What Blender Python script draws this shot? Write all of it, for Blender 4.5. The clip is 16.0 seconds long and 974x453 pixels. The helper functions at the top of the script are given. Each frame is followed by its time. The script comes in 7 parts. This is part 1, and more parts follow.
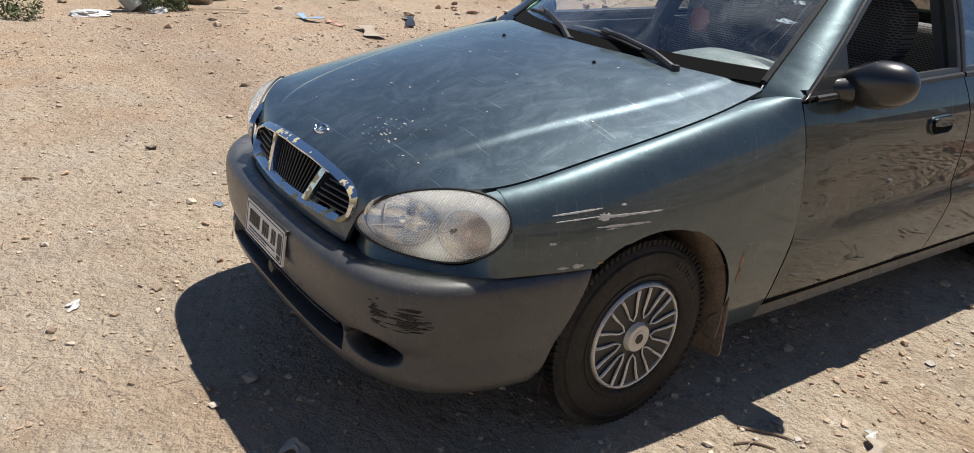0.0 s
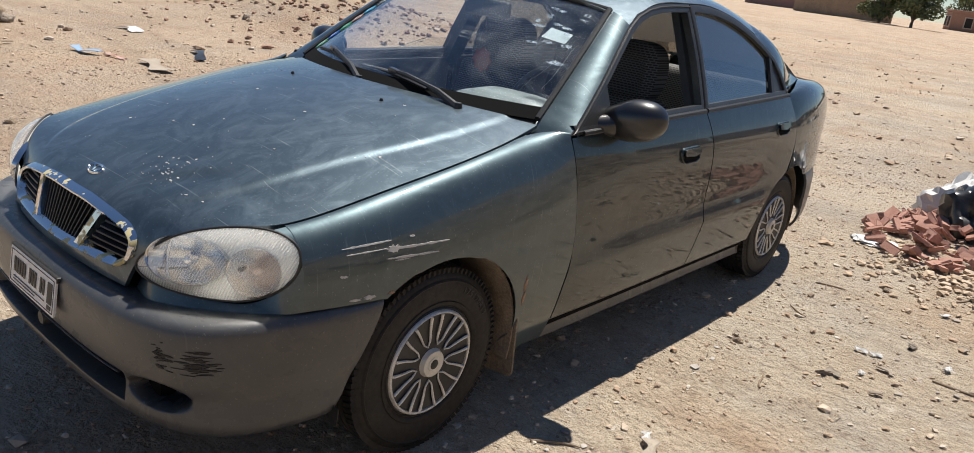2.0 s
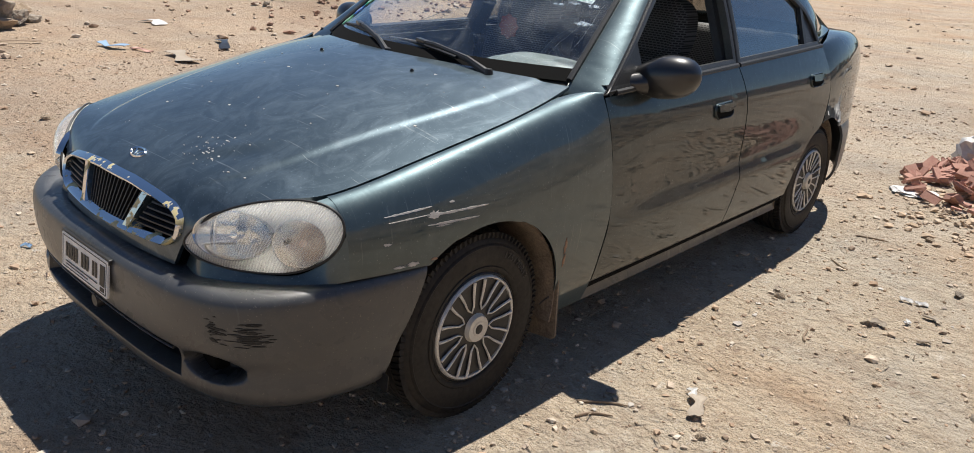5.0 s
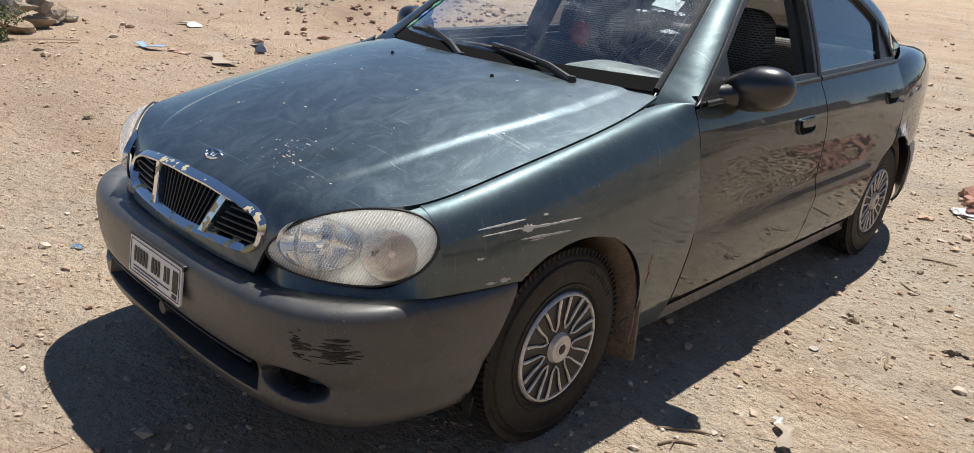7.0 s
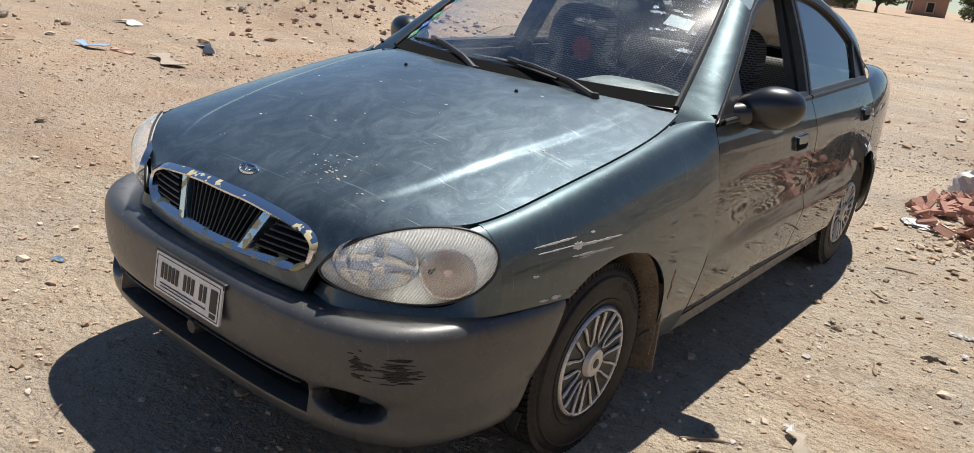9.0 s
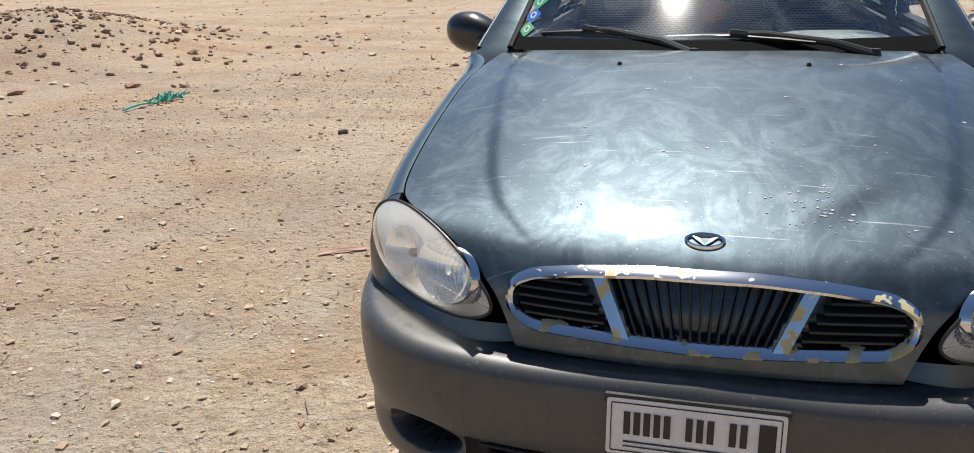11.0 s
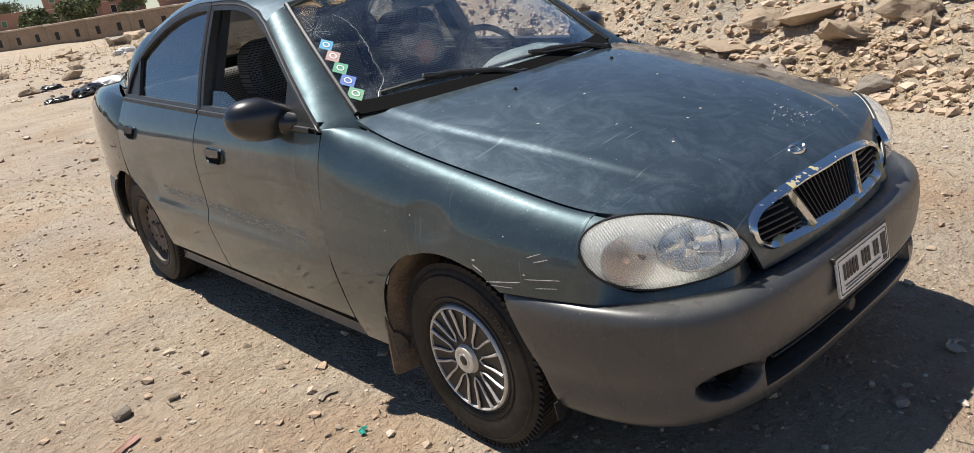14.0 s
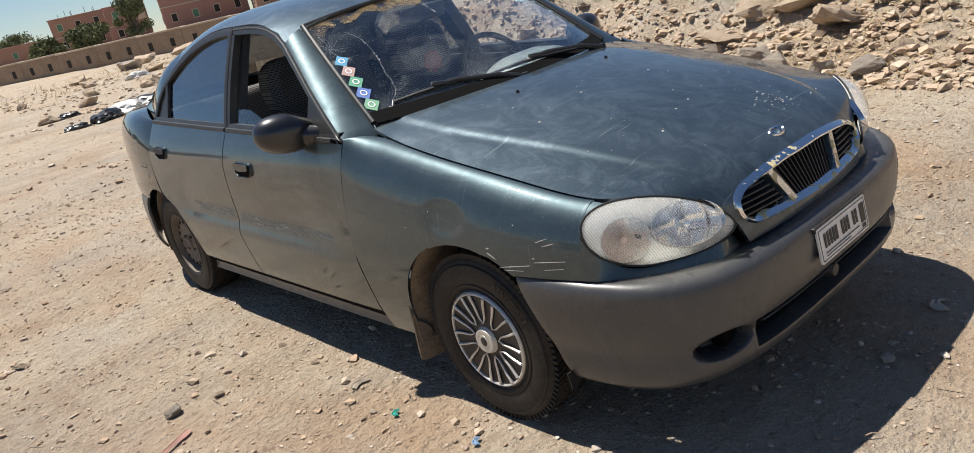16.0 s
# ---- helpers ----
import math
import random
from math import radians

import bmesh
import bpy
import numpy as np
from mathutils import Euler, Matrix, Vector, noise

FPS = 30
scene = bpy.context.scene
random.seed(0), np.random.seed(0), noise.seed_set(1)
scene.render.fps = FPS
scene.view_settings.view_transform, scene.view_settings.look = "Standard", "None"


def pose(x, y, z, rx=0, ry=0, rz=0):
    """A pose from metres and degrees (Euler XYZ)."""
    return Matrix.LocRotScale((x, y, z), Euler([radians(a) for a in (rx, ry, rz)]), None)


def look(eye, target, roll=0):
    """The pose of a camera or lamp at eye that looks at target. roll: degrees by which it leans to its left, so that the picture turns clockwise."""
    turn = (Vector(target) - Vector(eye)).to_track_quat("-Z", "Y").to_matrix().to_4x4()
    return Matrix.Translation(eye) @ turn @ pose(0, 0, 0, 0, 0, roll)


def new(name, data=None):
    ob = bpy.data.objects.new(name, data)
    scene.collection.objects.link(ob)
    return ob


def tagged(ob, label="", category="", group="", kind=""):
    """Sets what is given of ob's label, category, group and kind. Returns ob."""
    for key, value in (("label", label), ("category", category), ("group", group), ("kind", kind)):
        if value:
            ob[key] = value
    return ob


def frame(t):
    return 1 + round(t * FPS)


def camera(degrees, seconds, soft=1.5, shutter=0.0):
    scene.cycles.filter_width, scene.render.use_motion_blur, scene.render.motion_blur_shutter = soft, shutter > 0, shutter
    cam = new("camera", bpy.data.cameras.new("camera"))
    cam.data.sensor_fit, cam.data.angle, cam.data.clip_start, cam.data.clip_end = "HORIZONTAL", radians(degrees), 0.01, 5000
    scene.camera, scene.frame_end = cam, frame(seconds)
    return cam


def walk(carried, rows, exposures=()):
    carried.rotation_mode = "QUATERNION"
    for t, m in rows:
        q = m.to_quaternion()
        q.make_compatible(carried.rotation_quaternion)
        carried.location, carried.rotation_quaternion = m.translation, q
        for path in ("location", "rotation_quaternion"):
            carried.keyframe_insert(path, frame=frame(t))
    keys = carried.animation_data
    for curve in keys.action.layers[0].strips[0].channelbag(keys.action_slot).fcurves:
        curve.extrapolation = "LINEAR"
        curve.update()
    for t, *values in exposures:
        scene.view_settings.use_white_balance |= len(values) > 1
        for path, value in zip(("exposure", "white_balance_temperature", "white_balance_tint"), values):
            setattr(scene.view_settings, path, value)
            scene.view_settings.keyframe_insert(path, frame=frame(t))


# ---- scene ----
cam = camera(63.8, 16.0, 0.85)
PATH = [
    (0, (2.052, -1.502, 1.372), (0.563, -0.404, 0.612), 5.0),
    (0.5, (2.124, -1.533, 1.404), (0.749, -0.263, 0.698), 6.6),
    (1, (2.124, -1.53, 1.409), (0.841, -0.144, 0.751), 7.7),
    (1.5, (2.132, -1.517, 1.402), (0.897, -0.076, 0.772), 7.8),
    (2, (2.133, -1.51, 1.397), (0.934, -0.038, 0.768), 7.6),
    (2.5, (2.133, -1.496, 1.392), (0.921, -0.042, 0.748), 6.9),
    (3, (2.123, -1.542, 1.361), (0.854, -0.132, 0.729), 5.8),
    (3.5, (2.137, -1.565, 1.368), (0.85, -0.173, 0.729), 4.6),
    (3.7, (2.15, -1.562, 1.364), (0.877, -0.161, 0.72), 4.3),
    (5.8, (2.109, -1.538, 1.362), (0.876, -0.127, 0.66), 4.0),
    (6, (2.107, -1.553, 1.365), (0.863, -0.15, 0.669), 4.3),
    (6.5, (2.087, -1.592, 1.354), (0.813, -0.211, 0.669), 4.7),
    (7, (1.908, -1.597, 1.317), (0.638, -0.204, 0.647), 5.2),
    (7.5, (1.786, -1.614, 1.296), (0.594, -0.137, 0.665), 5.8),
    (8, (1.847, -1.648, 1.327), (0.719, -0.112, 0.721), 6.1),
    (8.5, (1.809, -1.725, 1.344), (0.71, -0.175, 0.721), 7.7),
    (9, (1.677, -1.794, 1.321), (0.543, -0.277, 0.678), 7.1),
    (9.5, (1.368, -1.865, 1.266), (0.236, -0.359, 0.595), 5.3),
    (10, (0.959, -1.994, 1.214), (-0.066, -0.42, 0.525), 2.6),
    (10.2, (0.784, -2.033, 1.22), (-0.176, -0.419, 0.53), 1.7),
    (12.3, (-1.222, -1.816, 1.245), (-0.673, -0.013, 0.575), -5.6),
    (12.5, (-1.339, -1.781, 1.247), (-0.654, -0.027, 0.572), -5.7),
    (13, (-1.58, -1.651, 1.284), (-0.6, -0.05, 0.594), -6.3),
    (13.5, (-1.831, -1.639, 1.34), (-0.669, -0.156, 0.669), -7.6),
    (14, (-1.944, -1.619, 1.356), (-0.74, -0.16, 0.707), -9.6),
    (14.5, (-1.983, -1.552, 1.398), (-0.756, -0.105, 0.764), -11.4),
    (15, (-2.024, -1.522, 1.435), (-0.8, -0.071, 0.803), -12.4),
    (15.5, (-2.045, -1.569, 1.42), (-0.841, -0.101, 0.791), -12.7),
    (16, (-2.076, -1.788, 1.396), (-0.899, -0.303, 0.759), -13.2),
]
walk(cam, [(t, look(eye, target, roll)) for t, eye, target, roll in PATH])

# ---- light ----
SUN_DIR = Vector((0.107, -0.43, -1.0)).normalized()
world = bpy.data.worlds.new("sky")
scene.world = world
world.use_nodes = True
wn = world.node_tree
sky = wn.nodes.new("ShaderNodeTexSky")
sky.sky_type, sky.sun_disc = "NISHITA", False
sky.sun_elevation = math.asin(-SUN_DIR.z)
sky.sun_rotation = math.atan2(-SUN_DIR.x, -SUN_DIR.y)
sky.altitude = 1200.0
sky.air_density, sky.dust_density, sky.ozone_density = 1.0, 0.05, 4.0
wn.links.new(sky.outputs[0], wn.nodes["Background"].inputs[0])
wn.nodes["Background"].inputs[1].default_value = 0.073
sun_data = bpy.data.lights.new("sun", "SUN")
sun_data.energy, sun_data.angle, sun_data.color = 5.5, radians(0.53), (1.0, 0.95, 0.87)
sun = new("sun", sun_data)
sun.matrix_world = look((0, 0, 30), Vector((0, 0, 30)) + SUN_DIR)
scene.view_settings.exposure = 0.24


# ---- materials ----
def mat(name, color, rough=0.5, metal=0.0, coat=0.0, coat_rough=0.05):
    m = bpy.data.materials.new(name)
    m.use_nodes = True
    b = m.node_tree.nodes["Principled BSDF"]
    b.inputs["Base Color"].default_value = (*color, 1)
    b.inputs["Roughness"].default_value = rough
    b.inputs["Metallic"].default_value = metal
    b.inputs["Coat Weight"].default_value = coat
    b.inputs["Coat Roughness"].default_value = coat_rough
    return m


def nodes(m):
    t = m.node_tree
    return t, t.nodes["Principled BSDF"]


def coords(t, scale=(1, 1, 1)):
    g = t.nodes.new("ShaderNodeTexCoord")
    p = t.nodes.new("ShaderNodeMapping")
    p.inputs["Scale"].default_value = scale
    t.links.new(g.outputs["Object"], p.inputs[0])
    return p.outputs[0]


def noise_node(t, where, scale, detail=4.0, rough=0.6, warp=0.0):
    n = t.nodes.new("ShaderNodeTexNoise")
    n.inputs["Scale"].default_value, n.inputs["Detail"].default_value = scale, detail
    n.inputs["Roughness"].default_value, n.inputs["Distortion"].default_value = rough, warp
    t.links.new(where, n.inputs["Vector"])
    return n.outputs["Fac"]


def ramp(t, fac, *stops):
    r = t.nodes.new("ShaderNodeValToRGB")
    e = r.color_ramp.elements
    while len(e) < len(stops):
        e.new(0.5)
    for el, (p, c) in zip(e, stops):
        el.position = p
        el.color = (c, c, c, 1) if isinstance(c, (int, float)) else (*c, 1)
    t.links.new(fac, r.inputs[0])
    return r.outputs[0]


def blend(t, fac, a, b, mode="MIX"):
    n = t.nodes.new("ShaderNodeMix")
    n.data_type, n.blend_type = "RGBA", mode
    for sock, val in ((n.inputs[0], fac), (n.inputs[6], a), (n.inputs[7], b)):
        if isinstance(val, (int, float)):
            sock.default_value = val if sock == n.inputs[0] else (val, val, val, 1)
        elif isinstance(val, tuple):
            sock.default_value = (*val, 1)
        else:
            t.links.new(val, sock)
    return n.outputs[2]


def bump(t, b, height, strength=0.3, distance=0.01):
    n = t.nodes.new("ShaderNodeBump")
    n.inputs["Strength"].default_value, n.inputs["Distance"].default_value = strength, distance
    t.links.new(height, n.inputs["Height"])
    t.links.new(n.outputs[0], b.inputs["Normal"])


def worn_paint(name, color, dust=(0.30, 0.26, 0.21), low=0.22, high=0.5, metal=0.65, coat_rough=0.05, film_low=0.01, film_high=0.07, scratch=0.22, gloss=1.75):
    """Old dark metallic paint with haze, dust film, fine swirls and specks."""
    m = mat(name, color, 0.3, metal, 1.0, coat_rough)
    m.node_tree.nodes["Principled BSDF"].inputs["Coat IOR"].default_value = gloss
    t, b = nodes(m)
    c = coords(t)
    broad = noise_node(t, c, 2.2, 5, 0.6, 0.6)
    fine = noise_node(t, c, 26, 6, 0.7)
    streak = noise_node(t, coords(t, (3, 40, 8)), 1.6, 4, 0.6, 0.4)
    speck = noise_node(t, c, 160, 2, 0.5)
    swirl = noise_node(t, coords(t, (3, 2, 3)), 2.6, 7, 0.72, 1.6)
    film = blend(t, 0.5, ramp(t, broad, (0.30, film_low), (0.75, film_high)), ramp(t, swirl, (0.45, film_low), (0.66, film_high * 2.0)))
    spots = ramp(t, speck, (0.67, 0.0), (0.74, 0.45))
    scr = ramp(t, streak, (0.62, 0.0), (0.72, 0.03))
    a = blend(t, film, color, dust)
    a = blend(t, scr, a, (0.35, 0.36, 0.36))
    a = blend(t, spots, a, dust)
    lines = None
    for turn, sx, sc in ((25, 2.0, 95.0), (-38, 3.0, 130.0), (80, 1.6, 110.0)):
        g = t.nodes.new("ShaderNodeTexCoord")
        p = t.nodes.new("ShaderNodeMapping")
        p.inputs["Rotation"].default_value = (radians(turn), 0, radians(turn))
        p.inputs["Scale"].default_value = (sx, sc, sx)
        t.links.new(g.outputs["Object"], p.inputs[0])
        one = ramp(t, noise_node(t, p.outputs[0], 1.0, 3, 0.6, 0.25), (0.665, 0.0), (0.70, scratch))
        lines = one if lines is None else blend(t, 1.0, lines, one, "LIGHTEN")
    here = ramp(t, noise_node(t, c, 9.0, 3, 0.6), (0.47, 0.0), (0.60, 1.0))
    lines = blend(t, 1.0, lines, here, "MULTIPLY")
    a = blend(t, lines, a, (0.34, 0.37, 0.37))
    t.links.new(a, b.inputs["Base Color"])
    r = blend(t, fine, ramp(t, broad, (0.3, low), (0.7, high)), 0.42)
    t.links.new(r, b.inputs["Roughness"])
    wave = noise_node(t, coords(t, (4, 3, 13)), 1.0, 2, 0.4, 0.8)
    bump(t, b, blend(t, 0.6, broad, wave), 0.13, 0.03)
    cr = ramp(t, noise_node(t, c, 5.0, 5, 0.65, 0.5), (0.35, coat_rough), (0.70, coat_rough * 3.0))
    t.links.new(cr, b.inputs["Coat Roughness"])
    return m


def grained(name, color, other, scale, rough=0.6, metal=0.0, depth=0.2, dist=0.003):
    m = mat(name, color, rough, metal)
    t, b = nodes(m)
    c = coords(t)
    n1, n2 = noise_node(t, c, scale, 5, 0.65), noise_node(t, c, scale * 9, 4, 0.6)
    f = blend(t, 0.5, n1, n2)
    t.links.new(blend(t, ramp(t, f, (0.35, 0.0), (0.68, 1.0)), color, other), b.inputs["Base Color"])
    bump(t, b, n2, depth, dist)
    return m


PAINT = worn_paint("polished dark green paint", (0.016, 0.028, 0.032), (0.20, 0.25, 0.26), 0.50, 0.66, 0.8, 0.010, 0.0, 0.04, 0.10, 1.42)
# duller coat; its base is also lightened to stand in for sunlit sheen
DULL_LIT = worn_paint("dull brightened dark green paint", (0.056, 0.082, 0.093), (0.24, 0.29, 0.30), 0.48, 0.62, 0.85, 0.03, 0.0, 0.09, 0.20, 1.5)
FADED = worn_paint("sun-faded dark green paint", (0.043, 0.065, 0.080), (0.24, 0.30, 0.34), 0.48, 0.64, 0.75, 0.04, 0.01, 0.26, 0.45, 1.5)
BUMPER = worn_paint("repainted bumper plastic", (0.042, 0.044, 0.047), low=0.38, high=0.48, metal=0.0, coat_rough=0.16, film_high=0.06, scratch=0.05, gloss=1.5)
BUMPER.node_tree.nodes["Principled BSDF"].inputs["Coat Weight"].default_value = 0.35
BUMPER.node_tree.nodes["Principled BSDF"].inputs["Specular IOR Level"].default_value = 0.60
BLACK = grained("black trim plastic", (0.012, 0.012, 0.013), (0.03, 0.03, 0.03), 12, 0.45)
# near-black: painted shade of hollows, backing of gaps, and truly dark parts
DARK = mat("near-black of hollows and dark parts", (0.006, 0.006, 0.006), 0.9)
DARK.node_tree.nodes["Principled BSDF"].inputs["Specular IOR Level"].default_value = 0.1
COWL = grained("dusty black cowl plastic", (0.010, 0.010, 0.010), (0.035, 0.030, 0.026), 30, 0.8)
COWL.node_tree.nodes["Principled BSDF"].inputs["Specular IOR Level"].default_value = 0.15
RUBBER = grained("tyre rubber", (0.010, 0.0095, 0.009), (0.044, 0.038, 0.032), 7, 0.58)
RUBBER.node_tree.nodes["Principled BSDF"].inputs["Specular IOR Level"].default_value = 0.25
GLOSSY = mat("glossy black plastic", (0.010, 0.010, 0.012), 0.35, 0.0, 0.6, 0.12)
CHROME = mat("chrome", (0.75, 0.76, 0.78), 0.12, 1.0)


def peeled():
    m = mat("peeling chrome", (0.75, 0.76, 0.78), 0.15, 1.0)
    t, b = nodes(m)
    f = ramp(t, noise_node(t, coords(t), 22, 3, 0.5), (0.56, 0.0), (0.60, 1.0))
    t.links.new(blend(t, f, (0.75, 0.76, 0.78), (0.55, 0.47, 0.25)), b.inputs["Base Color"])
    t.links.new(blend(t, f, (1, 1, 1), (0, 0, 0)), b.inputs["Metallic"])
    t.links.new(blend(t, f, (0.12, 0.12, 0.12), (0.5, 0.5, 0.5)), b.inputs["Roughness"])
    return m


PEELED = peeled()
SILVER = grained("silver wheel paint", (0.80, 0.79, 0.76), (0.50, 0.46, 0.41), 30, 0.35, 0.4)
CREAM = grained("yellowed hub plastic", (0.72, 0.69, 0.62), (0.55, 0.51, 0.44), 40, 0.35, 0.2)
STEEL = grained("dusty steel rim", (0.10, 0.085, 0.07), (0.24, 0.20, 0.16), 20, 0.7, 0.3)


def glass(name, tint, alpha=1.0, rough=0.0):
    m = mat(name, tint, rough)
    _, b = nodes(m)
    b.inputs["Transmission Weight"].default_value = 1.0
    b.inputs["IOR"].default_value = 1.45
    return m


GLASS = glass("window glass", (0.92, 0.95, 0.94))


def dusty_glass():
    m = glass("dusty windshield glass", (0.93, 0.98, 1.0))
    t, b = nodes(m)
    c = coords(t)
    haze = noise_node(t, c, 3.0, 5, 0.65, 1.2)
    swirl = noise_node(t, coords(t, (2, 14, 14)), 2.0, 5, 0.7, 2.0)
    spots = ramp(t, noise_node(t, c, 38, 3), (0.66, 0.0), (0.74, 1.0))
    d = blend(t, 1.0, ramp(t, haze, (0.45, 0.0), (0.80, 0.12)), ramp(t, swirl, (0.58, 0.0), (0.78, 0.20)), "LIGHTEN")
    f = blend(t, spots, d, (0.16, 0.16, 0.16))
    t.links.new(ramp(t, f, (0.0, 1.0), (1.0, 0.55)), b.inputs["Transmission Weight"])
    t.links.new(ramp(t, f, (0.0, 0.0), (1.0, 0.04)), b.inputs["Roughness"])
    b.inputs["IOR"].default_value = 1.6
    b.inputs["Coat Weight"].default_value = 0.08
    b.inputs["Coat Roughness"].default_value = 0.18
    return m


SHIELD = dusty_glass()
TINT = glass("tinted window glass", (0.34, 0.37, 0.38))
TINT_BACK = glass("dark rear window glass", (0.10, 0.10, 0.095))
TINT.node_tree.nodes["Principled BSDF"].inputs["IOR"].default_value = 2.6


# ---- mesh helpers ----
def link(name, bm, material, parent=None, label="", smooth=True, solid=0.0):
    me = bpy.data.meshes.new(name)
    bm.to_mesh(me)
    bm.free()
    for m in material if isinstance(material, (list, tuple)) else (material,):
        me.materials.append(m)
    if smooth:
        me.polygons.foreach_set("use_smooth", [True] * len(me.polygons))
        me.set_sharp_from_angle(angle=radians(42))
    ob = new(name, me)
    if parent is not None:
        ob.parent = parent
    if label:
        ob["label"] = label
    if solid:
        s = ob.modifiers.new("thickness", "SOLIDIFY")
        s.thickness, s.offset = solid, -1.0
        e = ob.modifiers.new("crisp rims", "EDGE_SPLIT")
        e.split_angle = radians(42)
    return ob


def part(name, bm, material, parent, label="", smooth=True, solid=0.0):
    return link(name, bm, material, parent, label, smooth, solid)


def thing(name, label, category, group="", at=(0, 0, 0)):
    ob = new(name)
    ob.location = at
    ob.empty_display_size = 0.2
    return tagged(ob, label, category, group)


def cubic(*keys):
    """A natural cubic through (t, value, ...) keys, as a function of t."""
    k = np.array(keys, float)
    t, v = k[:, 0], k[:, 1:]
    n = len(t)
    h = np.diff(t)
    a = np.zeros((n, n))
    r = np.zeros_like(v)
    a[0, 0] = a[-1, -1] = 1
    for i in range(1, n - 1):
        a[i, i - 1 : i + 2] = h[i - 1], 2 * (h[i - 1] + h[i]), h[i]
        r[i] = 6 * ((v[i + 1] - v[i]) / h[i] - (v[i] - v[i - 1]) / h[i - 1])
    m = np.linalg.solve(a, r)

    def at(x):
        x = min(max(x, t[0]), t[-1])
        i = min(max(int(np.searchsorted(t, x)) - 1, 0), n - 2)
        p, q = t[i + 1] - x, x - t[i]
        w = (m[i] * p**3 + m[i + 1] * q**3) / (6 * h[i]) + (v[i] / h[i] - m[i] * h[i] / 6) * p + (v[i + 1] / h[i] - m[i + 1] * h[i] / 6) * q
        return float(w[0]) if len(w) == 1 else w
    return at


def patch(f, us, vs, side=1, out=None, mask=None, mats=None):
    """A grid of quads through f(u, v); side -1 mirrors it across the car; out: a point that the faces look away from."""
    bm = bmesh.new()
    rows = [[bm.verts.new((side * p[0], p[1], p[2])) for p in (f(u, v) for v in vs)] for u in us]
    for i in range(len(us) - 1):
        for j in range(len(vs) - 1):
            if mask and mask(us[i], vs[j], us[i + 1], vs[j + 1]):
                continue
            fc = bm.faces.new((rows[i][j], rows[i + 1][j], rows[i + 1][j + 1], rows[i][j + 1]))
            if mats:
                fc.material_index = mats((us[i] + us[i + 1]) / 2, (vs[j] + vs[j + 1]) / 2)
    orient(bm, out)
    return bm


def orient(bm, out):
    if out is None:
        return
    bm.normal_update()
    o = Vector(out)
    if sum(fc.normal.dot((fc.calc_center_median() - o).normalized()) * fc.calc_area() for fc in bm.faces) < 0:
        bmesh.ops.reverse_faces(bm, faces=bm.faces[:])
    bm.normal_update()


def lin(a, b, n):
    return [a + (b - a) * i / (n - 1) for i in range(n)]


def tube(points, radius, n=10, closed=False, flat=1.0, up=None):
    """A round bar along points; radius may be a list; flat squeezes it along up."""
    bm = bmesh.new()
    pts = [Vector(p) for p in points]
    rad = radius if isinstance(radius, (list, tuple)) else [radius] * len(pts)
    rings = []
    last = Vector(up) if up else Vector((0.13, 0.27, 0.95))
    for i, p in enumerate(pts):
        a = pts[(i - 1) % len(pts)] if closed or i else p
        b = pts[(i + 1) % len(pts)] if closed or i < len(pts) - 1 else p
        d = (b - a).normalized()
        s = d.cross(last).normalized()
        w = s.cross(d).normalized()
        if not up:
            last = w
        rings.append([bm.verts.new(p + rad[i] * (math.cos(k) * s + flat * math.sin(k) * w)) for k in (2 * math.pi * q / n for q in range(n))])
    m = len(rings)
    for i in range(m if closed else m - 1):
        for k in range(n):
            bm.faces.new((rings[i][k], rings[i][(k + 1) % n], rings[(i + 1) % m][(k + 1) % n], rings[(i + 1) % m][k]))
    if not closed:
        bm.faces.new(rings[0][::-1])
        bm.faces.new(rings[-1])
    bmesh.ops.recalc_face_normals(bm, faces=bm.faces[:])
    return bm


def lathe(profile, n=48, matrix=None, close=False):
    """A turned body: profile rows (radius, height) round z."""
    bm = bmesh.new()
    rings = []
    for r, h in profile:
        if r < 1e-5:
            rings.append([bm.verts.new((0, 0, h))])
        else:
            rings.append([bm.verts.new((r * math.cos(2 * math.pi * k / n), r * math.sin(2 * math.pi * k / n), h)) for k in range(n)])
    pairs = list(zip(rings, rings[1:])) + ([(rings[-1], rings[0])] if close else [])
    for a, b in pairs:
        for k in range(n):
            q = [a[k % len(a)], a[(k + 1) % len(a)], b[(k + 1) % len(b)], b[k % len(b)]]
            q = [v for i, v in enumerate(q) if v not in q[:i]]
            if len(q) > 2:
                bm.faces.new(q)
    bmesh.ops.recalc_face_normals(bm, faces=bm.faces[:])
    if matrix is not None:
        bm.transform(matrix)
    return bm


def box(size, matrix=None, bevel=0.0, segs=2):
    bm = bmesh.new()
    bmesh.ops.create_cube(bm, size=1, matrix=Matrix.Diagonal((*size, 1)))
    if bevel:
        bmesh.ops.bevel(bm, geom=bm.edges[:], offset=bevel, segments=segs, profile=0.6, affect="EDGES")
    if matrix is not None:
        bm.transform(matrix)
    return bm


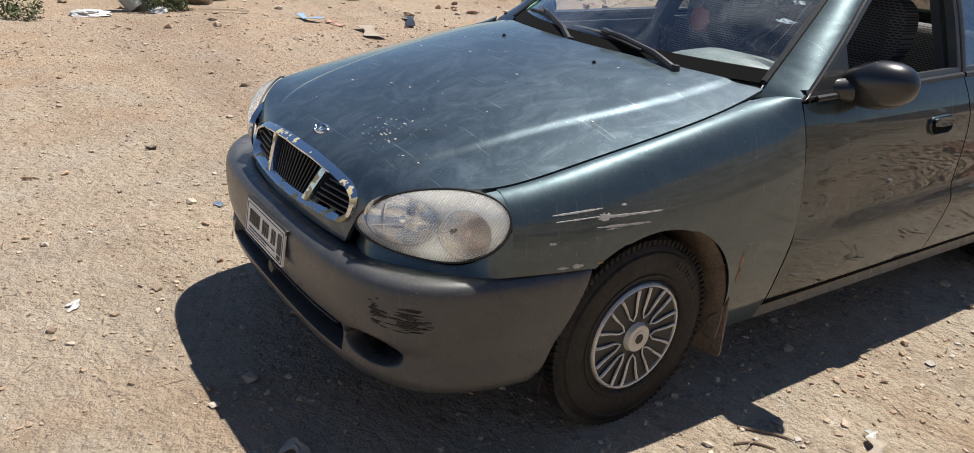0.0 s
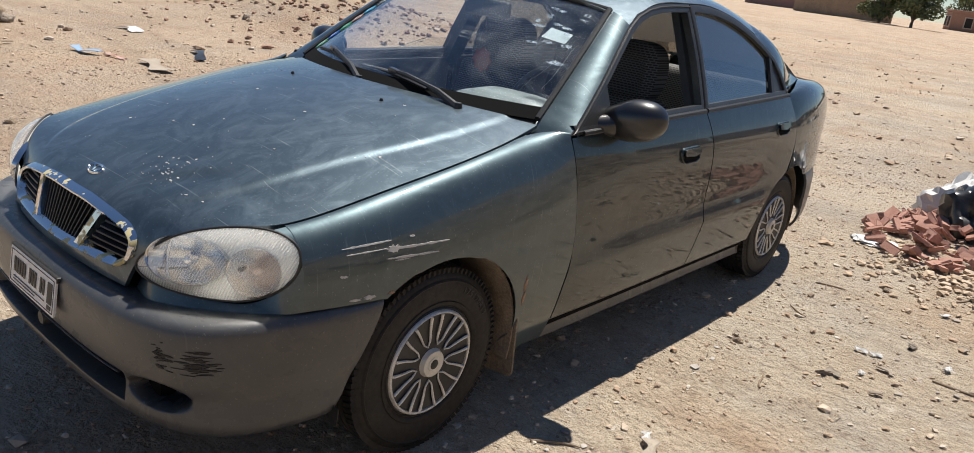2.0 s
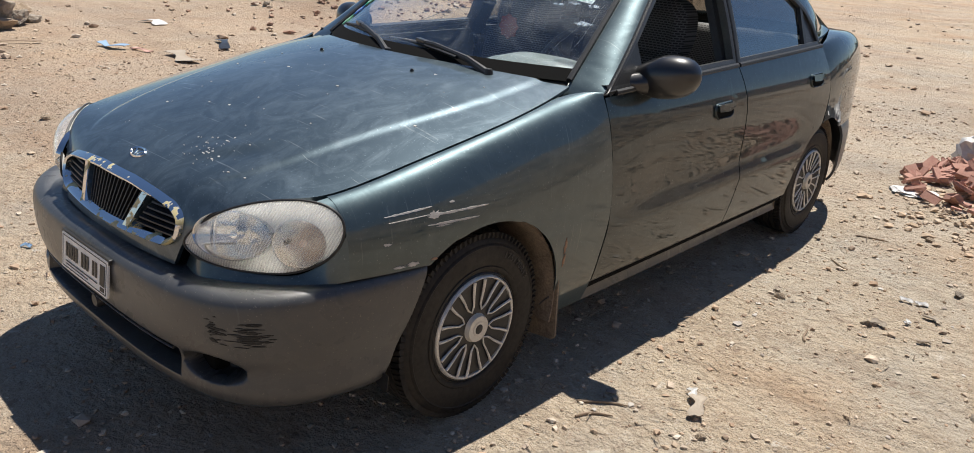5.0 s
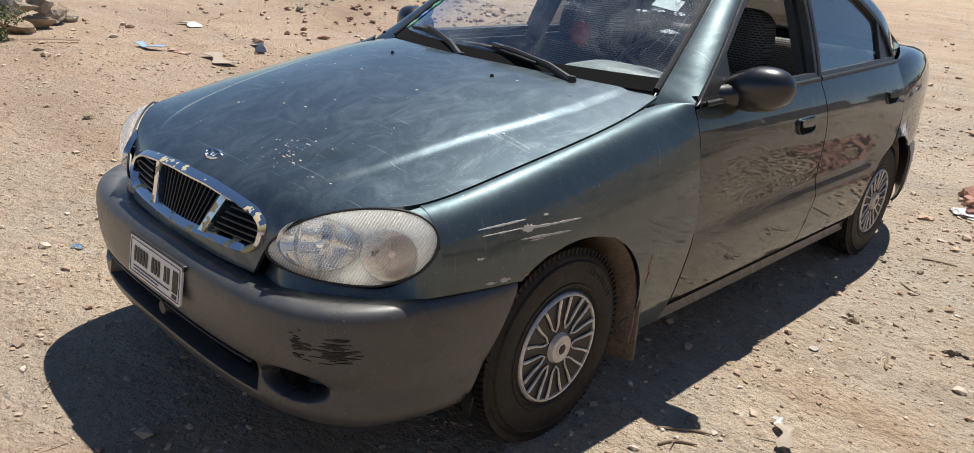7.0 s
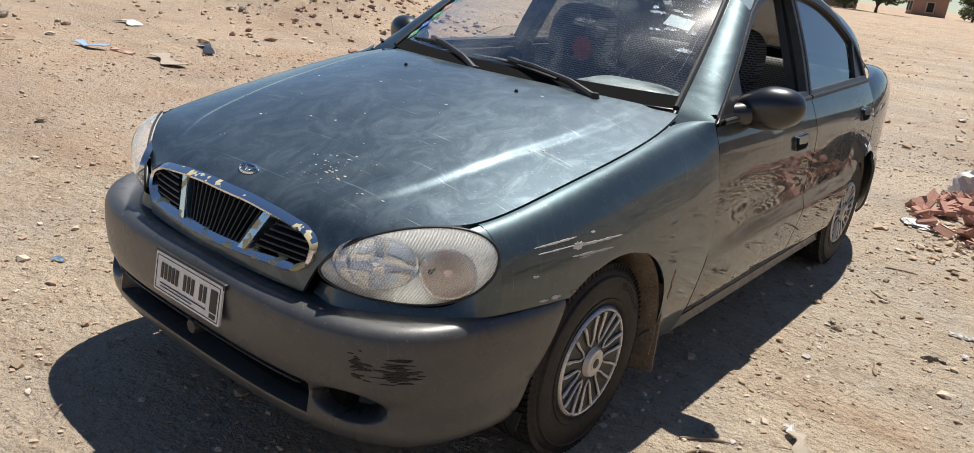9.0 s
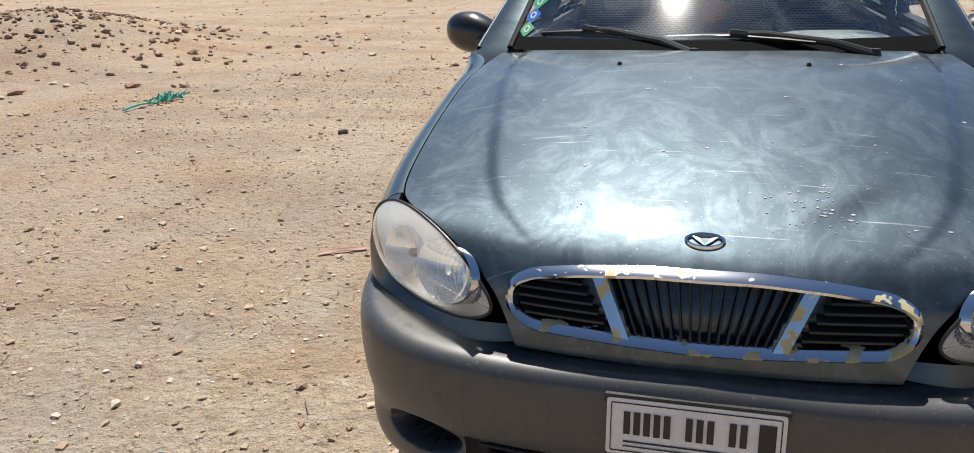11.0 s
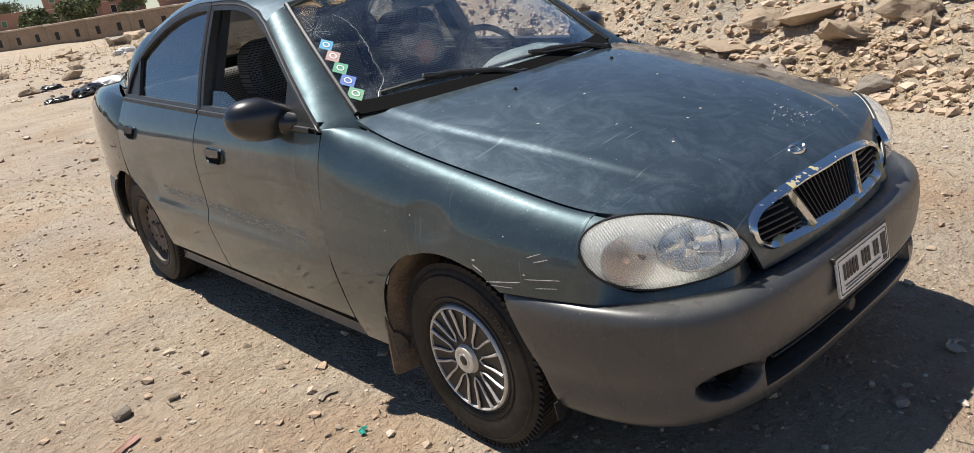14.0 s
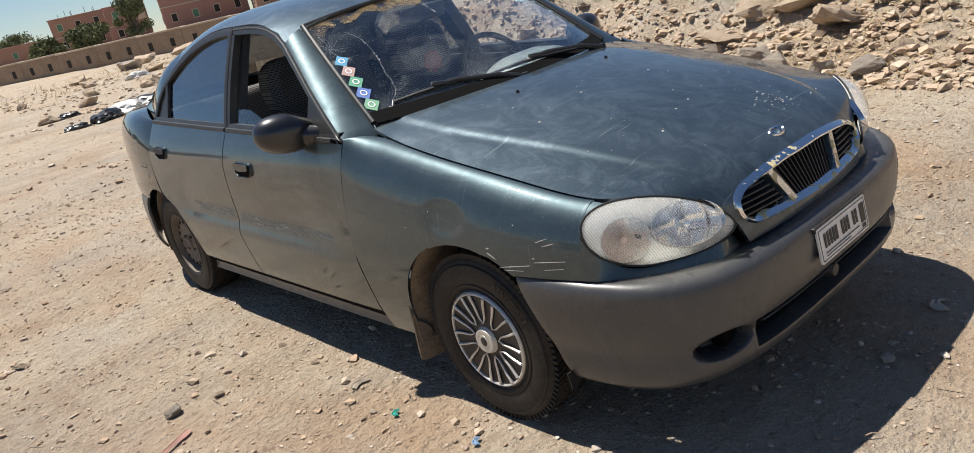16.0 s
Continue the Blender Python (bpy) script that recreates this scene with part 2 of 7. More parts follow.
def plate(outline, f, depth, side=1):
    """A solid slab: a closed outline of 2D points laid on f(a, b, d), d metres deep."""
    bm = bmesh.new()
    def at(p, d):
        q = f(p[0], p[1], d)
        return bm.verts.new((side * q[0], q[1], q[2]))
    top, low = [at(p, 0) for p in outline], [at(p, depth) for p in outline]
    bm.faces.new(top)
    bm.faces.new(low[::-1])
    n = len(top)
    for i in range(n):
        bm.faces.new((top[i], low[i], low[(i + 1) % n], top[(i + 1) % n]))
    bmesh.ops.recalc_face_normals(bm, faces=bm.faces[:])
    return bm


def inset(outline, w):
    """A closed 2D outline moved inwards by w (a number, or one for each point)."""
    n = len(outline)
    area = sum(outline[i][0] * outline[(i + 1) % n][1] - outline[(i + 1) % n][0] * outline[i][1] for i in range(n))
    sg = 1 if area > 0 else -1
    out = []
    for i in range(n):
        p, a, b = (Vector(outline[k % n]) for k in (i, i - 1, i + 1))
        d1, d2 = (p - a).normalized(), (b - p).normalized()
        n1, n2 = Vector((-d1.y, d1.x)) * sg, Vector((-d2.y, d2.x)) * sg
        m = (n1 + n2).normalized()
        wi = w[i] if isinstance(w, (list, tuple)) else w
        out.append(tuple(p + m * wi / max(m.dot(n1), 0.45)))
    return out


def ring_band(outer, inner, f, depth, side=1, proud=0.0):
    """A frame between two closed outlines of equal count, laid on f(a, b, d), with a rounded crown."""
    bm = bmesh.new()
    n = len(outer)
    mid = [((a[0] + b[0]) / 2, (a[1] + b[1]) / 2) for a, b in zip(outer, inner)]
    loops = [(outer, depth), (outer, 0), (mid, -proud), (inner, 0), (inner, depth)]
    vs = []
    for pts, d in loops:
        row = []
        for p in pts:
            q = f(p[0], p[1], d)
            row.append(bm.verts.new((side * q[0], q[1], q[2])))
        vs.append(row)
    for a, b in zip(vs, vs[1:]):
        for i in range(n):
            bm.faces.new((a[i], a[(i + 1) % n], b[(i + 1) % n], b[i]))
    bmesh.ops.recalc_face_normals(bm, faces=bm.faces[:])
    return bm


def dense(outline, step):
    """More points along a closed 2D outline."""
    out = []
    n = len(outline)
    for i in range(n):
        a, b = Vector(outline[i]), Vector(outline[(i + 1) % n])
        k = max(1, round((b - a).length / step))
        out += [tuple(a.lerp(b, q / k)) for q in range(k)]
    return out


def rounded(outline, r, n=4):
    """A closed 2D outline with its corners rounded."""
    out = []
    m = len(outline)
    for i in range(m):
        p, a, b = (Vector(outline[k % m]) for k in (i, i - 1, i + 1))
        ra = min(r, (p - a).length * 0.45, (b - p).length * 0.45)
        s, e = p + (a - p).normalized() * ra, p + (b - p).normalized() * ra
        for q in range(n + 1):
            t = q / n
            out.append(tuple(s * (1 - t) ** 2 + p * 2 * t * (1 - t) + e * t * t))
    return out


# ---- car: its lines (x to the car's left, y from the front axle back, z up) ----
CORE = (0, 1.3, 0.55)
HUB_Z, REAR_Y, ARCH_R, TYRE_R = 0.285, 2.52, 0.342, 0.290
hood_mid = cubic((0, -0.720, 0.530), (0.1, -0.716, 0.60), (0.2, -0.698, 0.655), (0.3, -0.660, 0.705), (0.38, -0.602, 0.738), (0.5, -0.46, 0.792), (0.65, -0.22, 0.864), (0.8, 0.0, 0.911), (0.92, 0.2, 0.945), (1, 0.32, 0.960))
hood_edge = cubic((0, 0.336, -0.692, 0.530), (0.1, 0.374, -0.672, 0.615), (0.2, 0.43, -0.640, 0.675), (0.3, 0.505, -0.588, 0.718), (0.38, 0.57, -0.535, 0.738), (0.5, 0.64, -0.44, 0.750), (0.65, 0.675, -0.19, 0.802), (0.8, 0.69, 0.08, 0.856), (0.92, 0.682, 0.33, 0.905), (1, 0.648, 0.50, 0.934))
half_width = cubic((-0.5, 0.718), (-0.45, 0.732), (-0.22, 0.780), (0, 0.798), (0.4, 0.812), (1.2, 0.818), (2.0, 0.818), (2.5, 0.812), (2.8, 0.785), (3.1, 0.725), (3.3, 0.65), (3.42, 0.57))
side_in = cubic((0.15, 0.085), (0.22, 0.055), (0.28, 0.034), (0.40, 0.012), (0.52, 0.0), (0.62, 0.001), (0.72, 0.006), (0.80, 0.014), (0.88, 0.033), (0.94, 0.058), (1.0, 0.085))
belt_z = cubic((0.5, 0.914), (1.0, 0.930), (1.5, 0.945), (2.4, 0.975))
fender_n = cubic((-0.45, 1.95), (0, 2.0), (0.3, 2.25), (0.55, 2.9))


def hood_at(u, v):
    m, e = hood_mid(v), hood_edge(v)
    w = abs(u)
    crease = 0.007 / (1 + math.exp(min(50, (w - (0.50 + 0.36 * v)) / 0.007))) * min(1, max(0, (v - 0.3) / 0.25))
    y = m[0] + (e[1] - m[0]) * w * w
    z = m[1] + (e[2] - m[1]) * w ** 2.2 + crease - 0.004 * min(1, max(0, (v - 0.3) / 0.25)) * (1 - w)
    x = u * e[0]
    q = ((x - 0.285) * 0.75 + (y + 0.50) * 0.66, (x - 0.285) * -0.66 + (y + 0.50) * 0.75)
    z += -0.004 * math.exp(-(q[0] / 0.085) ** 2 - (q[1] / 0.035) ** 2) + 0.003 * math.exp(-(q[0] / 0.10) ** 2 - ((q[1] - 0.05) / 0.022) ** 2)
    return (x, y, z)


def edge_of_hood(y):
    """The hood's gap line where it runs along the fender: x and z at y."""
    a, b = 0.45, 1.0
    for _ in range(24):
        c = (a + b) / 2
        a, b = (c, b) if hood_edge(c)[1] < y else (a, c)
    e = hood_edge(a)
    return e[0], e[2]


def side_x(y, z):
    return half_width(y) - side_in(z)


def fender_at(y, z_low, k):
    """The front fender's section: k from 0 at the hood gap to 1 at its lower edge."""
    xg, zg = edge_of_hood(min(max(y, -0.45), 0.50))
    xg, zm, n = xg + 0.005, 0.60, fender_n(y)
    zg -= 0.003
    split = 0.55
    if k < split:
        th = k / split * math.pi / 2
        s, c = math.sin(th) ** (2 / n), math.cos(th) ** (2 / n)
        x, z = xg + (side_x(y, zm) - xg) * s, zm + (zg - zm) * c
        if z < z_low:
            return side_x(y, z_low), y, z_low
        return x, y, z
    z = zm + (z_low - zm) * (k - split) / (1 - split)
    if z_low > zm:
        z = z_low
    return side_x(y, z), y, z


def arch(y, cy, low, r=ARCH_R):
    d = r * r - (y - cy) ** 2
    return max(low, HUB_Z + math.sqrt(d)) if d > 0 else low


def house(y, z, d=0.0):
    """The side of the cabin above the belt, d metres inside its outer face."""
    return (0.775 - 0.4565 * (z - 0.87) + 0.012 * math.sin(math.pi * min(1, max(0, (z - 0.9) / 0.46))) - d, y, z - 0.2 * d)


car = thing("car", "dusty dark green four-door sedan with scratched paint, parked on dirt", "car")


def both(name, f, us, vs, material, label="", solid=0.005, parents=(None, None)):
    return [part(name, patch(f, us, vs, sd, CORE), material, parents[i] or car, label, True, solid) for i, sd in enumerate((1, -1))]


# hood, with the openings of the grille pressed in
GRILLE_MID = rounded([(-0.163, 0.689), (0.163, 0.689), (0.114, 0.582), (-0.114, 0.582)], 0.020)
GRILLE_SIDE = rounded([(0.198, 0.681), (0.285, 0.674), (0.338, 0.656), (0.341, 0.616), (0.310, 0.587), (0.148, 0.582)], 0.020)
GRILLE_OUT = rounded([(-0.10, 0.702), (0.10, 0.702), (0.215, 0.694), (0.310, 0.682), (0.356, 0.658), (0.356, 0.609), (0.314, 0.575), (0.0, 0.567), (-0.314, 0.575), (-0.356, 0.609), (-0.356, 0.658), (-0.310, 0.682), (-0.215, 0.694)], 0.03)


def inside(p, poly):
    x, y = p
    hit = False
    for (x1, y1), (x2, y2) in zip(poly, poly[1:] + poly[:1]):
        if (y1 > y) != (y2 > y) and x < (x2 - x1) * (y - y1) / (y2 - y1) + x1:
            hit = not hit
    return hit


def nose(x, z, d=0.0):
    """The hood's nose at x and z, d metres behind its face."""
    a, b = 0.0, 0.42
    for _ in range(22):
        c = (a + b) / 2
        q = hood_at(min(1, abs(x) / hood_edge(c)[0]), c)
        a, b = (c, b) if q[2] < z else (a, c)
    q = hood_at(min(1, abs(x) / hood_edge(a)[0]), a)
    return (x, q[1] + d, z + 0.25 * d)


def hood_face(u, v):
    x, y, z = hood_at(u, v)
    if v < 0.36 and inside((abs(x), z), GRILLE_OUT):
        deep = inside((abs(x), z), GRILLE_SIDE) or inside((x, z), GRILLE_MID)
        y += 0.035 if deep else 0.0
    return x, y, z


hood = part("hood", patch(hood_face, lin(-1, 1, 171), lin(0, 0.36, 55) + lin(0.37, 1, 50), 1, CORE), FADED, car, "dark green hood with faded swirls and chips", True, 0.012)


def slab(pts, f, t, w):
    """A thin slat along 2D points, standing off the face."""
    o = [(p[0] - w[0], p[1] - w[1]) for p in pts] + [(p[0] + w[0], p[1] + w[1]) for p in reversed(pts)]
    return plate(o, f, t)


grille = part("grille", ring_band(dense(GRILLE_OUT, 0.012), inset(dense(GRILLE_OUT, 0.012), 0.0145), lambda a, b, d: nose(a, b, d - 0.010), 0.028, 1, 0.007), PEELED, car, "chrome grille frame with peeling yellowed patches")
for sd in (1, -1):
    part("grille_divider", slab([(sd * 0.184, 0.690), (sd * 0.131, 0.579)], lambda a, b, d: nose(a, b, d - 0.012), 0.026, (0.013, 0.0)), PEELED, grille)
    for k in range(5):
        z = 0.600 + 0.0155 * k
        x0, x1 = 0.168 + 0.011 * k, (0.318, 0.328, 0.332, 0.332, 0.328)[k]
        part("grille_slat", slab([(sd * q, z) for q in lin(x0, x1, 5)], lambda a, b, d: nose(a, b, d + 0.002), 0.022, (0, 0.0022)), BLACK, grille)
for k in range(15):
    f = (k - 7) / 7
    part("grille_slat", slab([(f * 0.108, 0.583), (f * 0.152, 0.688)], lambda a, b, d: nose(a, b, d + 0.002), 0.022, (0.0022, 0)), BLACK, grille)

# maker's badge on the nose: a winged oval
def badge_at(a, b, d):
    x, y, z = hood_at(a / hood_edge(0.37)[0], 0.372 + b / 0.9)
    return (x, y - 0.25 * (0.004 - d), z + 0.9 * (0.004 - d))
oval = [(0.036 * math.cos(k), 0.021 * math.sin(k) * (0.8 if math.sin(k) > 0 else 1)) for k in lin(0, 2 * math.pi, 33)[:-1]]
badge = part("badge", ring_band(oval, inset(oval, 0.006), badge_at, 0.006, 1, 0.003), CHROME, car, "small chrome oval badge")
wing = [(0.0, -0.014), (0.010, 0.004), (0.026, 0.010), (0.012, -0.004), (0.0, 0.002), (-0.012, -0.004), (-0.026, 0.010), (-0.010, 0.004)]
part("badge_wing", plate([wing[0], wing[1], wing[2], wing[3]], badge_at, 0.006), CHROME, badge)
part("badge_wing", plate([wing[0], wing[7], wing[6], wing[5]], badge_at, 0.006), CHROME, badge)

# washer jets
for sd in (1, -1):
    p = hood_at(sd * 0.243 / 0.69, 0.905)
    part("washer_jet", lathe([(0, 0.009), (0.004, 0.008), (0.006, 0.004), (0.007, 0.0)], 12, Matrix.Translation(p)), BLACK, car)

# front fenders
FY = sorted(set([round(v, 4) for v in lin(-0.445, -0.235, 10) + lin(-0.217, 0.20, 24) + [0.335 - 0.135 * (1 - q) ** 2 for q in lin(0, 1, 9)] + lin(0.34, 0.535, 10)]))


front_line = cubic((0.2, 0.548), (0.36, 0.556), (0.575, 0.572), (0.79, 0.545), (0.91, 0.528))


def fender_low(y):
    if y < -0.217:
        return 0.552 + 0.0
    return arch(y, 0.0, 0.205)


def fender_face(y, k):
    x, y, z = fender_at(y, fender_low(y), k)
    s = max(0, (y - 0.34) / 0.195)
    y += (front_line(z) - 0.0035 - 0.535) * s * s
    return x + (side_x(y, z) - x) * s * s, y, z




def dented(y, k):
    """The fender of the car's right, knocked in above its wheel."""
    x, yy, z = fender_face(y, k)
    return x - 0.007 * math.exp(-(((yy - 0.035) / 0.085) ** 2 + ((z - 0.700) / 0.055) ** 2) ** 2), yy, z


FENDER_YS = sorted(set(FY + lin(-0.09, 0.16, 30)))
part("front_fender", patch(fender_face, FY, lin(0, 0.55, 26)[:-1] + lin(0.55, 1, 14), 1, CORE), DULL_LIT, car, "", True, 0.005)
part("front_fender", patch(dented, FENDER_YS, lin(0, 0.55, 50)[:-1] + lin(0.55, 1, 14), -1, CORE), DULL_LIT, car, "dark green fender with a round dent", True, 0.005)

# strips of body under the head lamps
lamp_low = cubic((0, 0.352, -0.690, 0.566), (0.25, 0.45, -0.652, 0.560), (0.5, 0.565, -0.573, 0.548), (0.75, 0.655, -0.503, 0.570), (1, 0.716, -0.447, 0.66))
strip_low = cubic((0, 0.345, -0.700, 0.535), (0.25, 0.46, -0.664, 0.520), (0.5, 0.58, -0.588, 0.520), (0.75, 0.684, -0.506, 0.538), (1, 0.736, -0.440, 0.552))


def fender_x(y, z):
    xg, zg = edge_of_hood(min(max(y, -0.45), 0.50))
    zm, n = 0.60, fender_n(y)
    if z <= zm:
        return side_x(y, z)
    k = max(0, 1 - ((z - zm) / (zg - 0.003 - zm)) ** n) ** (1 / n)
    return xg + 0.005 + (side_x(y, zm) - xg - 0.005) * k


def lamp_strip_at(u, v):
    p = lamp_low(u) * (1 - v) + strip_low(u) * v
    a = lamp_low(1) * (1 - v) + strip_low(1) * v
    z = 0.668 - 0.116 * v
    s = max(0, (u - 0.7) / 0.3) ** 1.5
    p = p + np.array((0.0, 0.035 * max(0, 1 - u / 0.18), -0.01 * max(0, 1 - u / 0.18)))
    return tuple(p + s * (np.array((fender_x(-0.4445, z), -0.4445, z)) - a))


both("lamp_strip", lamp_strip_at, lin(0, 1, 31), lin(0, 1, 12), DULL_LIT)

# doors
mid_line = cubic((0.2, 1.50), (0.335, 1.522), (0.555, 1.552), (0.80, 1.522), (0.94, 1.482))
back_line = cubic((0.60, 2.415), (0.75, 2.455), (0.88, 2.43), (0.975, 2.400))


def rear_line(z):
    if z > 0.60:
        return back_line(z)
    d = (ARCH_R + 0.012) ** 2 - (z - HUB_Z) ** 2
    ring = REAR_Y - math.sqrt(max(d, 0))
    return ring + (back_line(0.60) - ring) * max(0, (z - 0.48) / 0.12) ** 2 if z > 0.48 else ring


SILL_Z = 0.285


def door_at(front, rear):
    def f(u, v):
        z = SILL_Z + v * (belt_z(1.5) - SILL_Z)
        a, b = front(z) + 0.0035, rear(z) - 0.003
        y = a + (b - a) * u
        z = SILL_Z + v * (belt_z(y) - SILL_Z)
        x = side_x(y, z)
        # pressed band along the lower half
        k = min(1, max(0, (z - 0.474 - 0.014 * (y - 1)) / 0.075))
        x -= 0.021 * k * k * (3 - 2 * k) * max(0, min(1, (0.82 - z) / 0.22)) * min(1, max(0.1, (y - 0.50) / 0.40)) * min(1, max(0, (2.46 - y) / 0.35))
        return x, y, z
    return f


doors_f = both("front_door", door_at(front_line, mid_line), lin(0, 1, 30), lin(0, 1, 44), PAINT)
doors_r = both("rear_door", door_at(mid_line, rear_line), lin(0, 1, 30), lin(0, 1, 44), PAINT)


# right-hand doors get the duller copy; its lighter colour stands in for brighter light
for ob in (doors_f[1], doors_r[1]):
    ob.data.materials[0] = DULL_LIT


def handle_at(y0, z0):
    def f(a, b, d):
        return side_x(y0 + a, z0 + b) - d + 0.003, y0 + a, z0 + b
    return f


for doors, y0, z0 in ((doors_f, 1.315, 0.802), (doors_r, 2.262, 0.842)):
    for door, sd in zip(doors, (1, -1)):
        f = handle_at(y0, z0)
        o = rounded([(-0.075, 0.026), (0.070, 0.030), (0.075, -0.022), (0.05, -0.036), (-0.055, -0.036), (-0.078, -0.015)], 0.025)
        part("handle_cup", ring_band(dense(o, 0.015), inset(dense(o, 0.015), 0.006), f, 0.012, sd, 0.004), PAINT, door)
        # flat near-black plate painted as the shaded hollow behind the grip
        part("recess_shade", plate(inset(o, 0.005), lambda a, b, d: f(a, b, d - 0.0005), 0.003, sd), DARK, door)
        grip = rounded([(-0.066, 0.022), (0.064, 0.024), (0.068, 0.004), (0.02, -0.008), (-0.066, -0.004)], 0.012)
        part("door_handle", plate(grip, lambda a, b, d: f(a, b, d - 0.012), 0.02, sd), PAINT, door)

# sills
both("sill", lambda y, k: (side_x(y, 0.275) - 0.006 - 0.03 * k - 0.02 * math.sin(k * math.pi), y, 0.281 - 0.085 * k), lin(0.34, 2.19, 40), lin(0, 1, 8), BUMPER, "dusty ribbed sill")

# rear quarters
quarter_top = cubic((2.38, 0.722, 0.985), (2.6, 0.665, 1.012), (2.8, 0.61, 1.024), (3.0, 0.565, 1.02), (3.2, 0.53, 1.005), (3.36, 0.47, 0.975))


def quarter_at(u, k):
    y = 2.41 + u * 0.95
    zz = 0.72 + 0.265 * math.cos(k / 0.55 * math.pi / 2) ** (2 / 3) if k < 0.55 else 0.72 - (k - 0.55) / 0.45 * 0.11
    y += (1 - u) ** 3 * (back_line(min(0.975, max(0.6, zz))) + 0.0015 - 2.41)
    xt, zt = quarter_top(y)
    low = arch(y, REAR_Y, 0.555)
    zm = 0.72
    if k < 0.55:
        th = k / 0.55 * math.pi / 2
        n = 3.0
        x, z = xt + (side_x(y, zm) - xt) * math.sin(th) ** (2 / n), zm + (zt - zm) * math.cos(th) ** (2 / n)
        s = (1 - u) ** 5
        return x + (side_x(y, z) - x) * s, y, z
    z = zm + (low - zm) * (k - 0.55) / 0.45
    return side_x(y, z), y, z


both("rear_quarter", quarter_at, lin(0, 1, 44), lin(0, 1, 36), PAINT)

# fuel flap on the car's right quarter
def flap_at(a, b, d):
    return -(side_x(2.60 + a, 0.82 + b) + 0.0015 - d), 2.60 + a, 0.82 + b
flap_o = rounded([(-0.062, -0.075), (0.06, -0.075), (0.062, 0.07), (-0.055, 0.07)], 0.02)
flap = part("fuel_flap", plate(inset(flap_o, 0.004), flap_at, 0.003), PAINT, car)
part("flap_gap", ring_band(flap_o, inset(flap_o, 0.004), lambda a, b, d: flap_at(a, b, d - 0.0005), 0.003), DARK, flap)

# trunk lid, tail and rear bumper
def tail_at(u, v):
    if v < 0.55:
        y = 2.86 + v / 0.55 * 0.5
        xt, zt = quarter_top(y)
        return u * xt, y + 0.03 * (1 - u * u) * v, zt + 0.02 * (1 - u * u)
    k = (v - 0.55) / 0.45
    xt, zt = quarter_top(3.36)
    return u * (xt + 0.12 * k), 3.40 + 0.03 * (1 - u * u) + 0.02 * math.sin(k * 3), zt - 0.02 - 0.42 * k
part("trunk_lid", patch(tail_at, lin(-1, 1, 25), lin(0, 1, 30), 1, CORE), PAINT, car, "", True, 0.012)
rear_plan = cubic((0, 0.0, 3.46), (0.3, 0.36, 3.44), (0.55, 0.60, 3.37), (0.75, 0.700, 3.20), (0.9, 0.757, 3.0), (1, 0.786, 2.84))
def rear_bumper_at(u, v):
    x, y = rear_plan(abs(u))
    z = 0.558 - 0.325 * v
    g = 0.035 * (1 - (2 * v - 1) ** 4)
    return math.copysign(x - 0.02 + g * abs(u), u), y - 0.02 + g * (1 - abs(u)), z
rb = part("rear_bumper", patch(rear_bumper_at, lin(-1, 1, 61), lin(0, 1, 16), 1, CORE), BUMPER, car, "", True, 0.012)

# cabin: outline of the door frames in y and z, on the side's plane
A_LINE = [(0.530, 0.918), (0.645, 0.998), (0.760, 1.080), (0.885, 1.172), (1.010, 1.257), (1.090, 1.296), (1.180, 1.322), (1.275, 1.337)]
FRONT_DLO = A_LINE + [(1.40, 1.345), (1.522, 1.348), (1.505, 1.15), (1.484, 0.945), (1.0, 0.930)]
REAR_DLO = [(1.492, 0.945), (1.513, 1.15), (1.530, 1.348), (1.600, 1.350), (1.690, 1.348), (1.790, 1.338), (1.900, 1.318), (2.000, 1.290), (2.090, 1.258), (2.190, 1.212), (2.290, 1.155), (2.345, 1.09), (2.398, 0.977), (1.95, 0.960)]
FRAMES = [grained("window frame black", (0.02, 0.021, 0.022), (0.05, 0.05, 0.05), 14, 0.4)]
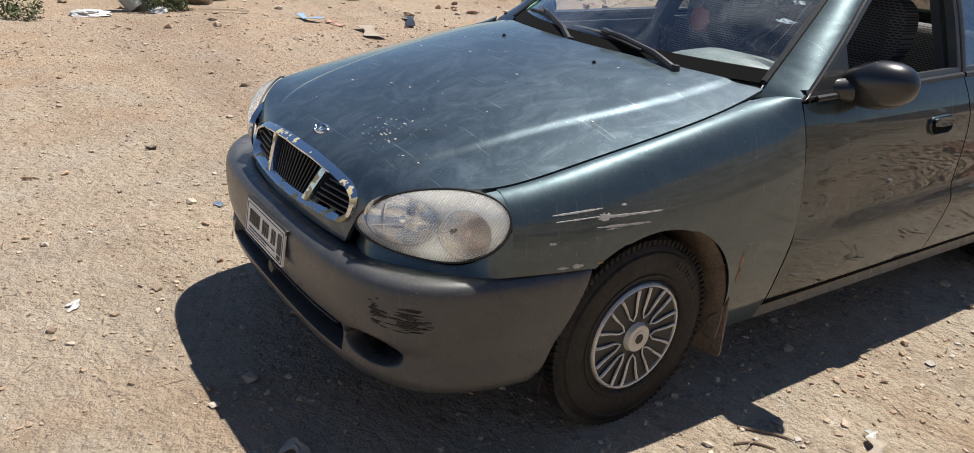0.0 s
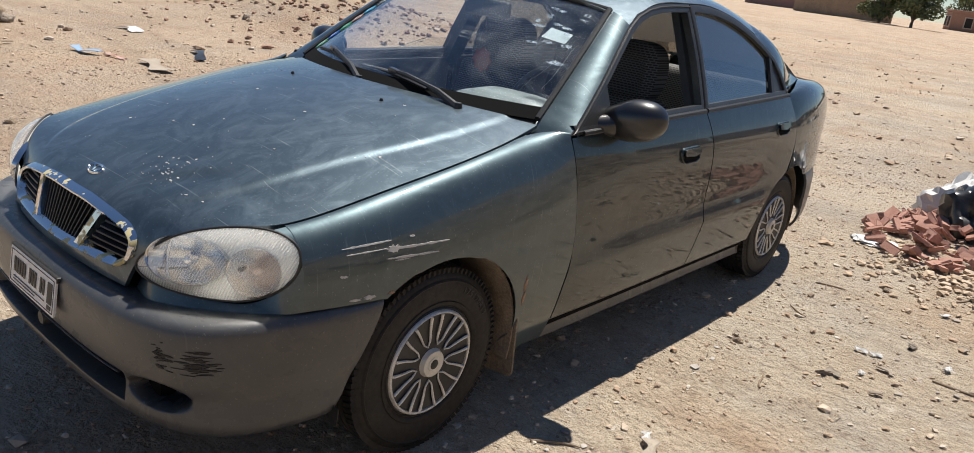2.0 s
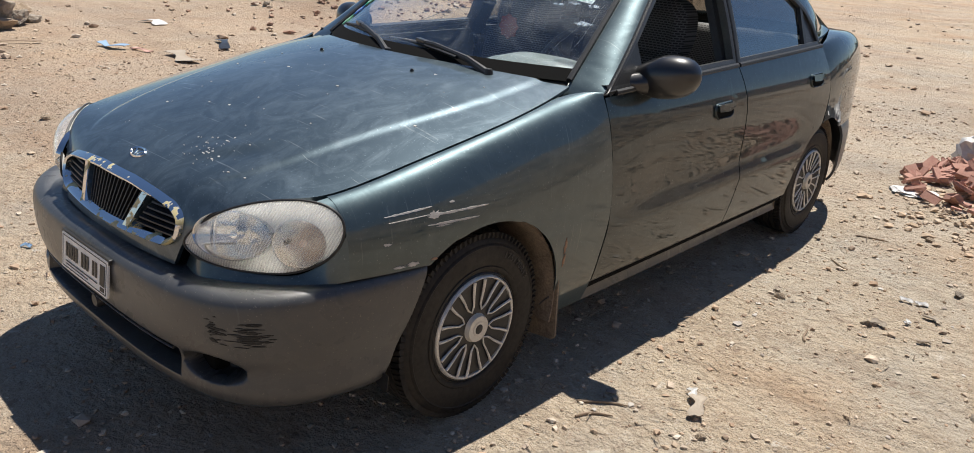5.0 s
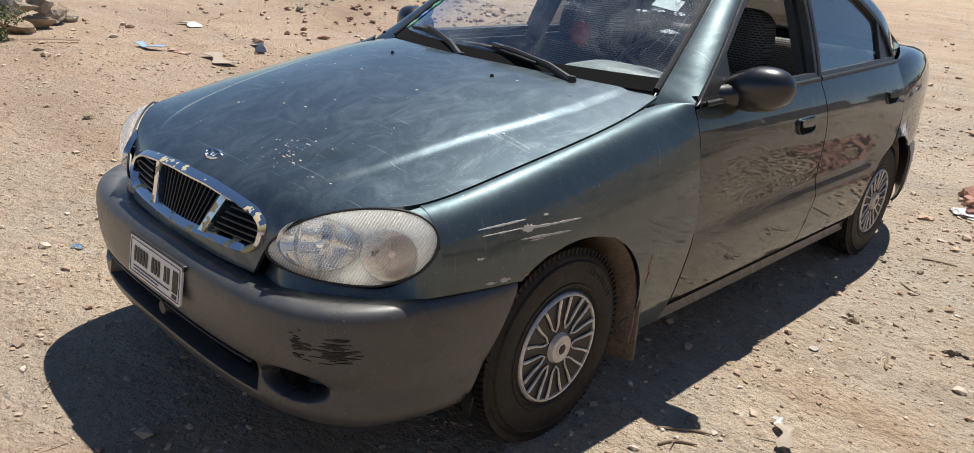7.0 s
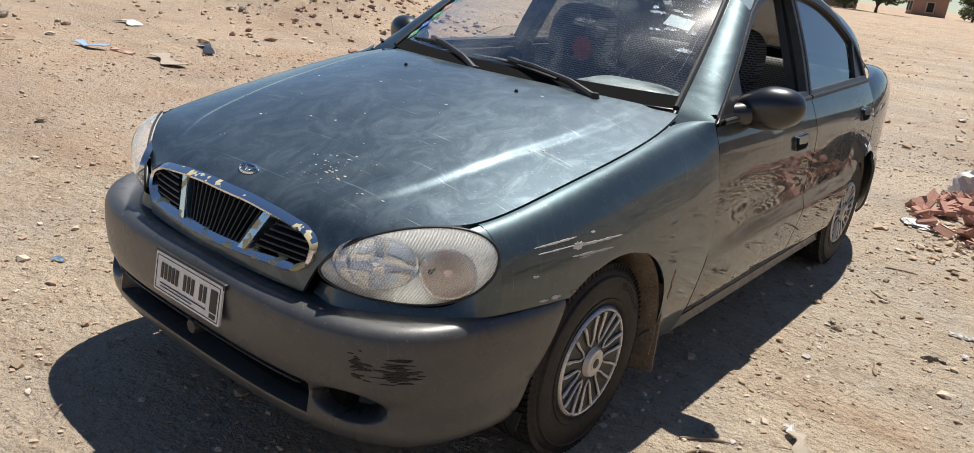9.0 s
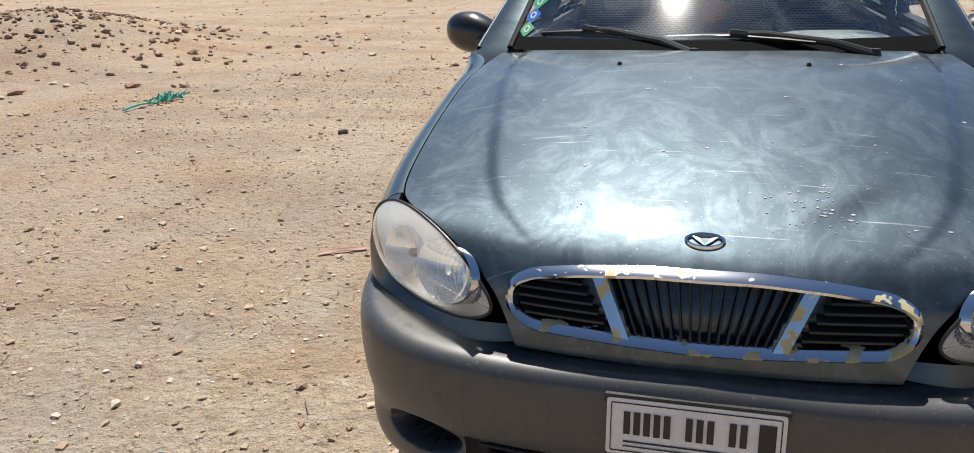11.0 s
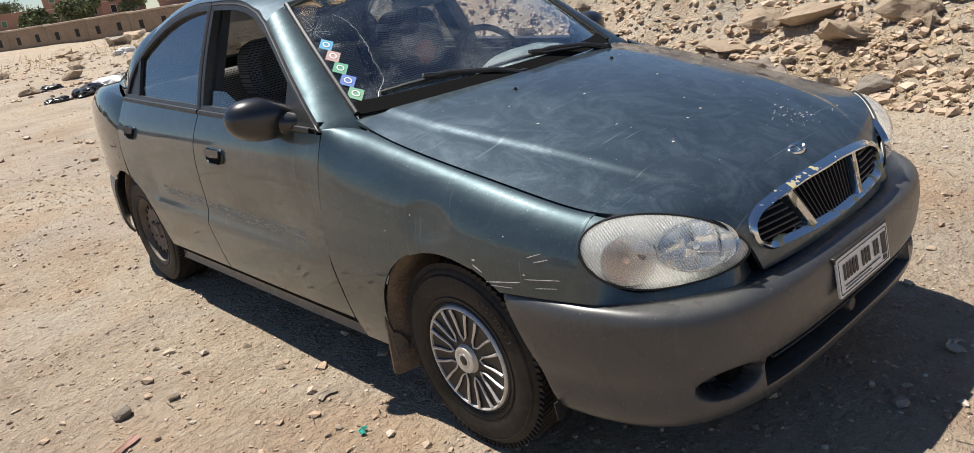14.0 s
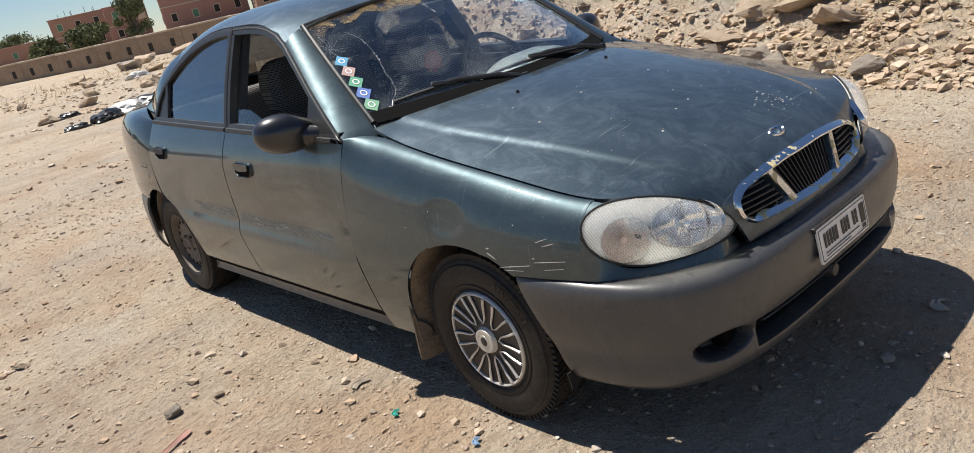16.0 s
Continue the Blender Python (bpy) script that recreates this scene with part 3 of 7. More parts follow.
for i, sd in enumerate((1, -1)):
    o = dense(FRONT_DLO, 0.03)
    part("window_frame", ring_band(o, inset(o, 0.030), lambda y, z, d: house(y, z, d - 0.004), 0.03, sd, 0.004), FRAMES[0], doors_f[i])
    o2 = inset(o, 0.006)
    part("frame_edge", ring_band(o2, inset(o2, 0.006), lambda y, z, d: house(y, z, d - 0.009), 0.008, sd, 0.002), BLACK, doors_f[i])
    o = dense(REAR_DLO, 0.03)
    part("window_frame", ring_band(o, inset(o, 0.028), lambda y, z, d: house(y, z, d - 0.004), 0.03, sd, 0.004), FRAMES[0], doors_r[i])
    pane_top = cubic((1.45, 1.335), (1.55, 1.34), (1.69, 1.336), (1.80, 1.324), (1.90, 1.304), (2.0, 1.276), (2.09, 1.244), (2.19, 1.197), (2.26, 1.15))
    part("window_pane", patch(lambda y, k: house(y, 0.93 + 0.03 * (y - 1.5) + k * (pane_top(y) - 0.93 - 0.03 * (y - 1.5)), 0.012), lin(1.50, 2.25, 20), lin(0, 1, 12), sd, CORE), TINT, doors_r[i], "dusty dark window pane", True, 0.004).visible_shadow = False
    # upright bar and solid corner behind the rear pane
    part("quarter_bar", plate([(2.195, 0.97), (2.222, 0.97), (2.262, 1.16), (2.238, 1.175)], lambda y, z, d: house(y, z, d - 0.003), 0.02, sd), BLACK, doors_r[i])
    part("quarter_panel", plate([(2.215, 0.985), (2.372, 0.99), (2.318, 1.085), (2.256, 1.16)], lambda y, z, d: house(y, z, d + 0.006), 0.006, sd), FRAMES[0], doors_r[i])
    # mirror sail
    part("mirror_sail", plate([(0.548, 0.922), (0.785, 0.935), (0.785, 1.085), (0.70, 1.026), (0.62, 0.972)], lambda y, z, d: house(y, z, d - 0.006), 0.02, sd), BLACK, doors_f[i])
    # belt weather strips
    for door, y0, y1 in ((doors_f[i], 0.60, 1.478), (doors_r[i], 1.494, 2.395)):
        pts = [(sd * (side_x(y, belt_z(y)) - 0.008), y, belt_z(y) + 0.006) for y in lin(y0, y1, 14)]
        part("belt_strip", tube(pts, 0.011, 8), BLACK, door)
    # wound-down front pane: fully down on the car's left, part way up on its right
    top = (0.965, 0.958) if sd > 0 else (1.030, 0.975)
    part("window_pane", plate([(0.80, 0.915), (1.46, 0.925), (1.462, top[0]), (1.30, top[0] - 0.004), (1.10, top[1] - 0.012), (0.92, 0.935)], lambda y, z, d: house(y, z, d + 0.014), 0.004, sd), GLASS, doors_f[i], "wound-down clear pane").visible_shadow = False

# windshield, pillars, roof, rear window
shield_side = cubic((0, 0.628, 0.525, 0.944), (0.5, 0.578, 0.775, 1.132), (1, 0.520, 1.010, 1.297))
shield_mid = cubic((0, 0.318, 0.948), (0.5, 0.630, 1.150), (1, 0.965, 1.328))


def shield_at(u, v, d=0.0):
    e, m = shield_side(v), shield_mid(v)
    w = abs(u) ** 2.2
    return (u * e[0], m[0] + (e[1] - m[0]) * w + 0.55 * d, m[1] + (e[2] - m[1]) * w - 0.83 * d)


shield = part("windshield", patch(shield_at, lin(-1, 1, 41), lin(-0.0, 1, 25), 1, CORE), SHIELD, car, "dusty cracked windshield", True, 0.005)
shield.visible_shadow = False
for sd in (1, -1):
    part("windshield_seal", tube([tuple(a * b for a, b in zip(shield_at(1.0, v, -0.004), (sd, 1, 1))) for v in lin(0, 1, 20)], 0.011, 8), BLACK, shield)
part("windshield_seal", tube([shield_at(u, 1.0, -0.002) for u in lin(-1, 1, 31)], 0.010, 8), BLACK, shield)
part("shade_band", patch(lambda u, v: shield_at(u, v, -0.0015), lin(-0.985, 0.985, 31), [0.0, 0.03, 0.06, 0.09], 1, CORE), DARK, shield)
# black cowl below the glass
def cowl_at(u, v):
    a, b = hood_at(u, 1.0), shield_at(u * 0.99, 0.03)
    return tuple(p + (q - p) * v for p, q in zip((a[0], a[1] - 0.02, a[2] - 0.03), (b[0], b[1] + 0.02, b[2] + 0.004)))
part("cowl", patch(cowl_at, lin(-0.99, 0.99, 41), lin(0, 1, 5), 1, CORE), COWL, car, "ribbed black cowl", True, 0.01)

pillar_out = cubic(*[(k / 7, *house(*p)) for k, p in enumerate(A_LINE)])


def a_pillar(u, v):
    s = shield_side(min(1, max(u, 0)))
    o = pillar_out(max(u, 0) * 4 / 7)
    g = 0.012 * math.sin(v * math.pi) ** 0.8 * min(1, max(0, (u + 0.05) / 0.3))
    p = s * (1 - v) + o * v
    drop = max(0, -u)
    return p[0] + 0.55 * g + 0.004, p[1] - 0.45 * g - 0.45 * drop, p[2] + 0.55 * g - 0.45 * drop
both("a_pillar", a_pillar, lin(-0.10, 1, 30), lin(0, 1, 12), DULL_LIT)

roof_mid = cubic((0, 0.968, 1.331), (0.2, 1.17, 1.378), (0.45, 1.45, 1.412), (0.7, 1.75, 1.420), (0.85, 2.0, 1.405), (1, 2.27, 1.360))
roof_rail = cubic((0, *house(1.010, 1.257)), (0.2, *house(1.22, 1.331)), (0.45, *house(1.50, 1.351)), (0.7, *house(1.76, 1.344)), (0.85, *house(1.95, 1.306)), (1, *house(2.12, 1.248)))


def roof_at(u, v):
    m, r = roof_mid(v), roof_rail(v)
    w = abs(u)
    x = u * (r[0] + 0.004)
    return x, m[0] + (r[1] - m[0]) * w ** 3, m[1] + (r[2] + 0.002 - m[1]) * (0.45 * w**2 + 0.55 * w ** 7)
part("roof", patch(roof_at, lin(-1, 1, 61), lin(0, 1, 40), 1, CORE), FADED, car, "sun-bleached dark roof", True, 0.012)

c_out = cubic((0, *house(2.12, 1.248)), (0.4, *house(2.290, 1.160)), (0.7, *house(2.35, 1.085)), (1, 0.722, 2.40, 0.985))
c_in = cubic((0, *roof_at(0.78, 1.0)), (0.4, 0.48, 2.48, 1.225), (0.7, 0.53, 2.68, 1.13), (1, 0.60, 2.84, 1.028))
def c_pillar(u, v):
    p = c_out(u) * (1 - v) + c_in(u) * v
    g = 0.04 * math.sin(v * math.pi) * math.sin(math.pi * min(1, u * 1.1 + 0.02)) ** 0.7
    return p[0] + g * 0.6, p[1] + g * 0.2, p[2] + g * 0.6
both("c_pillar", c_pillar, lin(0, 1, 16), lin(0, 1, 12), PAINT)
def back_glass(u, v):
    a = Vector(roof_at(0.78 * u, 1.0))
    return a.lerp(Vector((0.60 * u, 2.84 + 0.03 * (1 - u * u), 1.028 + 0.015 * (1 - u * u))), v) + Vector((0, 0.02, 0.012)) * math.sin(math.pi * v)
part("rear_window", patch(back_glass, lin(-1, 1, 15), lin(0, 1, 10), 1, CORE), TINT_BACK, car, "", True, 0.005).visible_shadow = False

# ---- front bumper ----
bumper_plan = cubic((0, 0.0, -0.778), (0.2, 0.20, -0.775), (0.4, 0.40, -0.760), (0.55, 0.545, -0.725), (0.68, 0.650, -0.660), (0.78, 0.712, -0.572), (0.88, 0.757, -0.44), (0.95, 0.774, -0.33), (1, 0.786, -0.20))
bumper_top = cubic((0, 0.532), (0.4, 0.526), (0.7, 0.538), (1, 0.554))
# section: v, height share and how far it stands behind the plan line
bumper_sec = cubic((0, 0.955, 0.165), (0.05, 0.985, 0.10), (0.10, 1.0, 0.054), (0.16, 0.985, 0.026), (0.25, 0.93, 0.006), (0.38, 0.78, 0.0), (0.55, 0.56, 0.004), (0.66, 0.43, 0.012), (0.74, 0.33, 0.018), (0.84, 0.18, 0.014), (0.92, 0.06, 0.024), (1, 0.0, 0.055))


plan_w = lin(0, 1, 201)
plan_y = [bumper_plan(w)[1] for w in plan_w]


def bumper_at(u, v):
    w = abs(u)
    h, d = bumper_sec(v)
    low = 0.212 + 0.012 * w**3
    z = low + (bumper_top(w) - low) * h
    # the rear edge follows the wheel arch
    end = float(np.interp(-0.216 - 0.41 * max(0.0, 0.55 - z), plan_y, plan_w))
    w2 = w if w < 0.7 else 0.7 + (w - 0.7) * (end - 0.7) / 0.3
    x, y = bumper_plan(w2)
    a, b = bumper_plan(max(0, w2 - 0.01)), bumper_plan(min(1, w2 + 0.01))
    t = Vector((b[0] - a[0], b[1] - a[1])).normalized()
    e = min(1, max(0, (w - 0.52) / 0.36))
    d = d * (1 - 0.35 * e * e * (3 - 2 * e)) + 0.004 * max(0, (w - 0.99) / 0.01) ** 2 + 0.022 * w**3 * max(0, 0.8 - h) ** 1.5
    # openings: a long slot and two lamp pits
    zs = 0.306
    slot = max(abs(w) / 0.425, abs(z - zs) / 0.036)
    if w < 0.43:
        k = 1 / (1 + math.exp(min(50, (slot - 1) / 0.035)))
    else:
        q = ((w - 0.545) / 0.095) ** 2 + ((z - 0.322) / 0.036) ** 2
        k = 1 / (1 + math.exp(min(50, (q - 1) / 0.06)))
    d += 0.075 * k
    n = Vector((-t.y, t.x))
    return math.copysign(1, u) * (x + n.x * d), y + n.y * d, z


def bumper_mat(u, v):
    z = bumper_at(u, v)[2]
    w = abs(u)
    if w < 0.43:
        return 1 if max(w / 0.425, abs(z - 0.306) / 0.036) < 0.97 else 0
    return 1 if ((w - 0.545) / 0.095) ** 2 + ((z - 0.322) / 0.036) ** 2 < 0.95 else 0


bumper = part("front_bumper", patch(bumper_at, lin(-1, 1, 241), lin(0, 0.6, 36) + lin(0.61, 0.9, 46) + lin(0.91, 1, 10), 1, CORE, mats=bumper_mat), [BUMPER, BLACK], car, "dark bumper with scraped paint and dust", True, 0.008)

part("slot_ledge", tube([(lambda p: (p[0], p[1] + 0.012, 0.334))(bumper_at(u, 0.62)) for u in lin(-0.40, 0.40, 41)], 0.006, 8, flat=0.6), BUMPER, bumper)
part("tow_eye", lathe([(0, 0.05), (0.018, 0.05), (0.022, 0.045), (0.022, 0.0)], 16, pose(-0.02, -0.715, 0.318, 90)), BLACK, bumper)
for sd in (1, -1):
    # loose corner of the splash guard behind the bumper
    part("splash_tab", plate([(0.69, 0.262), (0.772, 0.262), (0.752, 0.196), (0.735, 0.188)], lambda x, z, d: (x, -0.345 + d + 0.2 * (0.26 - z), z), 0.003, sd), BLACK, bumper)

# ---- wheels ----
def wheel(name, y, sd, capped):
    m = Matrix.Translation((sd * 0.764, y, HUB_Z)) @ Euler((0, radians(90 * sd), 0)).to_matrix().to_4x4()
    w = thing_part(name)
    r = TYRE_R
    side = [(0.172, -0.012), (0.176, -0.004), (0.184, 0.001), (0.190, 0.001), (0.192, -0.002), (0.198, 0.0), (0.220, 0.004), (0.250, -0.001), (0.253, 0.001), (0.257, -0.001), (0.259, -0.006), (0.268, -0.009), (0.279, -0.019)]
    tread = []
    for k in range(5):
        a = -0.024 - 0.0266 * k
        rr = r - (0.009 if k in (0, 4) else 0.0)
        tread += [(rr, a), (rr, a - 0.019), (r - 0.007, a - 0.020), (r - 0.007, a - 0.0256)]
    prof = side + tread + [(0.279, -0.164), (0.250, -0.178), (0.185, -0.175), (0.172, -0.165)]
    tyre = part("tyre", lathe(prof, 96, m, True), RUBBER, w)
    # tread blocks across the shoulders
    bm = bmesh.new()
    for k in range(90):
        a = 2 * math.pi * k / 90
        for h, ln in ((-0.030, 0.036), (-0.154, 0.036)):
            q = Matrix.Rotation(a, 4, "Z") @ Matrix.Translation((r - 0.0085, 0, h)) @ Matrix.Rotation(radians(18 if h > -0.1 else -18), 4, "X")
            bmesh.ops.create_cube(bm, size=1, matrix=q @ Matrix.Diagonal((0.016, 0.0150, ln, 1)))
    bm.transform(m)
    part("tread", bm, RUBBER, w, smooth=False)["kind"] = "stuff"
    part("rim", lathe([(0.176, -0.008), (0.168, -0.006), (0.160, -0.03), (0.150, -0.06), (0.150, -0.16), (0.172, -0.172)], 64, m), STEEL, w)
    if capped:
        cap = part("wheel_cover", lathe([(0, 0.006), (0.03, 0.006), (0.036, 0.0), (0.05, -0.006), (0.11, -0.006), (0.152, -0.002), (0.158, -0.012)], 64, m), BLACK, w, "silver and black wheel cover")
        part("cover_ring", lathe([(0.1535, -0.006), (0.155, 0.002), (0.159, 0.004), (0.163, 0.001), (0.165, -0.008)], 72, m), SILVER, cap)
        part("cover_lip", lathe([(0.164, -0.006), (0.168, -0.002), (0.173, -0.006), (0.175, -0.014)], 72, m), BLACK, cap)
        for k in range(9):
            a = 2 * math.pi * k / 9
            pts = []
            for q in lin(-1, 1, 15):
                rr = 0.058 + 0.096 * abs(q) ** 0.9
                aa = a + (0.035 / rr * 0.35 + 0.13 * abs(q)) * (1 if q > 0 else -1) * min(1, abs(q) * 6)
                pts.append(m @ Vector((rr * math.cos(aa), rr * math.sin(aa), -0.003 + 0.006 * abs(q))))
            part("cover_spoke", tube(pts, [0.0028 + 0.0022 * abs(q) for q in lin(-1, 1, 15)], 6, up=tuple(m.to_3x3() @ Vector((0, 0, 1)))), SILVER, cap)
            # flat near-black plates stand in for the shade inside the cover's openings
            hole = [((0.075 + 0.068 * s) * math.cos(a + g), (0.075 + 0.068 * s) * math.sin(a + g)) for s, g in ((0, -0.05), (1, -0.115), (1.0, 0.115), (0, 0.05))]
            part("cover_hole_shade", plate(rounded(hole, 0.006), lambda p, r2, d: tuple(m @ Vector((p, r2, -0.0065 - d))), 0.003), DARK, cap)
        part("cover_hub", lathe([(0, 0.012), (0.022, 0.012), (0.023, 0.010), (0.028, 0.012), (0.040, 0.010), (0.047, -0.008)], 40, m), CREAM, cap)
        part("cover_emblem", lathe([(0, 0.0145), (0.012, 0.014), (0.017, 0.011)], 24, m), BLACK, cap)
    else:
        disc = part("steel_disc", lathe([(0, -0.022), (0.03, -0.020), (0.036, -0.030), (0.075, -0.040), (0.10, -0.030), (0.125, -0.030), (0.155, -0.055)], 64, m), STEEL, w, "bare dusty steel rim without cover")
        # dark discs laid on the uncut steel, painting the vents' shade
        for k in range(16):
            a = 2 * math.pi * k / 16
            q = m @ Matrix.Rotation(a, 4, "Z") @ Matrix.Translation((0.122, 0, -0.0285))
            part("vent_hole_shade", lathe([(0, 0.0), (0.010, 0.0), (0.011, -0.003)], 12, q), DARK, disc)
        for k in range(4):
            a = 2 * math.pi * (k + 0.5) / 4
            q = m @ Matrix.Rotation(a, 4, "Z") @ Matrix.Translation((0.050, 0, -0.035))
            part("wheel_nut", lathe([(0, 0.016), (0.008, 0.016), (0.009, 0.0)], 6, q), STEEL, disc)
    return w


def thing_part(name):
    ob = new(name)
    ob.parent = car
    ob.empty_display_size = 0.1
    return ob


wheel("front_wheel", 0, 1, True)
wheel("front_wheel", 0, -1, True)
wheel("rear_wheel", REAR_Y, 1, True)
wheel("rear_wheel", REAR_Y, -1, False)

# wheel houses and mud flaps
MUD = grained("mud-caked rubber", (0.10, 0.078, 0.06), (0.32, 0.25, 0.18), 14, 0.9)
for cy in (0, REAR_Y):
    for sd in (1, -1):
        part("wheel_house", patch(lambda a, x: (x - (0.0 if cy else 0.09 * min(1, max(0, (a - 2.15) / 0.25))), cy + 0.349 * math.cos(a), HUB_Z + 0.349 * math.sin(a)), lin(-0.25, math.pi + (0.25 if cy else -0.35), 30), [0.45, 0.6, 0.70, 0.745 if cy else 0.782], sd), MUD, car, "", True, 0.006)
        part("wheel_house_wall", plate([(cy + 0.36 * math.cos(a), HUB_Z + 0.36 * math.sin(a)) for a in lin(-0.25, math.pi + 0.25, 24)], lambda y, z, d: (0.46 - d, y, z), 0.01, sd), DARK, car)
for sd in (1, -1):
    part("mud_flap", plate(rounded([(0.60, 0.42), (0.790, 0.44), (0.790, 0.125), (0.62, 0.105)], 0.02), lambda x, z, d: (x, 0.345 + 0.06 * (0.45 - z) + d, z), 0.008, sd), MUD, car, "mud-caked rubber flap")

# inner shell that closes the gaps, with added bodies that keep stray sun out
part("inner_shell", box((1.16, 0.85, 0.34), Matrix.Translation((0, -0.10, 0.46))), DARK, car)
part("inner_shell", box((0.60, 0.20, 0.10), Matrix.Translation((0, -0.58, 0.50))), DARK, car)
part("underbody", box((1.44, 1.80, 0.12), Matrix.Translation((0, 1.26, 0.27)), 0.02), DARK, car)
part("underbody", box((0.9, 1.3, 0.14), Matrix.Translation((0, 2.75, 0.33)), 0.02), DARK, car)
part("underbody", box((0.9, 0.9, 0.10), Matrix.Translation((0, -0.15, 0.24)), 0.02), DARK, car)
# dark backing added behind the door seams so that they read black
for sd in (1, -1):
    part("door_gap_backing", patch(lambda y, z: ((min(side_x(y, z), fender_x(y, z)) if y < 0.53 else side_x(y, z)) - 0.036, y, z), lin(0.36, 2.16, 40), lin(0.27, 0.905, 14), sd, CORE), DARK, car, "", True, 0.004)
    part("door_gap_backing", patch(lambda y, z: (side_x(y, z) - 0.036, y, z), lin(2.14, 2.60, 10), lin(0.63, 0.955, 10), sd, CORE), DARK, car, "", True, 0.004)
# unseen boxes added to block sun leaking between hood, lamps and bumper
for sd in (1, -1):
    part("bumper_sun_block", box((0.20, 0.24, 0.03), Matrix.Translation((sd * 0.56, -0.47, 0.495))), DARK, car)
part("bumper_sun_block", box((1.0, 0.17, 0.25), Matrix.Translation((0, -0.60, 0.385)), 0.02), DARK, car)
# unseen boxes added to block sun falling through the window slots
for sd in (1, -1):
    part("sill_sun_block", box((0.12, 1.85, 0.045), Matrix.Translation((sd * 0.690, 1.28, 0.262))), DARK, car)

# ---- head lamps ----
LAMP = [(0.386, -0.684, 0.598), (0.410, -0.668, 0.645), (0.460, -0.632, 0.690), (0.530, -0.578, 0.724), (0.600, -0.520, 0.740), (0.660, -0.474, 0.737), (0.702, -0.450, 0.712), (0.716, -0.450, 0.672), (0.702, -0.468, 0.622), (0.660, -0.505, 0.580), (0.600, -0.552, 0.557), (0.520, -0.608, 0.553), (0.440, -0.656, 0.563)]
lamp_ring = cubic(*[(k / 13, *LAMP[k % 13]) for k in range(-3, 17)])
LAMP_C, LAMP_N = Vector((0.560, -0.565, 0.645)), Vector((0.60, -0.74, 0.30)).normalized()
LAMP_U = Vector((0.74, 0.60, 0.0)).normalized()
LAMP_V = LAMP_N.cross(LAMP_U).normalized() * -1
if LAMP_V.z < 0:
    LAMP_V = -LAMP_V


def rib_wave(t, sd):
    dot = t.nodes.new("ShaderNodeVectorMath")
    dot.operation = "DOT_PRODUCT"
    dot.inputs[1].default_value = (0.70 * sd, 0.55, -0.46)
    t.links.new(coords(t), dot.inputs[0])
    xyz = t.nodes.new("ShaderNodeCombineXYZ")
    t.links.new(dot.outputs["Value"], xyz.inputs[0])
    w = t.nodes.new("ShaderNodeTexWave")
    w.inputs["Scale"].default_value = 48
    w.bands_direction = "X"
    t.links.new(xyz.outputs[0], w.inputs["Vector"])
    return w.outputs["Fac"]


def hazy_lens(sd):
    """Clouded plastic with moulded ribs."""
    m = mat("hazy lamp lens", (0.985, 0.985, 0.965), 0.02)
    t, b = nodes(m)
    b.inputs["IOR"].default_value = 1.40
    haze = ramp(t, noise_node(t, coords(t), 9, 4), (0.3, 0.985), (0.75, 0.93))
    lines = ramp(t, rib_wave(t, sd), (0.3, 1.0), (0.8, 0.86))
    t.links.new(blend(t, 1.0, haze, lines, "MULTIPLY"), b.inputs["Transmission Weight"])
    return m


HAZY = {sd: hazy_lens(sd) for sd in (1, -1)}
BOWL = grained("pale lamp housing", (0.95, 0.95, 0.91), (0.88, 0.87, 0.82), 20, 0.35, 0.0, 0.02)
MAIN = mat("clear lamp reflector", (0.68, 0.69, 0.70), 0.10, 1.0)
INDICATOR = mat("indicator reflector", (0.74, 0.72, 0.69), 0.22, 0.95)
AMBER_BULB = mat("amber bulb", (0.50, 0.33, 0.26), 0.2)
LAMP_BOWLS = (("main_reflector", -0.082, -0.004, 0.098, 0.060, MAIN), ("indicator_bowl", 0.084, -0.012, 0.066, 0.058, INDICATOR))


def lamp_point(a, r, g):
    o = Vector(lamp_ring(a))
    return LAMP_C + (o - LAMP_C) * r + LAMP_N * g


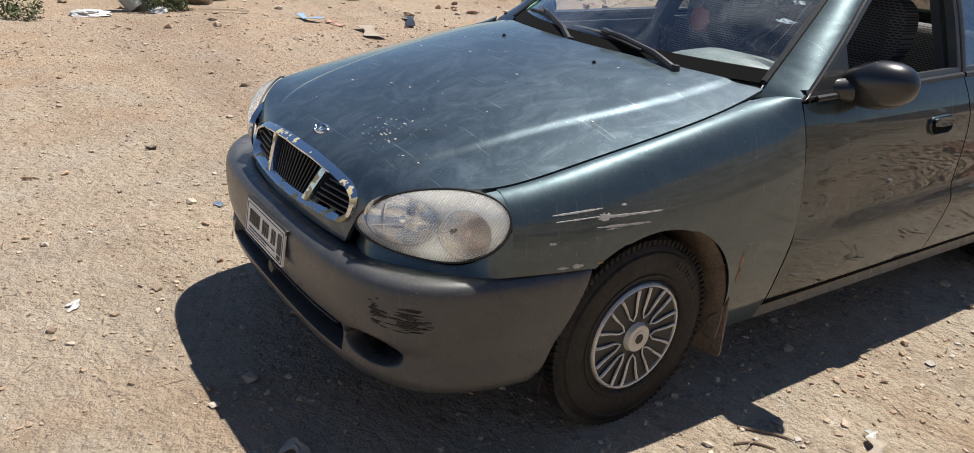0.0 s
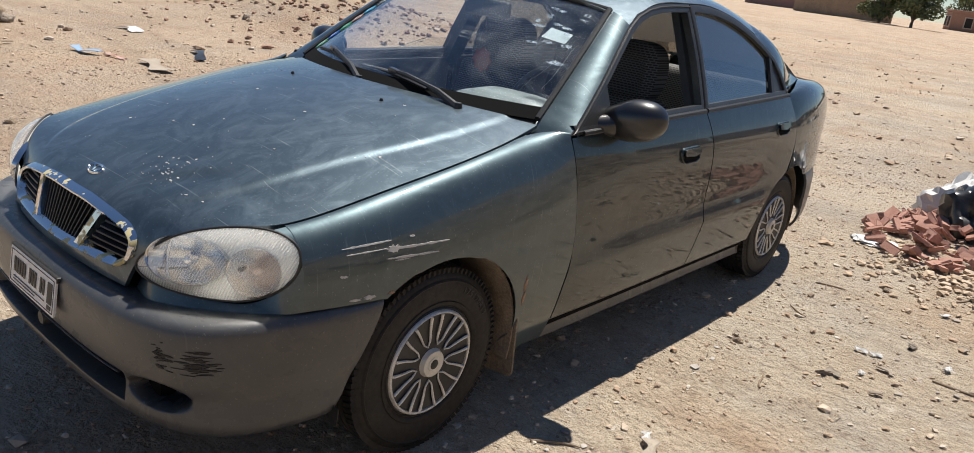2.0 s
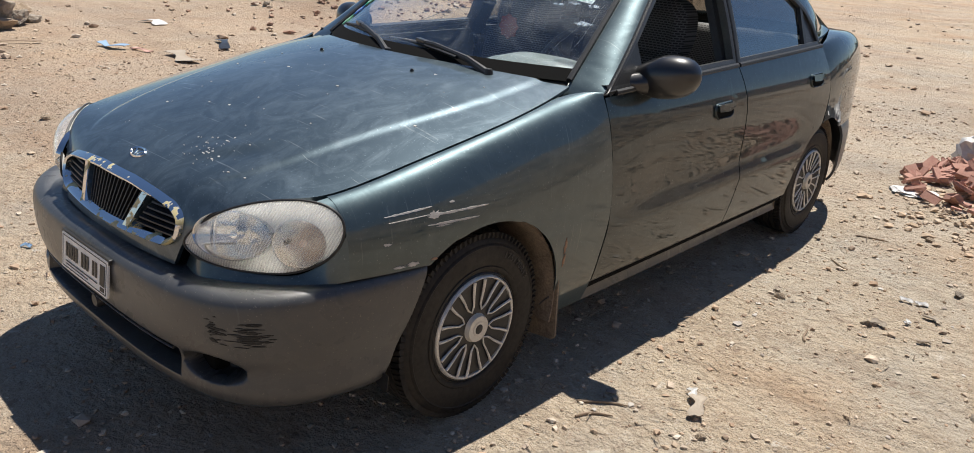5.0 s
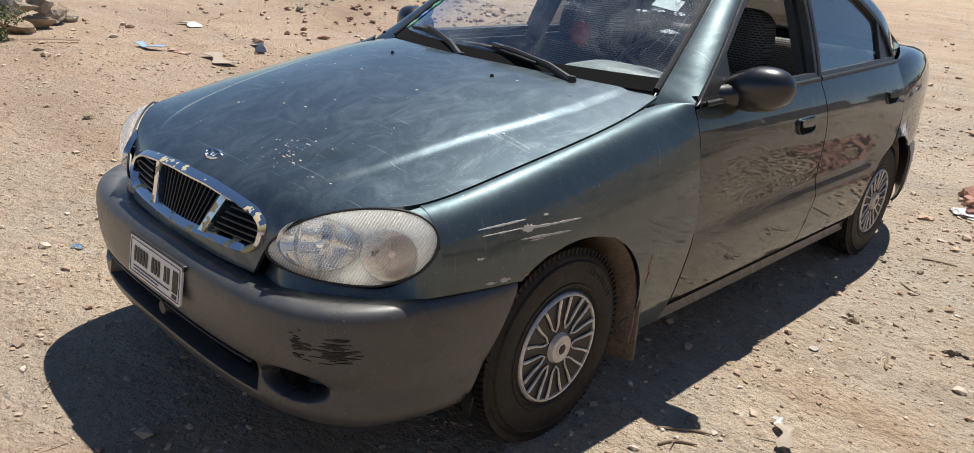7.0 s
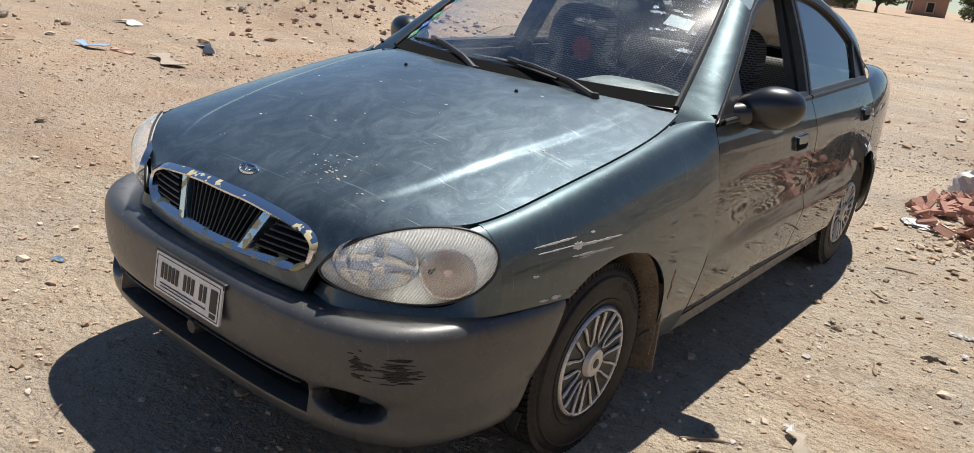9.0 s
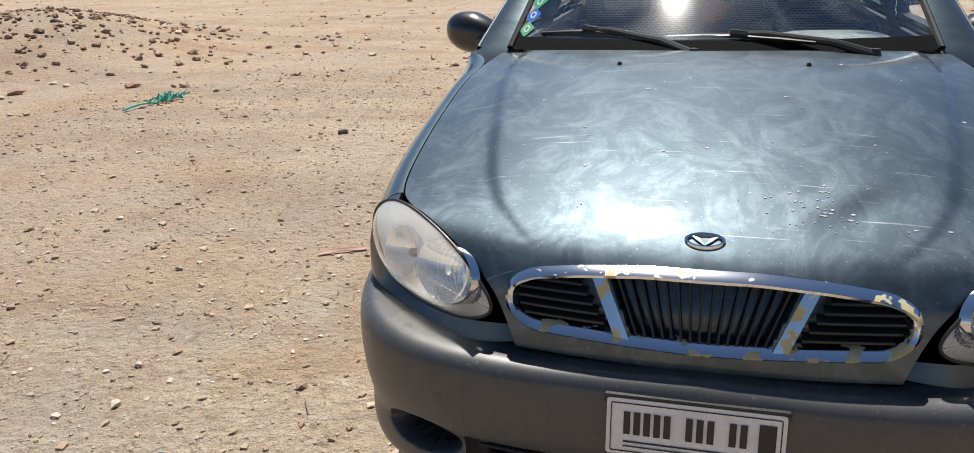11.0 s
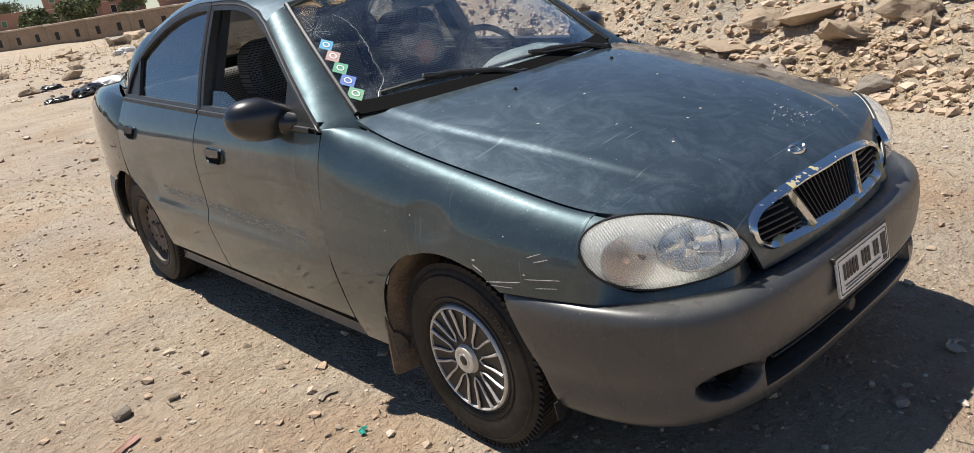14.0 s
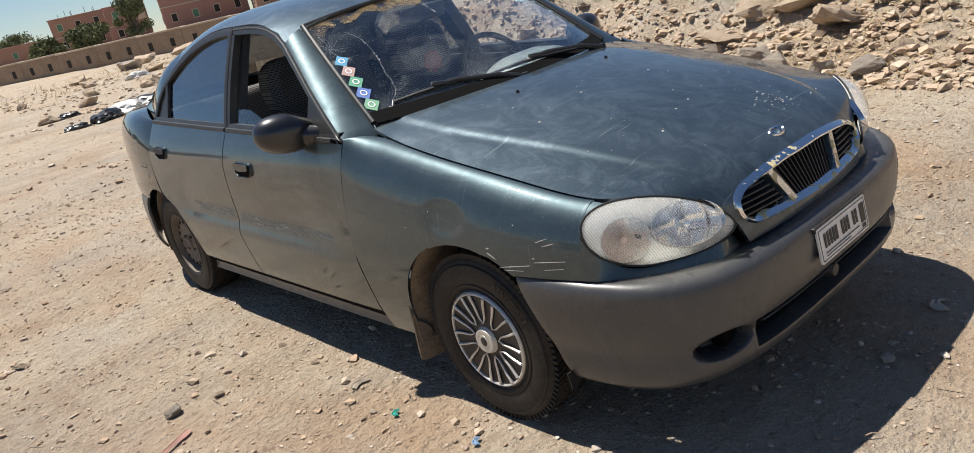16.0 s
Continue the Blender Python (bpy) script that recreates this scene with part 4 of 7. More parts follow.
for sd in (1, -1):
    lens = patch(lambda a, r: lamp_point(a, r, 0.060 * (1 - r**2.8)), lin(0, 1, 53), [1.0, 0.96, 0.9, 0.8, 0.65, 0.45, 0.25, 0.02], sd, CORE)
    def in_bowl(a0, r0, a1, r1):
        p = lamp_point((a0 + a1) / 2, (r0 + r1) / 2, 0.0) - LAMP_C
        pu, pv = p.dot(LAMP_U), p.dot(LAMP_V)
        return any(((pu - du) / sx) ** 2 + ((pv - dv) / sy) ** 2 < 0.96 for _, du, dv, sx, sy, _ in LAMP_BOWLS)
    lamp = part("head_lamp", patch(lambda a, r: lamp_point(a, r, -0.016 * (1 - r**3) - 0.003), lin(0, 1, 141), lin(1.0, 0.02, 34), sd, (0, -3, 0.7), in_bowl), BOWL, car, "clouded egg-shaped head lamp")
    ob = part("lens", lens, HAZY[sd], lamp, "hazy ribbed plastic lens", True, 0.003)
    ob.visible_shadow = False
    part("lamp_seal", tube([tuple(a * b for a, b in zip(lamp_point(k, 1.008, 0.0), (sd, 1, 1))) for k in lin(0, 1, 61)[:-1]], 0.0034, 8, True), BLACK, lamp)
    # main reflector and indicator bowls
    base = Matrix(((*[LAMP_U[i] for i in range(3)], 0), (*[LAMP_V[i] for i in range(3)], 0), (*[LAMP_N[i] for i in range(3)], 0), (0, 0, 0, 1))).transposed()
    for nm, du, dv, sx, sy, mt in LAMP_BOWLS:
        c = LAMP_C + LAMP_U * du + LAMP_V * dv + LAMP_N * 0.002
        q = Matrix.Translation(c) @ base @ Matrix.Diagonal((sx, sy, 1, 1))
        bm = lathe([(0.0, -0.052), (0.16, -0.051), (0.34, -0.046), (0.52, -0.038), (0.70, -0.026), (0.86, -0.012), (0.97, 0.0), (1.0, 0.002), (1.04, -0.016)], 56, q)
        bm.transform(Matrix.Diagonal((sd, 1, 1, 1)))
        if sd < 0:
            bmesh.ops.reverse_faces(bm, faces=bm.faces[:])
        bowl = part(nm, bm, mt, lamp)
        q = Matrix.Translation(c) @ base @ Matrix.Translation((0.0, 0, -0.050))
        prof = [(0, 0.040), (0.009, 0.038), (0.013, 0.030), (0.013, 0.0)] if nm == "main_reflector" else [(0, 0.030), (0.008, 0.027), (0.011, 0.018), (0.008, 0.0)]
        bm = lathe(prof, 20, q)
        bm.transform(Matrix.Diagonal((sd, 1, 1, 1)))
        part("bulb", bm, CHROME if nm == "main_reflector" else AMBER_BULB, bowl)
        if nm == "main_reflector":
            # curved wall between the round reflector and its inner wing
            pts = [c + LAMP_U * (-0.030 - 0.022 * math.cos(k)) + LAMP_V * (0.050 * math.sin(k)) + LAMP_N * (-0.022 + 0.012 * math.sin(k) ** 2) for k in lin(-1.35, 1.35, 15)]
            part("reflector_wall", tube([(sd * p.x, p.y, p.z) for p in pts], 0.0035, 8), MAIN, bowl)

# body corner between each lamp and its fender
def lamp_corner(s, v):
    z = 0.746 - 0.078 * s
    p, q = lamp_point((4.7 + 2.5 * s) / 13, 1.0, -0.004), Vector((fender_x(-0.4445, z), -0.4445, z - 0.001))
    return p.lerp(q, v)


both("lamp_corner", lamp_corner, lin(0, 1, 16), [0, 0.5, 1], DULL_LIT)

# ---- door mirrors ----
for i, sd in enumerate((1, -1)):
    def pod(a, b):
        ca, sa, e = math.cos(a), math.sin(a), math.sin(b)
        k = max(0.0, 1 - abs(e) ** 2.7) ** 0.5
        inner = max(0.0, -e)
        y = (0.078 if ca < 0 else 0.044) * k * math.copysign(abs(ca) ** 0.85, ca) * (1 - 0.25 * inner)
        z = 0.073 * (1 - 0.30 * inner) * k * math.copysign(abs(sa) ** 0.85, sa) - 0.012 * inner
        x = 0.120 * e
        return 0.815 + x, 0.802 + y + 0.16 * x, 0.968 + z + 0.10 * x
    bm = patch(pod, lin(0, 2 * math.pi, 33), lin(-math.pi / 2, math.pi / 2, 21), sd, (sd * 0.822, 0.80, 0.968))
    bmesh.ops.remove_doubles(bm, verts=bm.verts[:], dist=0.0008)
    pd = part("door_mirror", bm, GLOSSY, doors_f[i], "black plastic door mirror")
    part("mirror_arm", tube([(sd * 0.700, 0.700, 0.935), (sd * 0.740, 0.735, 0.938), (sd * 0.785, 0.775, 0.948)], [0.034, 0.043, 0.050], 16, flat=0.85), GLOSSY, pd)
    part("mirror_glass", plate([(0.082 * math.cos(k), 0.050 * math.sin(k)) for k in lin(0, 2 * math.pi, 29)[:-1]], lambda a, b, d: (0.824 + a, 0.851 - d + 0.16 * a, 0.968 + b), 0.004, sd), CHROME, pd)

# ---- number plate: white with dark bars ----
WHITE = grained("dirty white plate", (0.88, 0.87, 0.85), (0.74, 0.71, 0.66), 16, 0.3)
INK = mat("dark plate marks", (0.03, 0.025, 0.02), 0.5)
def plate_at(x, z, d):
    return x, -0.796 + 0.05 * x * x + d + 0.12 * (z - 0.39), z
plate_ob = part("number_plate", plate(rounded([(-0.150, 0.392), (0.150, 0.392), (0.150, 0.497), (-0.150, 0.497)], 0.006), plate_at, 0.006), WHITE, car, "small white plate with dark bars")
edge = rounded([(-0.143, 0.398), (0.143, 0.398), (0.143, 0.490), (-0.143, 0.490)], 0.004)
part("plate_line", ring_band(edge, inset(edge, 0.0018), lambda x, z, d: plate_at(x, z, d - 0.0012), 0.001, 1, 0.0), INK, plate_ob)
BARS = [(-0.120 + 0.0172 * k, 0.0115) for k in range(5)] + [(-0.014 + 0.0178 * k, 0.0115) for k in range(3)] + [(0.058 + 0.0178 * k, 0.0115) for k in range(2)]
for x0, x1, z0, z1 in [(x, x + w, 0.432, 0.474) for x, w in BARS] + [(0.106, 0.134, 0.420, 0.478), (0.108, 0.132, 0.404, 0.415), (-0.12, 0.09, 0.4165, 0.419), (-0.12, 0.03, 0.408, 0.410)]:
    part("plate_bar", plate([(x0, z0), (x1, z0), (x1, z1), (x0, z1)], lambda x, z, d: plate_at(x, z, d - 0.0014), 0.001), INK, plate_ob)
part("plate_frame", plate(rounded([(-0.156, 0.488), (0.156, 0.488), (0.156, 0.503), (-0.156, 0.503)], 0.004), lambda x, z, d: plate_at(x, z, d + 0.001), 0.03), BLACK, plate_ob)

# ---- cabin ----
CLOTH = grained("grey cabin plastic", (0.020, 0.024, 0.030), (0.036, 0.042, 0.050), 9, 0.6)
LIGHT = grained("grey dash top", (0.095, 0.118, 0.12), (0.125, 0.15, 0.152), 6, 0.45)


def woven():
    m = mat("woven seat cover", (0.02, 0.02, 0.02), 0.9)
    t, b = nodes(m)
    c = coords(t, (1, 1, 1))
    br = t.nodes.new("ShaderNodeTexBrick")
    br.inputs["Scale"].default_value = 26
    br.inputs["Color1"].default_value = (0.010, 0.010, 0.011, 1)
    br.inputs["Color2"].default_value = (0.02, 0.02, 0.021, 1)
    br.inputs["Mortar"].default_value = (0.10, 0.10, 0.10, 1)
    br.inputs["Mortar Size"].default_value = 0.055
    mp = t.nodes.new("ShaderNodeMapping")
    mp.inputs["Rotation"].default_value = (radians(90), 0, radians(0))
    t.links.new(c, mp.inputs[0])
    t.links.new(mp.outputs[0], br.inputs["Vector"])
    t.links.new(br.outputs["Color"], b.inputs["Base Color"])
    return m


WEAVE = woven()


def cushion(size, matrix, r=0.06):
    bm = box(size, None, r, 4)
    bm.transform(matrix)
    return bm


for sd in (1, -1):
    seat = thing_part("front_seat")
    part("seat_cushion", cushion((0.50, 0.52, 0.16), Matrix.Translation((sd * 0.36, 1.10, 0.50))), WEAVE, seat)
    part("backrest", cushion((0.43, 0.13, 0.52), pose(sd * 0.36, 1.42, 0.70, -14), 0.06), WEAVE, seat, "black and white woven backrest cover")
    hr = rounded([(-0.165, -0.10), (0.165, -0.10), (0.150, 0.155), (-0.150, 0.155)], 0.115, 8)
    part("headrest", ring_band(hr, inset(hr, 0.085), lambda a, b, d: (sd * 0.36 + a, 1.45 + 1.6 * d + 0.18 * b, 1.02 + b), 0.055, 1, 0.022), WEAVE, seat)
    part("headrest_core", plate(inset(hr, 0.05), lambda a, b, d: (sd * 0.36 + a, 1.445 + d + 0.18 * b, 1.02 + b), 0.09), WEAVE, seat)
    part("headrest_rod", tube([(sd * 0.36 - 0.05, 1.475, 0.95), (sd * 0.36 - 0.05, 1.49, 1.02)], 0.006), CHROME, seat)
    part("headrest_rod", tube([(sd * 0.36 + 0.05, 1.475, 0.95), (sd * 0.36 + 0.05, 1.49, 1.02)], 0.006), CHROME, seat)
bench = thing_part("rear_seat")
part("seat_cushion", cushion((1.22, 0.50, 0.18), Matrix.Translation((0, 2.02, 0.48))), WEAVE, bench)
part("backrest", cushion((1.22, 0.14, 0.56), pose(0, 2.34, 0.74, -20), 0.06), WEAVE, bench)
part("parcel_shelf", box((1.16, 0.46, 0.03), Matrix.Translation((0, 2.60, 0.965)), 0.008), CLOTH, car)
def dash_at(u, v):
    y = 0.42 + 0.42 * v
    hump = 0.080 * math.exp(-((u * 0.64 - 0.36) / 0.25) ** 4) * max(0, min(1, (v - 0.05) / 0.45))
    front = max(0, v - 0.8) / 0.2
    return u * 0.63, y + 0.12 * (u * u) * (1 - v), 0.880 + 0.02 * v + hump - 0.30 * front**2
dash = part("dashboard", patch(dash_at, lin(-1, 1, 41), lin(0, 1, 24), 1, (0, 0.6, 0.5)), LIGHT, car, "pale grey dashboard top", True, 0.02)
part("firewall", box((1.26, 0.05, 0.60), Matrix.Translation((0, 0.46, 0.58))), DARK, car)
part("cabin_floor", box((1.3, 1.9, 0.04), Matrix.Translation((0, 1.45, 0.33))), CLOTH, car)
for i, sd in enumerate((1, -1)):
    part("door_card", plate([(0.60, 0.36), (1.50, 0.36), (1.47, 0.925), (0.62, 0.905)], lambda y, z, d: (side_x(y, z) - 0.055 - d, y, z), 0.02, sd), CLOTH, doors_f[i])
    part("door_card", plate([(1.56, 0.36), (2.06, 0.36), (2.36, 0.66), (2.36, 0.955), (1.52, 0.935)], lambda y, z, d: (side_x(y, z) - 0.055 - d, y, z), 0.02, sd), CLOTH, doors_r[i])
    part("b_post", plate([(1.44, 0.9), (1.54, 0.9), (1.57, 1.345), (1.485, 1.345)], lambda y, z, d: house(y, z, d + 0.03), 0.03, sd), CLOTH, car)
part("headliner", patch(lambda u, v: (roof_at(u * 0.97, v)[0], roof_at(u * 0.97, v)[1], roof_at(u * 0.97, v)[2] - 0.03), lin(-1, 1, 21), lin(0.02, 0.98, 14), 1), CLOTH, car)
steer = part("steering_wheel", tube([tuple(pose(0.36, 0.93, 0.90, 62) @ Vector((0.185 * math.cos(k), 0.185 * math.sin(k), 0))) for k in lin(0, 2 * math.pi, 37)[:-1]], 0.014, 10, True), BLACK, car, "black steering wheel")
part("wheel_boss", cushion((0.17, 0.12, 0.05), pose(0.36, 0.925, 0.895, 62), 0.02), BLACK, steer)
for k in (0, 120, 240):
    a = radians(k + 30)
    part("wheel_spoke", tube([tuple(pose(0.36, 0.93, 0.90, 62) @ Vector((r * math.cos(a), r * math.sin(a), 0))) for r in (0.05, 0.18)], 0.012, 8), BLACK, steer)
part("steering_column", tube([(0.36, 0.93, 0.89), (0.36, 0.70, 0.78)], 0.04, 12), BLACK, steer)
mir = part("rear_view_mirror", cushion((0.235, 0.03, 0.065), pose(-0.0, 0.93, 1.235, 8), 0.014), BLACK, car, "black interior mirror")
part("mirror_stem", tube([(0, 0.93, 1.25), (0, 0.93, 1.30)], 0.010), BLACK, mir)
CORD = mat("dark cord", (0.02, 0.015, 0.015), 0.8)
RED = grained("dark red felt", (0.12, 0.02, 0.02), (0.18, 0.05, 0.04), 30, 0.9)
for dx in (-0.008, 0.008):
    part("pendant_cord", tube([(0.0, 0.935, 1.21), (dx, 0.935, 1.13), (0.0, 0.935, 1.075)], 0.003, 6), CORD, mir)
star = [((0.042 if k % 2 else 0.052) * math.cos(math.pi * k / 8), (0.042 if k % 2 else 0.052) * math.sin(math.pi * k / 8)) for k in range(16)]
part("pendant", plate(star, lambda a, b, d: (a, 0.932 + d, 1.03 + b), 0.006), RED, mir, "dark red star-shaped pendant")
for sd in (1, -1):
    part("sun_visor", box((0.36, 0.14, 0.018), pose(sd * 0.30, 1.06, 1.305, 16), 0.007), CLOTH, car)

# windshield stickers
STICK = [mat("blue sticker", (0.03, 0.30, 0.52), 0.4), mat("pink sticker", (0.42, 0.25, 0.22), 0.4), mat("green sticker", (0.03, 0.30, 0.16), 0.4), mat("deep blue sticker", (0.02, 0.12, 0.46), 0.4), mat("light green sticker", (0.12, 0.36, 0.20), 0.4)]
PALE = mat("pale sticker mark", (0.75, 0.78, 0.78), 0.4)
PAPER = mat("faded paper label", (0.22, 0.27, 0.29), 0.8)
for k, m in enumerate(STICK):
    u, v = -0.930 - 0.005 * k, 0.55 - 0.102 * k
    def stick_at(a, b, d, u=u, v=v):
        return shield_at(u + a / 0.58, v + b / 0.42, d - 0.003)
    st = part("sticker", plate([(-0.026, -0.004), (0.002, -0.024), (0.026, 0.004), (-0.002, 0.024)], stick_at, 0.001), m, shield, "square inspection sticker")
    ring = [(0.010 * math.cos(q), 0.010 * math.sin(q)) for q in lin(0, 2 * math.pi, 17)[:-1]]
    part("sticker_mark", ring_band(ring, inset(ring, 0.003), lambda a, b, d: stick_at(a, b, d - 0.0012), 0.0005, 1, 0.0), PALE, shield)
part("paper_label", plate([(-0.045, -0.016), (0.04, -0.024), (0.045, 0.016), (-0.04, 0.024)], lambda a, b, d: shield_at(0.80 + a / 0.55, 0.66 + b / 0.42, d + 0.007), 0.001), PAPER, shield, "white paper label inside the glass")

# wipers
WIPERS = [((-0.050, 0.338, 0.950), (-0.523, 0.526, 0.993), (-0.360, 0.462, 0.992)), ((0.426, 0.356, 0.948), (-0.132, 0.424, 0.988), (0.071, 0.393, 0.984))]
for piv, tip, joint in WIPERS:
    w = thing_part("wiper")
    p, j, tp = Vector(piv), Vector(joint), Vector(tip)
    end = j + (j - tp) * 1.0
    part("wiper_arm", tube([p, p.lerp(j, 0.3) + Vector((0, 0, 0.022)), p.lerp(j, 0.8) + Vector((0, 0, 0.026)), j + Vector((0, 0, 0.018))], [0.015, 0.011, 0.009, 0.008], 8), BLACK, w)
    part("wiper_blade", tube([tp, tp.lerp(end, 0.25) + Vector((0, 0, 0.006)), j + Vector((0, 0, 0.010)), tp.lerp(end, 0.75) + Vector((0, 0, 0.006)), end], [0.009, 0.012, 0.014, 0.012, 0.009], 8, flat=0.6), BLACK, w)
    part("wiper_clip", box((0.05, 0.022, 0.016), Matrix.Translation(j + Vector((0, 0, 0.022))) @ (j - p).to_track_quat("X", "Z").to_matrix().to_4x4(), 0.005, 2), GLOSSY, w)
    part("wiper_pivot", lathe([(0, 0.02), (0.012, 0.018), (0.016, 0.0)], 14, Matrix.Translation(piv)), BLACK, w)


# ---- marks of wear: scratches, chips and scuffs laid on the panels ----
BARE = grained("bare scratched filler", (0.55, 0.54, 0.52), (0.36, 0.34, 0.32), 60, 0.7)
SCUFF = grained("scuffed dark plastic", (0.012, 0.012, 0.012), (0.03, 0.028, 0.025), 60, 0.7)
RUST = grained("rusty chip", (0.22, 0.09, 0.045), (0.40, 0.30, 0.22), 50, 0.9)


def on_fender(y, z, d):
    return fender_x(y, z) + 0.0012 - d, y, z


wear_rng = random.Random(77)


def streak(a, b, w, n=14):
    """A ragged thin lens between two 2D points."""
    a, b = Vector(a), Vector(b)
    d = (b - a).normalized()
    s = Vector((-d.y, d.x))
    up, dn = [], []
    for k in range(n + 1):
        t = k / n
        ww = w * (math.sin(math.pi * t) ** 0.5 + 0.05) * wear_rng.uniform(0.35, 1.0)
        c = a.lerp(b, t)
        up.append(tuple(c + s * ww / 2))
        dn.append(tuple(c - s * ww / 2))
    return up + dn[::-1]


def blotch(c, rx, ry, n=18):
    return [(c[0] + rx * math.cos(6.2832 * k / n) * wear_rng.uniform(0.45, 1.1), c[1] + ry * math.sin(6.2832 * k / n) * wear_rng.uniform(0.45, 1.1)) for k in range(n)]


def wear(name, outline, f, m, side=1):
    part(name, plate(outline, f, 0.002, side), m, car)


LEFT_SCRATCHES = [((-0.345, 0.697), (-0.205, 0.706), 0.006), ((-0.335, 0.682), (-0.215, 0.687), 0.004), ((-0.205, 0.684), (-0.014, 0.681), 0.008), ((-0.225, 0.660), (-0.05, 0.655), 0.007), ((-0.20, 0.653), (-0.15, 0.652), 0.004)]
RIGHT_SCRATCHES = [((-0.175, 0.574), (-0.285, 0.588), 0.003), ((-0.19, 0.567), (-0.26, 0.570), 0.002), ((-0.30, 0.598), (-0.40, 0.606), 0.0022), ((-0.33, 0.578), (-0.39, 0.584), 0.002), ((-0.31, 0.655), (-0.35, 0.668), 0.0022), ((-0.135, 0.615), (-0.165, 0.598), 0.004), ((-0.33, 0.645), (-0.37, 0.655), 0.002)]
for a, b, w in LEFT_SCRATCHES:
    wear("scratch", streak(a, b, w), on_fender, BARE)
wear("scratch", blotch((-0.200, 0.684), 0.026, 0.011), on_fender, BARE)
wear("scratch", blotch((-0.140, 0.709), 0.010, 0.003), on_fender, BARE)
for c, rx, ry, m in (((-0.270, 0.565), 0.022, 0.007, BARE), ((-0.310, 0.563), 0.020, 0.004, BARE), ((-0.205, 0.566), 0.012, 0.005, RUST), ((0.347, 0.47), 0.008, 0.030, RUST), ((0.353, 0.42), 0.008, 0.025, RUST), ((-0.345, 0.630), 0.014, 0.004, BARE)):
    wear("paint_chip", blotch(c, rx, ry), on_fender, m)
for a, b, w in RIGHT_SCRATCHES:
    wear("scratch", streak(a, b, w), on_fender, BARE, -1)
for c, rx, ry in (((-0.14, 0.628), 0.006, 0.003), ((-0.30, 0.61), 0.004, 0.002), ((-0.24, 0.70), 0.002, 0.002), ((0.10, 0.72), 0.002, 0.002), ((0.22, 0.66), 0.002, 0.0015)):
    wear("paint_chip", blotch(c, rx, ry), on_fender, BARE, -1)
def on_bumper(u, v, d):
    return tuple(p + q for p, q in zip(bumper_at(u, v), (0.0006 - d * 0.5, -0.0012 + d, 0)))


for k in range(90):
    u0, v0 = (wear_rng.gauss(0.572, 0.013), wear_rng.gauss(0.44, 0.04)) if k % 2 else (wear_rng.gauss(0.668, 0.022), wear_rng.gauss(0.43, 0.05))
    ln = wear_rng.uniform(0.003, 0.012) if k % 2 else wear_rng.uniform(0.008, 0.030)
    o = streak((u0 - ln, v0), (u0 + ln, v0 + wear_rng.uniform(-0.006, 0.006)), wear_rng.uniform(0.004, 0.014), 8)
    part("scuff", plate(o, on_bumper, 0.0015), SCUFF, bumper)
# small chips on the hood
for k in range(42):
    u0, v0 = wear_rng.uniform(-0.85, 0.85), wear_rng.uniform(0.40, 0.95)
    r0 = wear_rng.choice((0.0008, 0.001, 0.0015, 0.0025))
    o = blotch((0, 0), r0 * wear_rng.uniform(1, 3), r0, 9)
    def on_hood(a, b, d, u0=u0, v0=v0):
        x, y, z = hood_at(u0 + a / 0.66, v0 + b / 0.9)
        return x, y - 0.0003, z + 0.0012 - d
    part("paint_chip", plate(o, on_hood, 0.0015), BARE, hood)
for k in range(46):
    u0, v0 = wear_rng.gauss(0.34, 0.09), wear_rng.gauss(0.455, 0.035)
    r0 = wear_rng.choice((0.0007, 0.001, 0.0014, 0.002))
    o = blotch((0, 0), r0 * wear_rng.uniform(1, 4), r0, 9)
    def on_nose(a, b, d, u0=u0, v0=v0):
        x, y, z = hood_at(u0 + a / 0.62, v0 + b / 0.9)
        return x, y - 0.0003, z + 0.0012 - d
    part("paint_chip", plate(o, on_nose, 0.0015), BARE, hood)
# cracks across the glass
CRACK = mat("bright glass crack", (0.50, 0.56, 0.60), 0.2)
for pts in ([(-0.78, 0.80), (-0.72, 0.69), (-0.73, 0.54), (-0.76, 0.39), (-0.79, 0.21), (-0.85, 0.12), (-0.90, 0.02)], [(-0.07, 0.92), (-0.08, 0.66)], [(0.95, 0.60), (0.94, 0.40), (0.92, 0.15)], [(0.90, 0.45), (0.86, 0.30), (0.84, 0.20)]):
    line = []
    for (a0, b0), (a1, b1) in zip(pts, pts[1:]):
        for q in range(4):
            line.append(shield_at(a0 + (a1 - a0) * q / 4 + wear_rng.uniform(-0.006, 0.006), b0 + (b1 - b0) * q / 4 + wear_rng.uniform(-0.006, 0.006), -0.0005))
    part("crack", tube(line, 0.0003, 4), CRACK, shield)

# star break in the glass
for k in range(13):
    a0, r0 = 6.2832 * k / 13 + wear_rng.uniform(-0.2, 0.2), wear_rng.uniform(0.02, 0.065)
    line = [shield_at(-0.94 + r0 * q * math.cos(a0 + 0.3 * q) / 0.58, 0.70 + r0 * q * math.sin(a0 + 0.3 * q) / 0.42, -0.0005) for q in (0.1, 0.5, 1.0) if abs(-0.94 + r0 * q * math.cos(a0 + 0.3 * q) / 0.58) < 0.995]
    if len(line) > 1:
        part("crack", tube(line, 0.0003, 4), CRACK, shield)
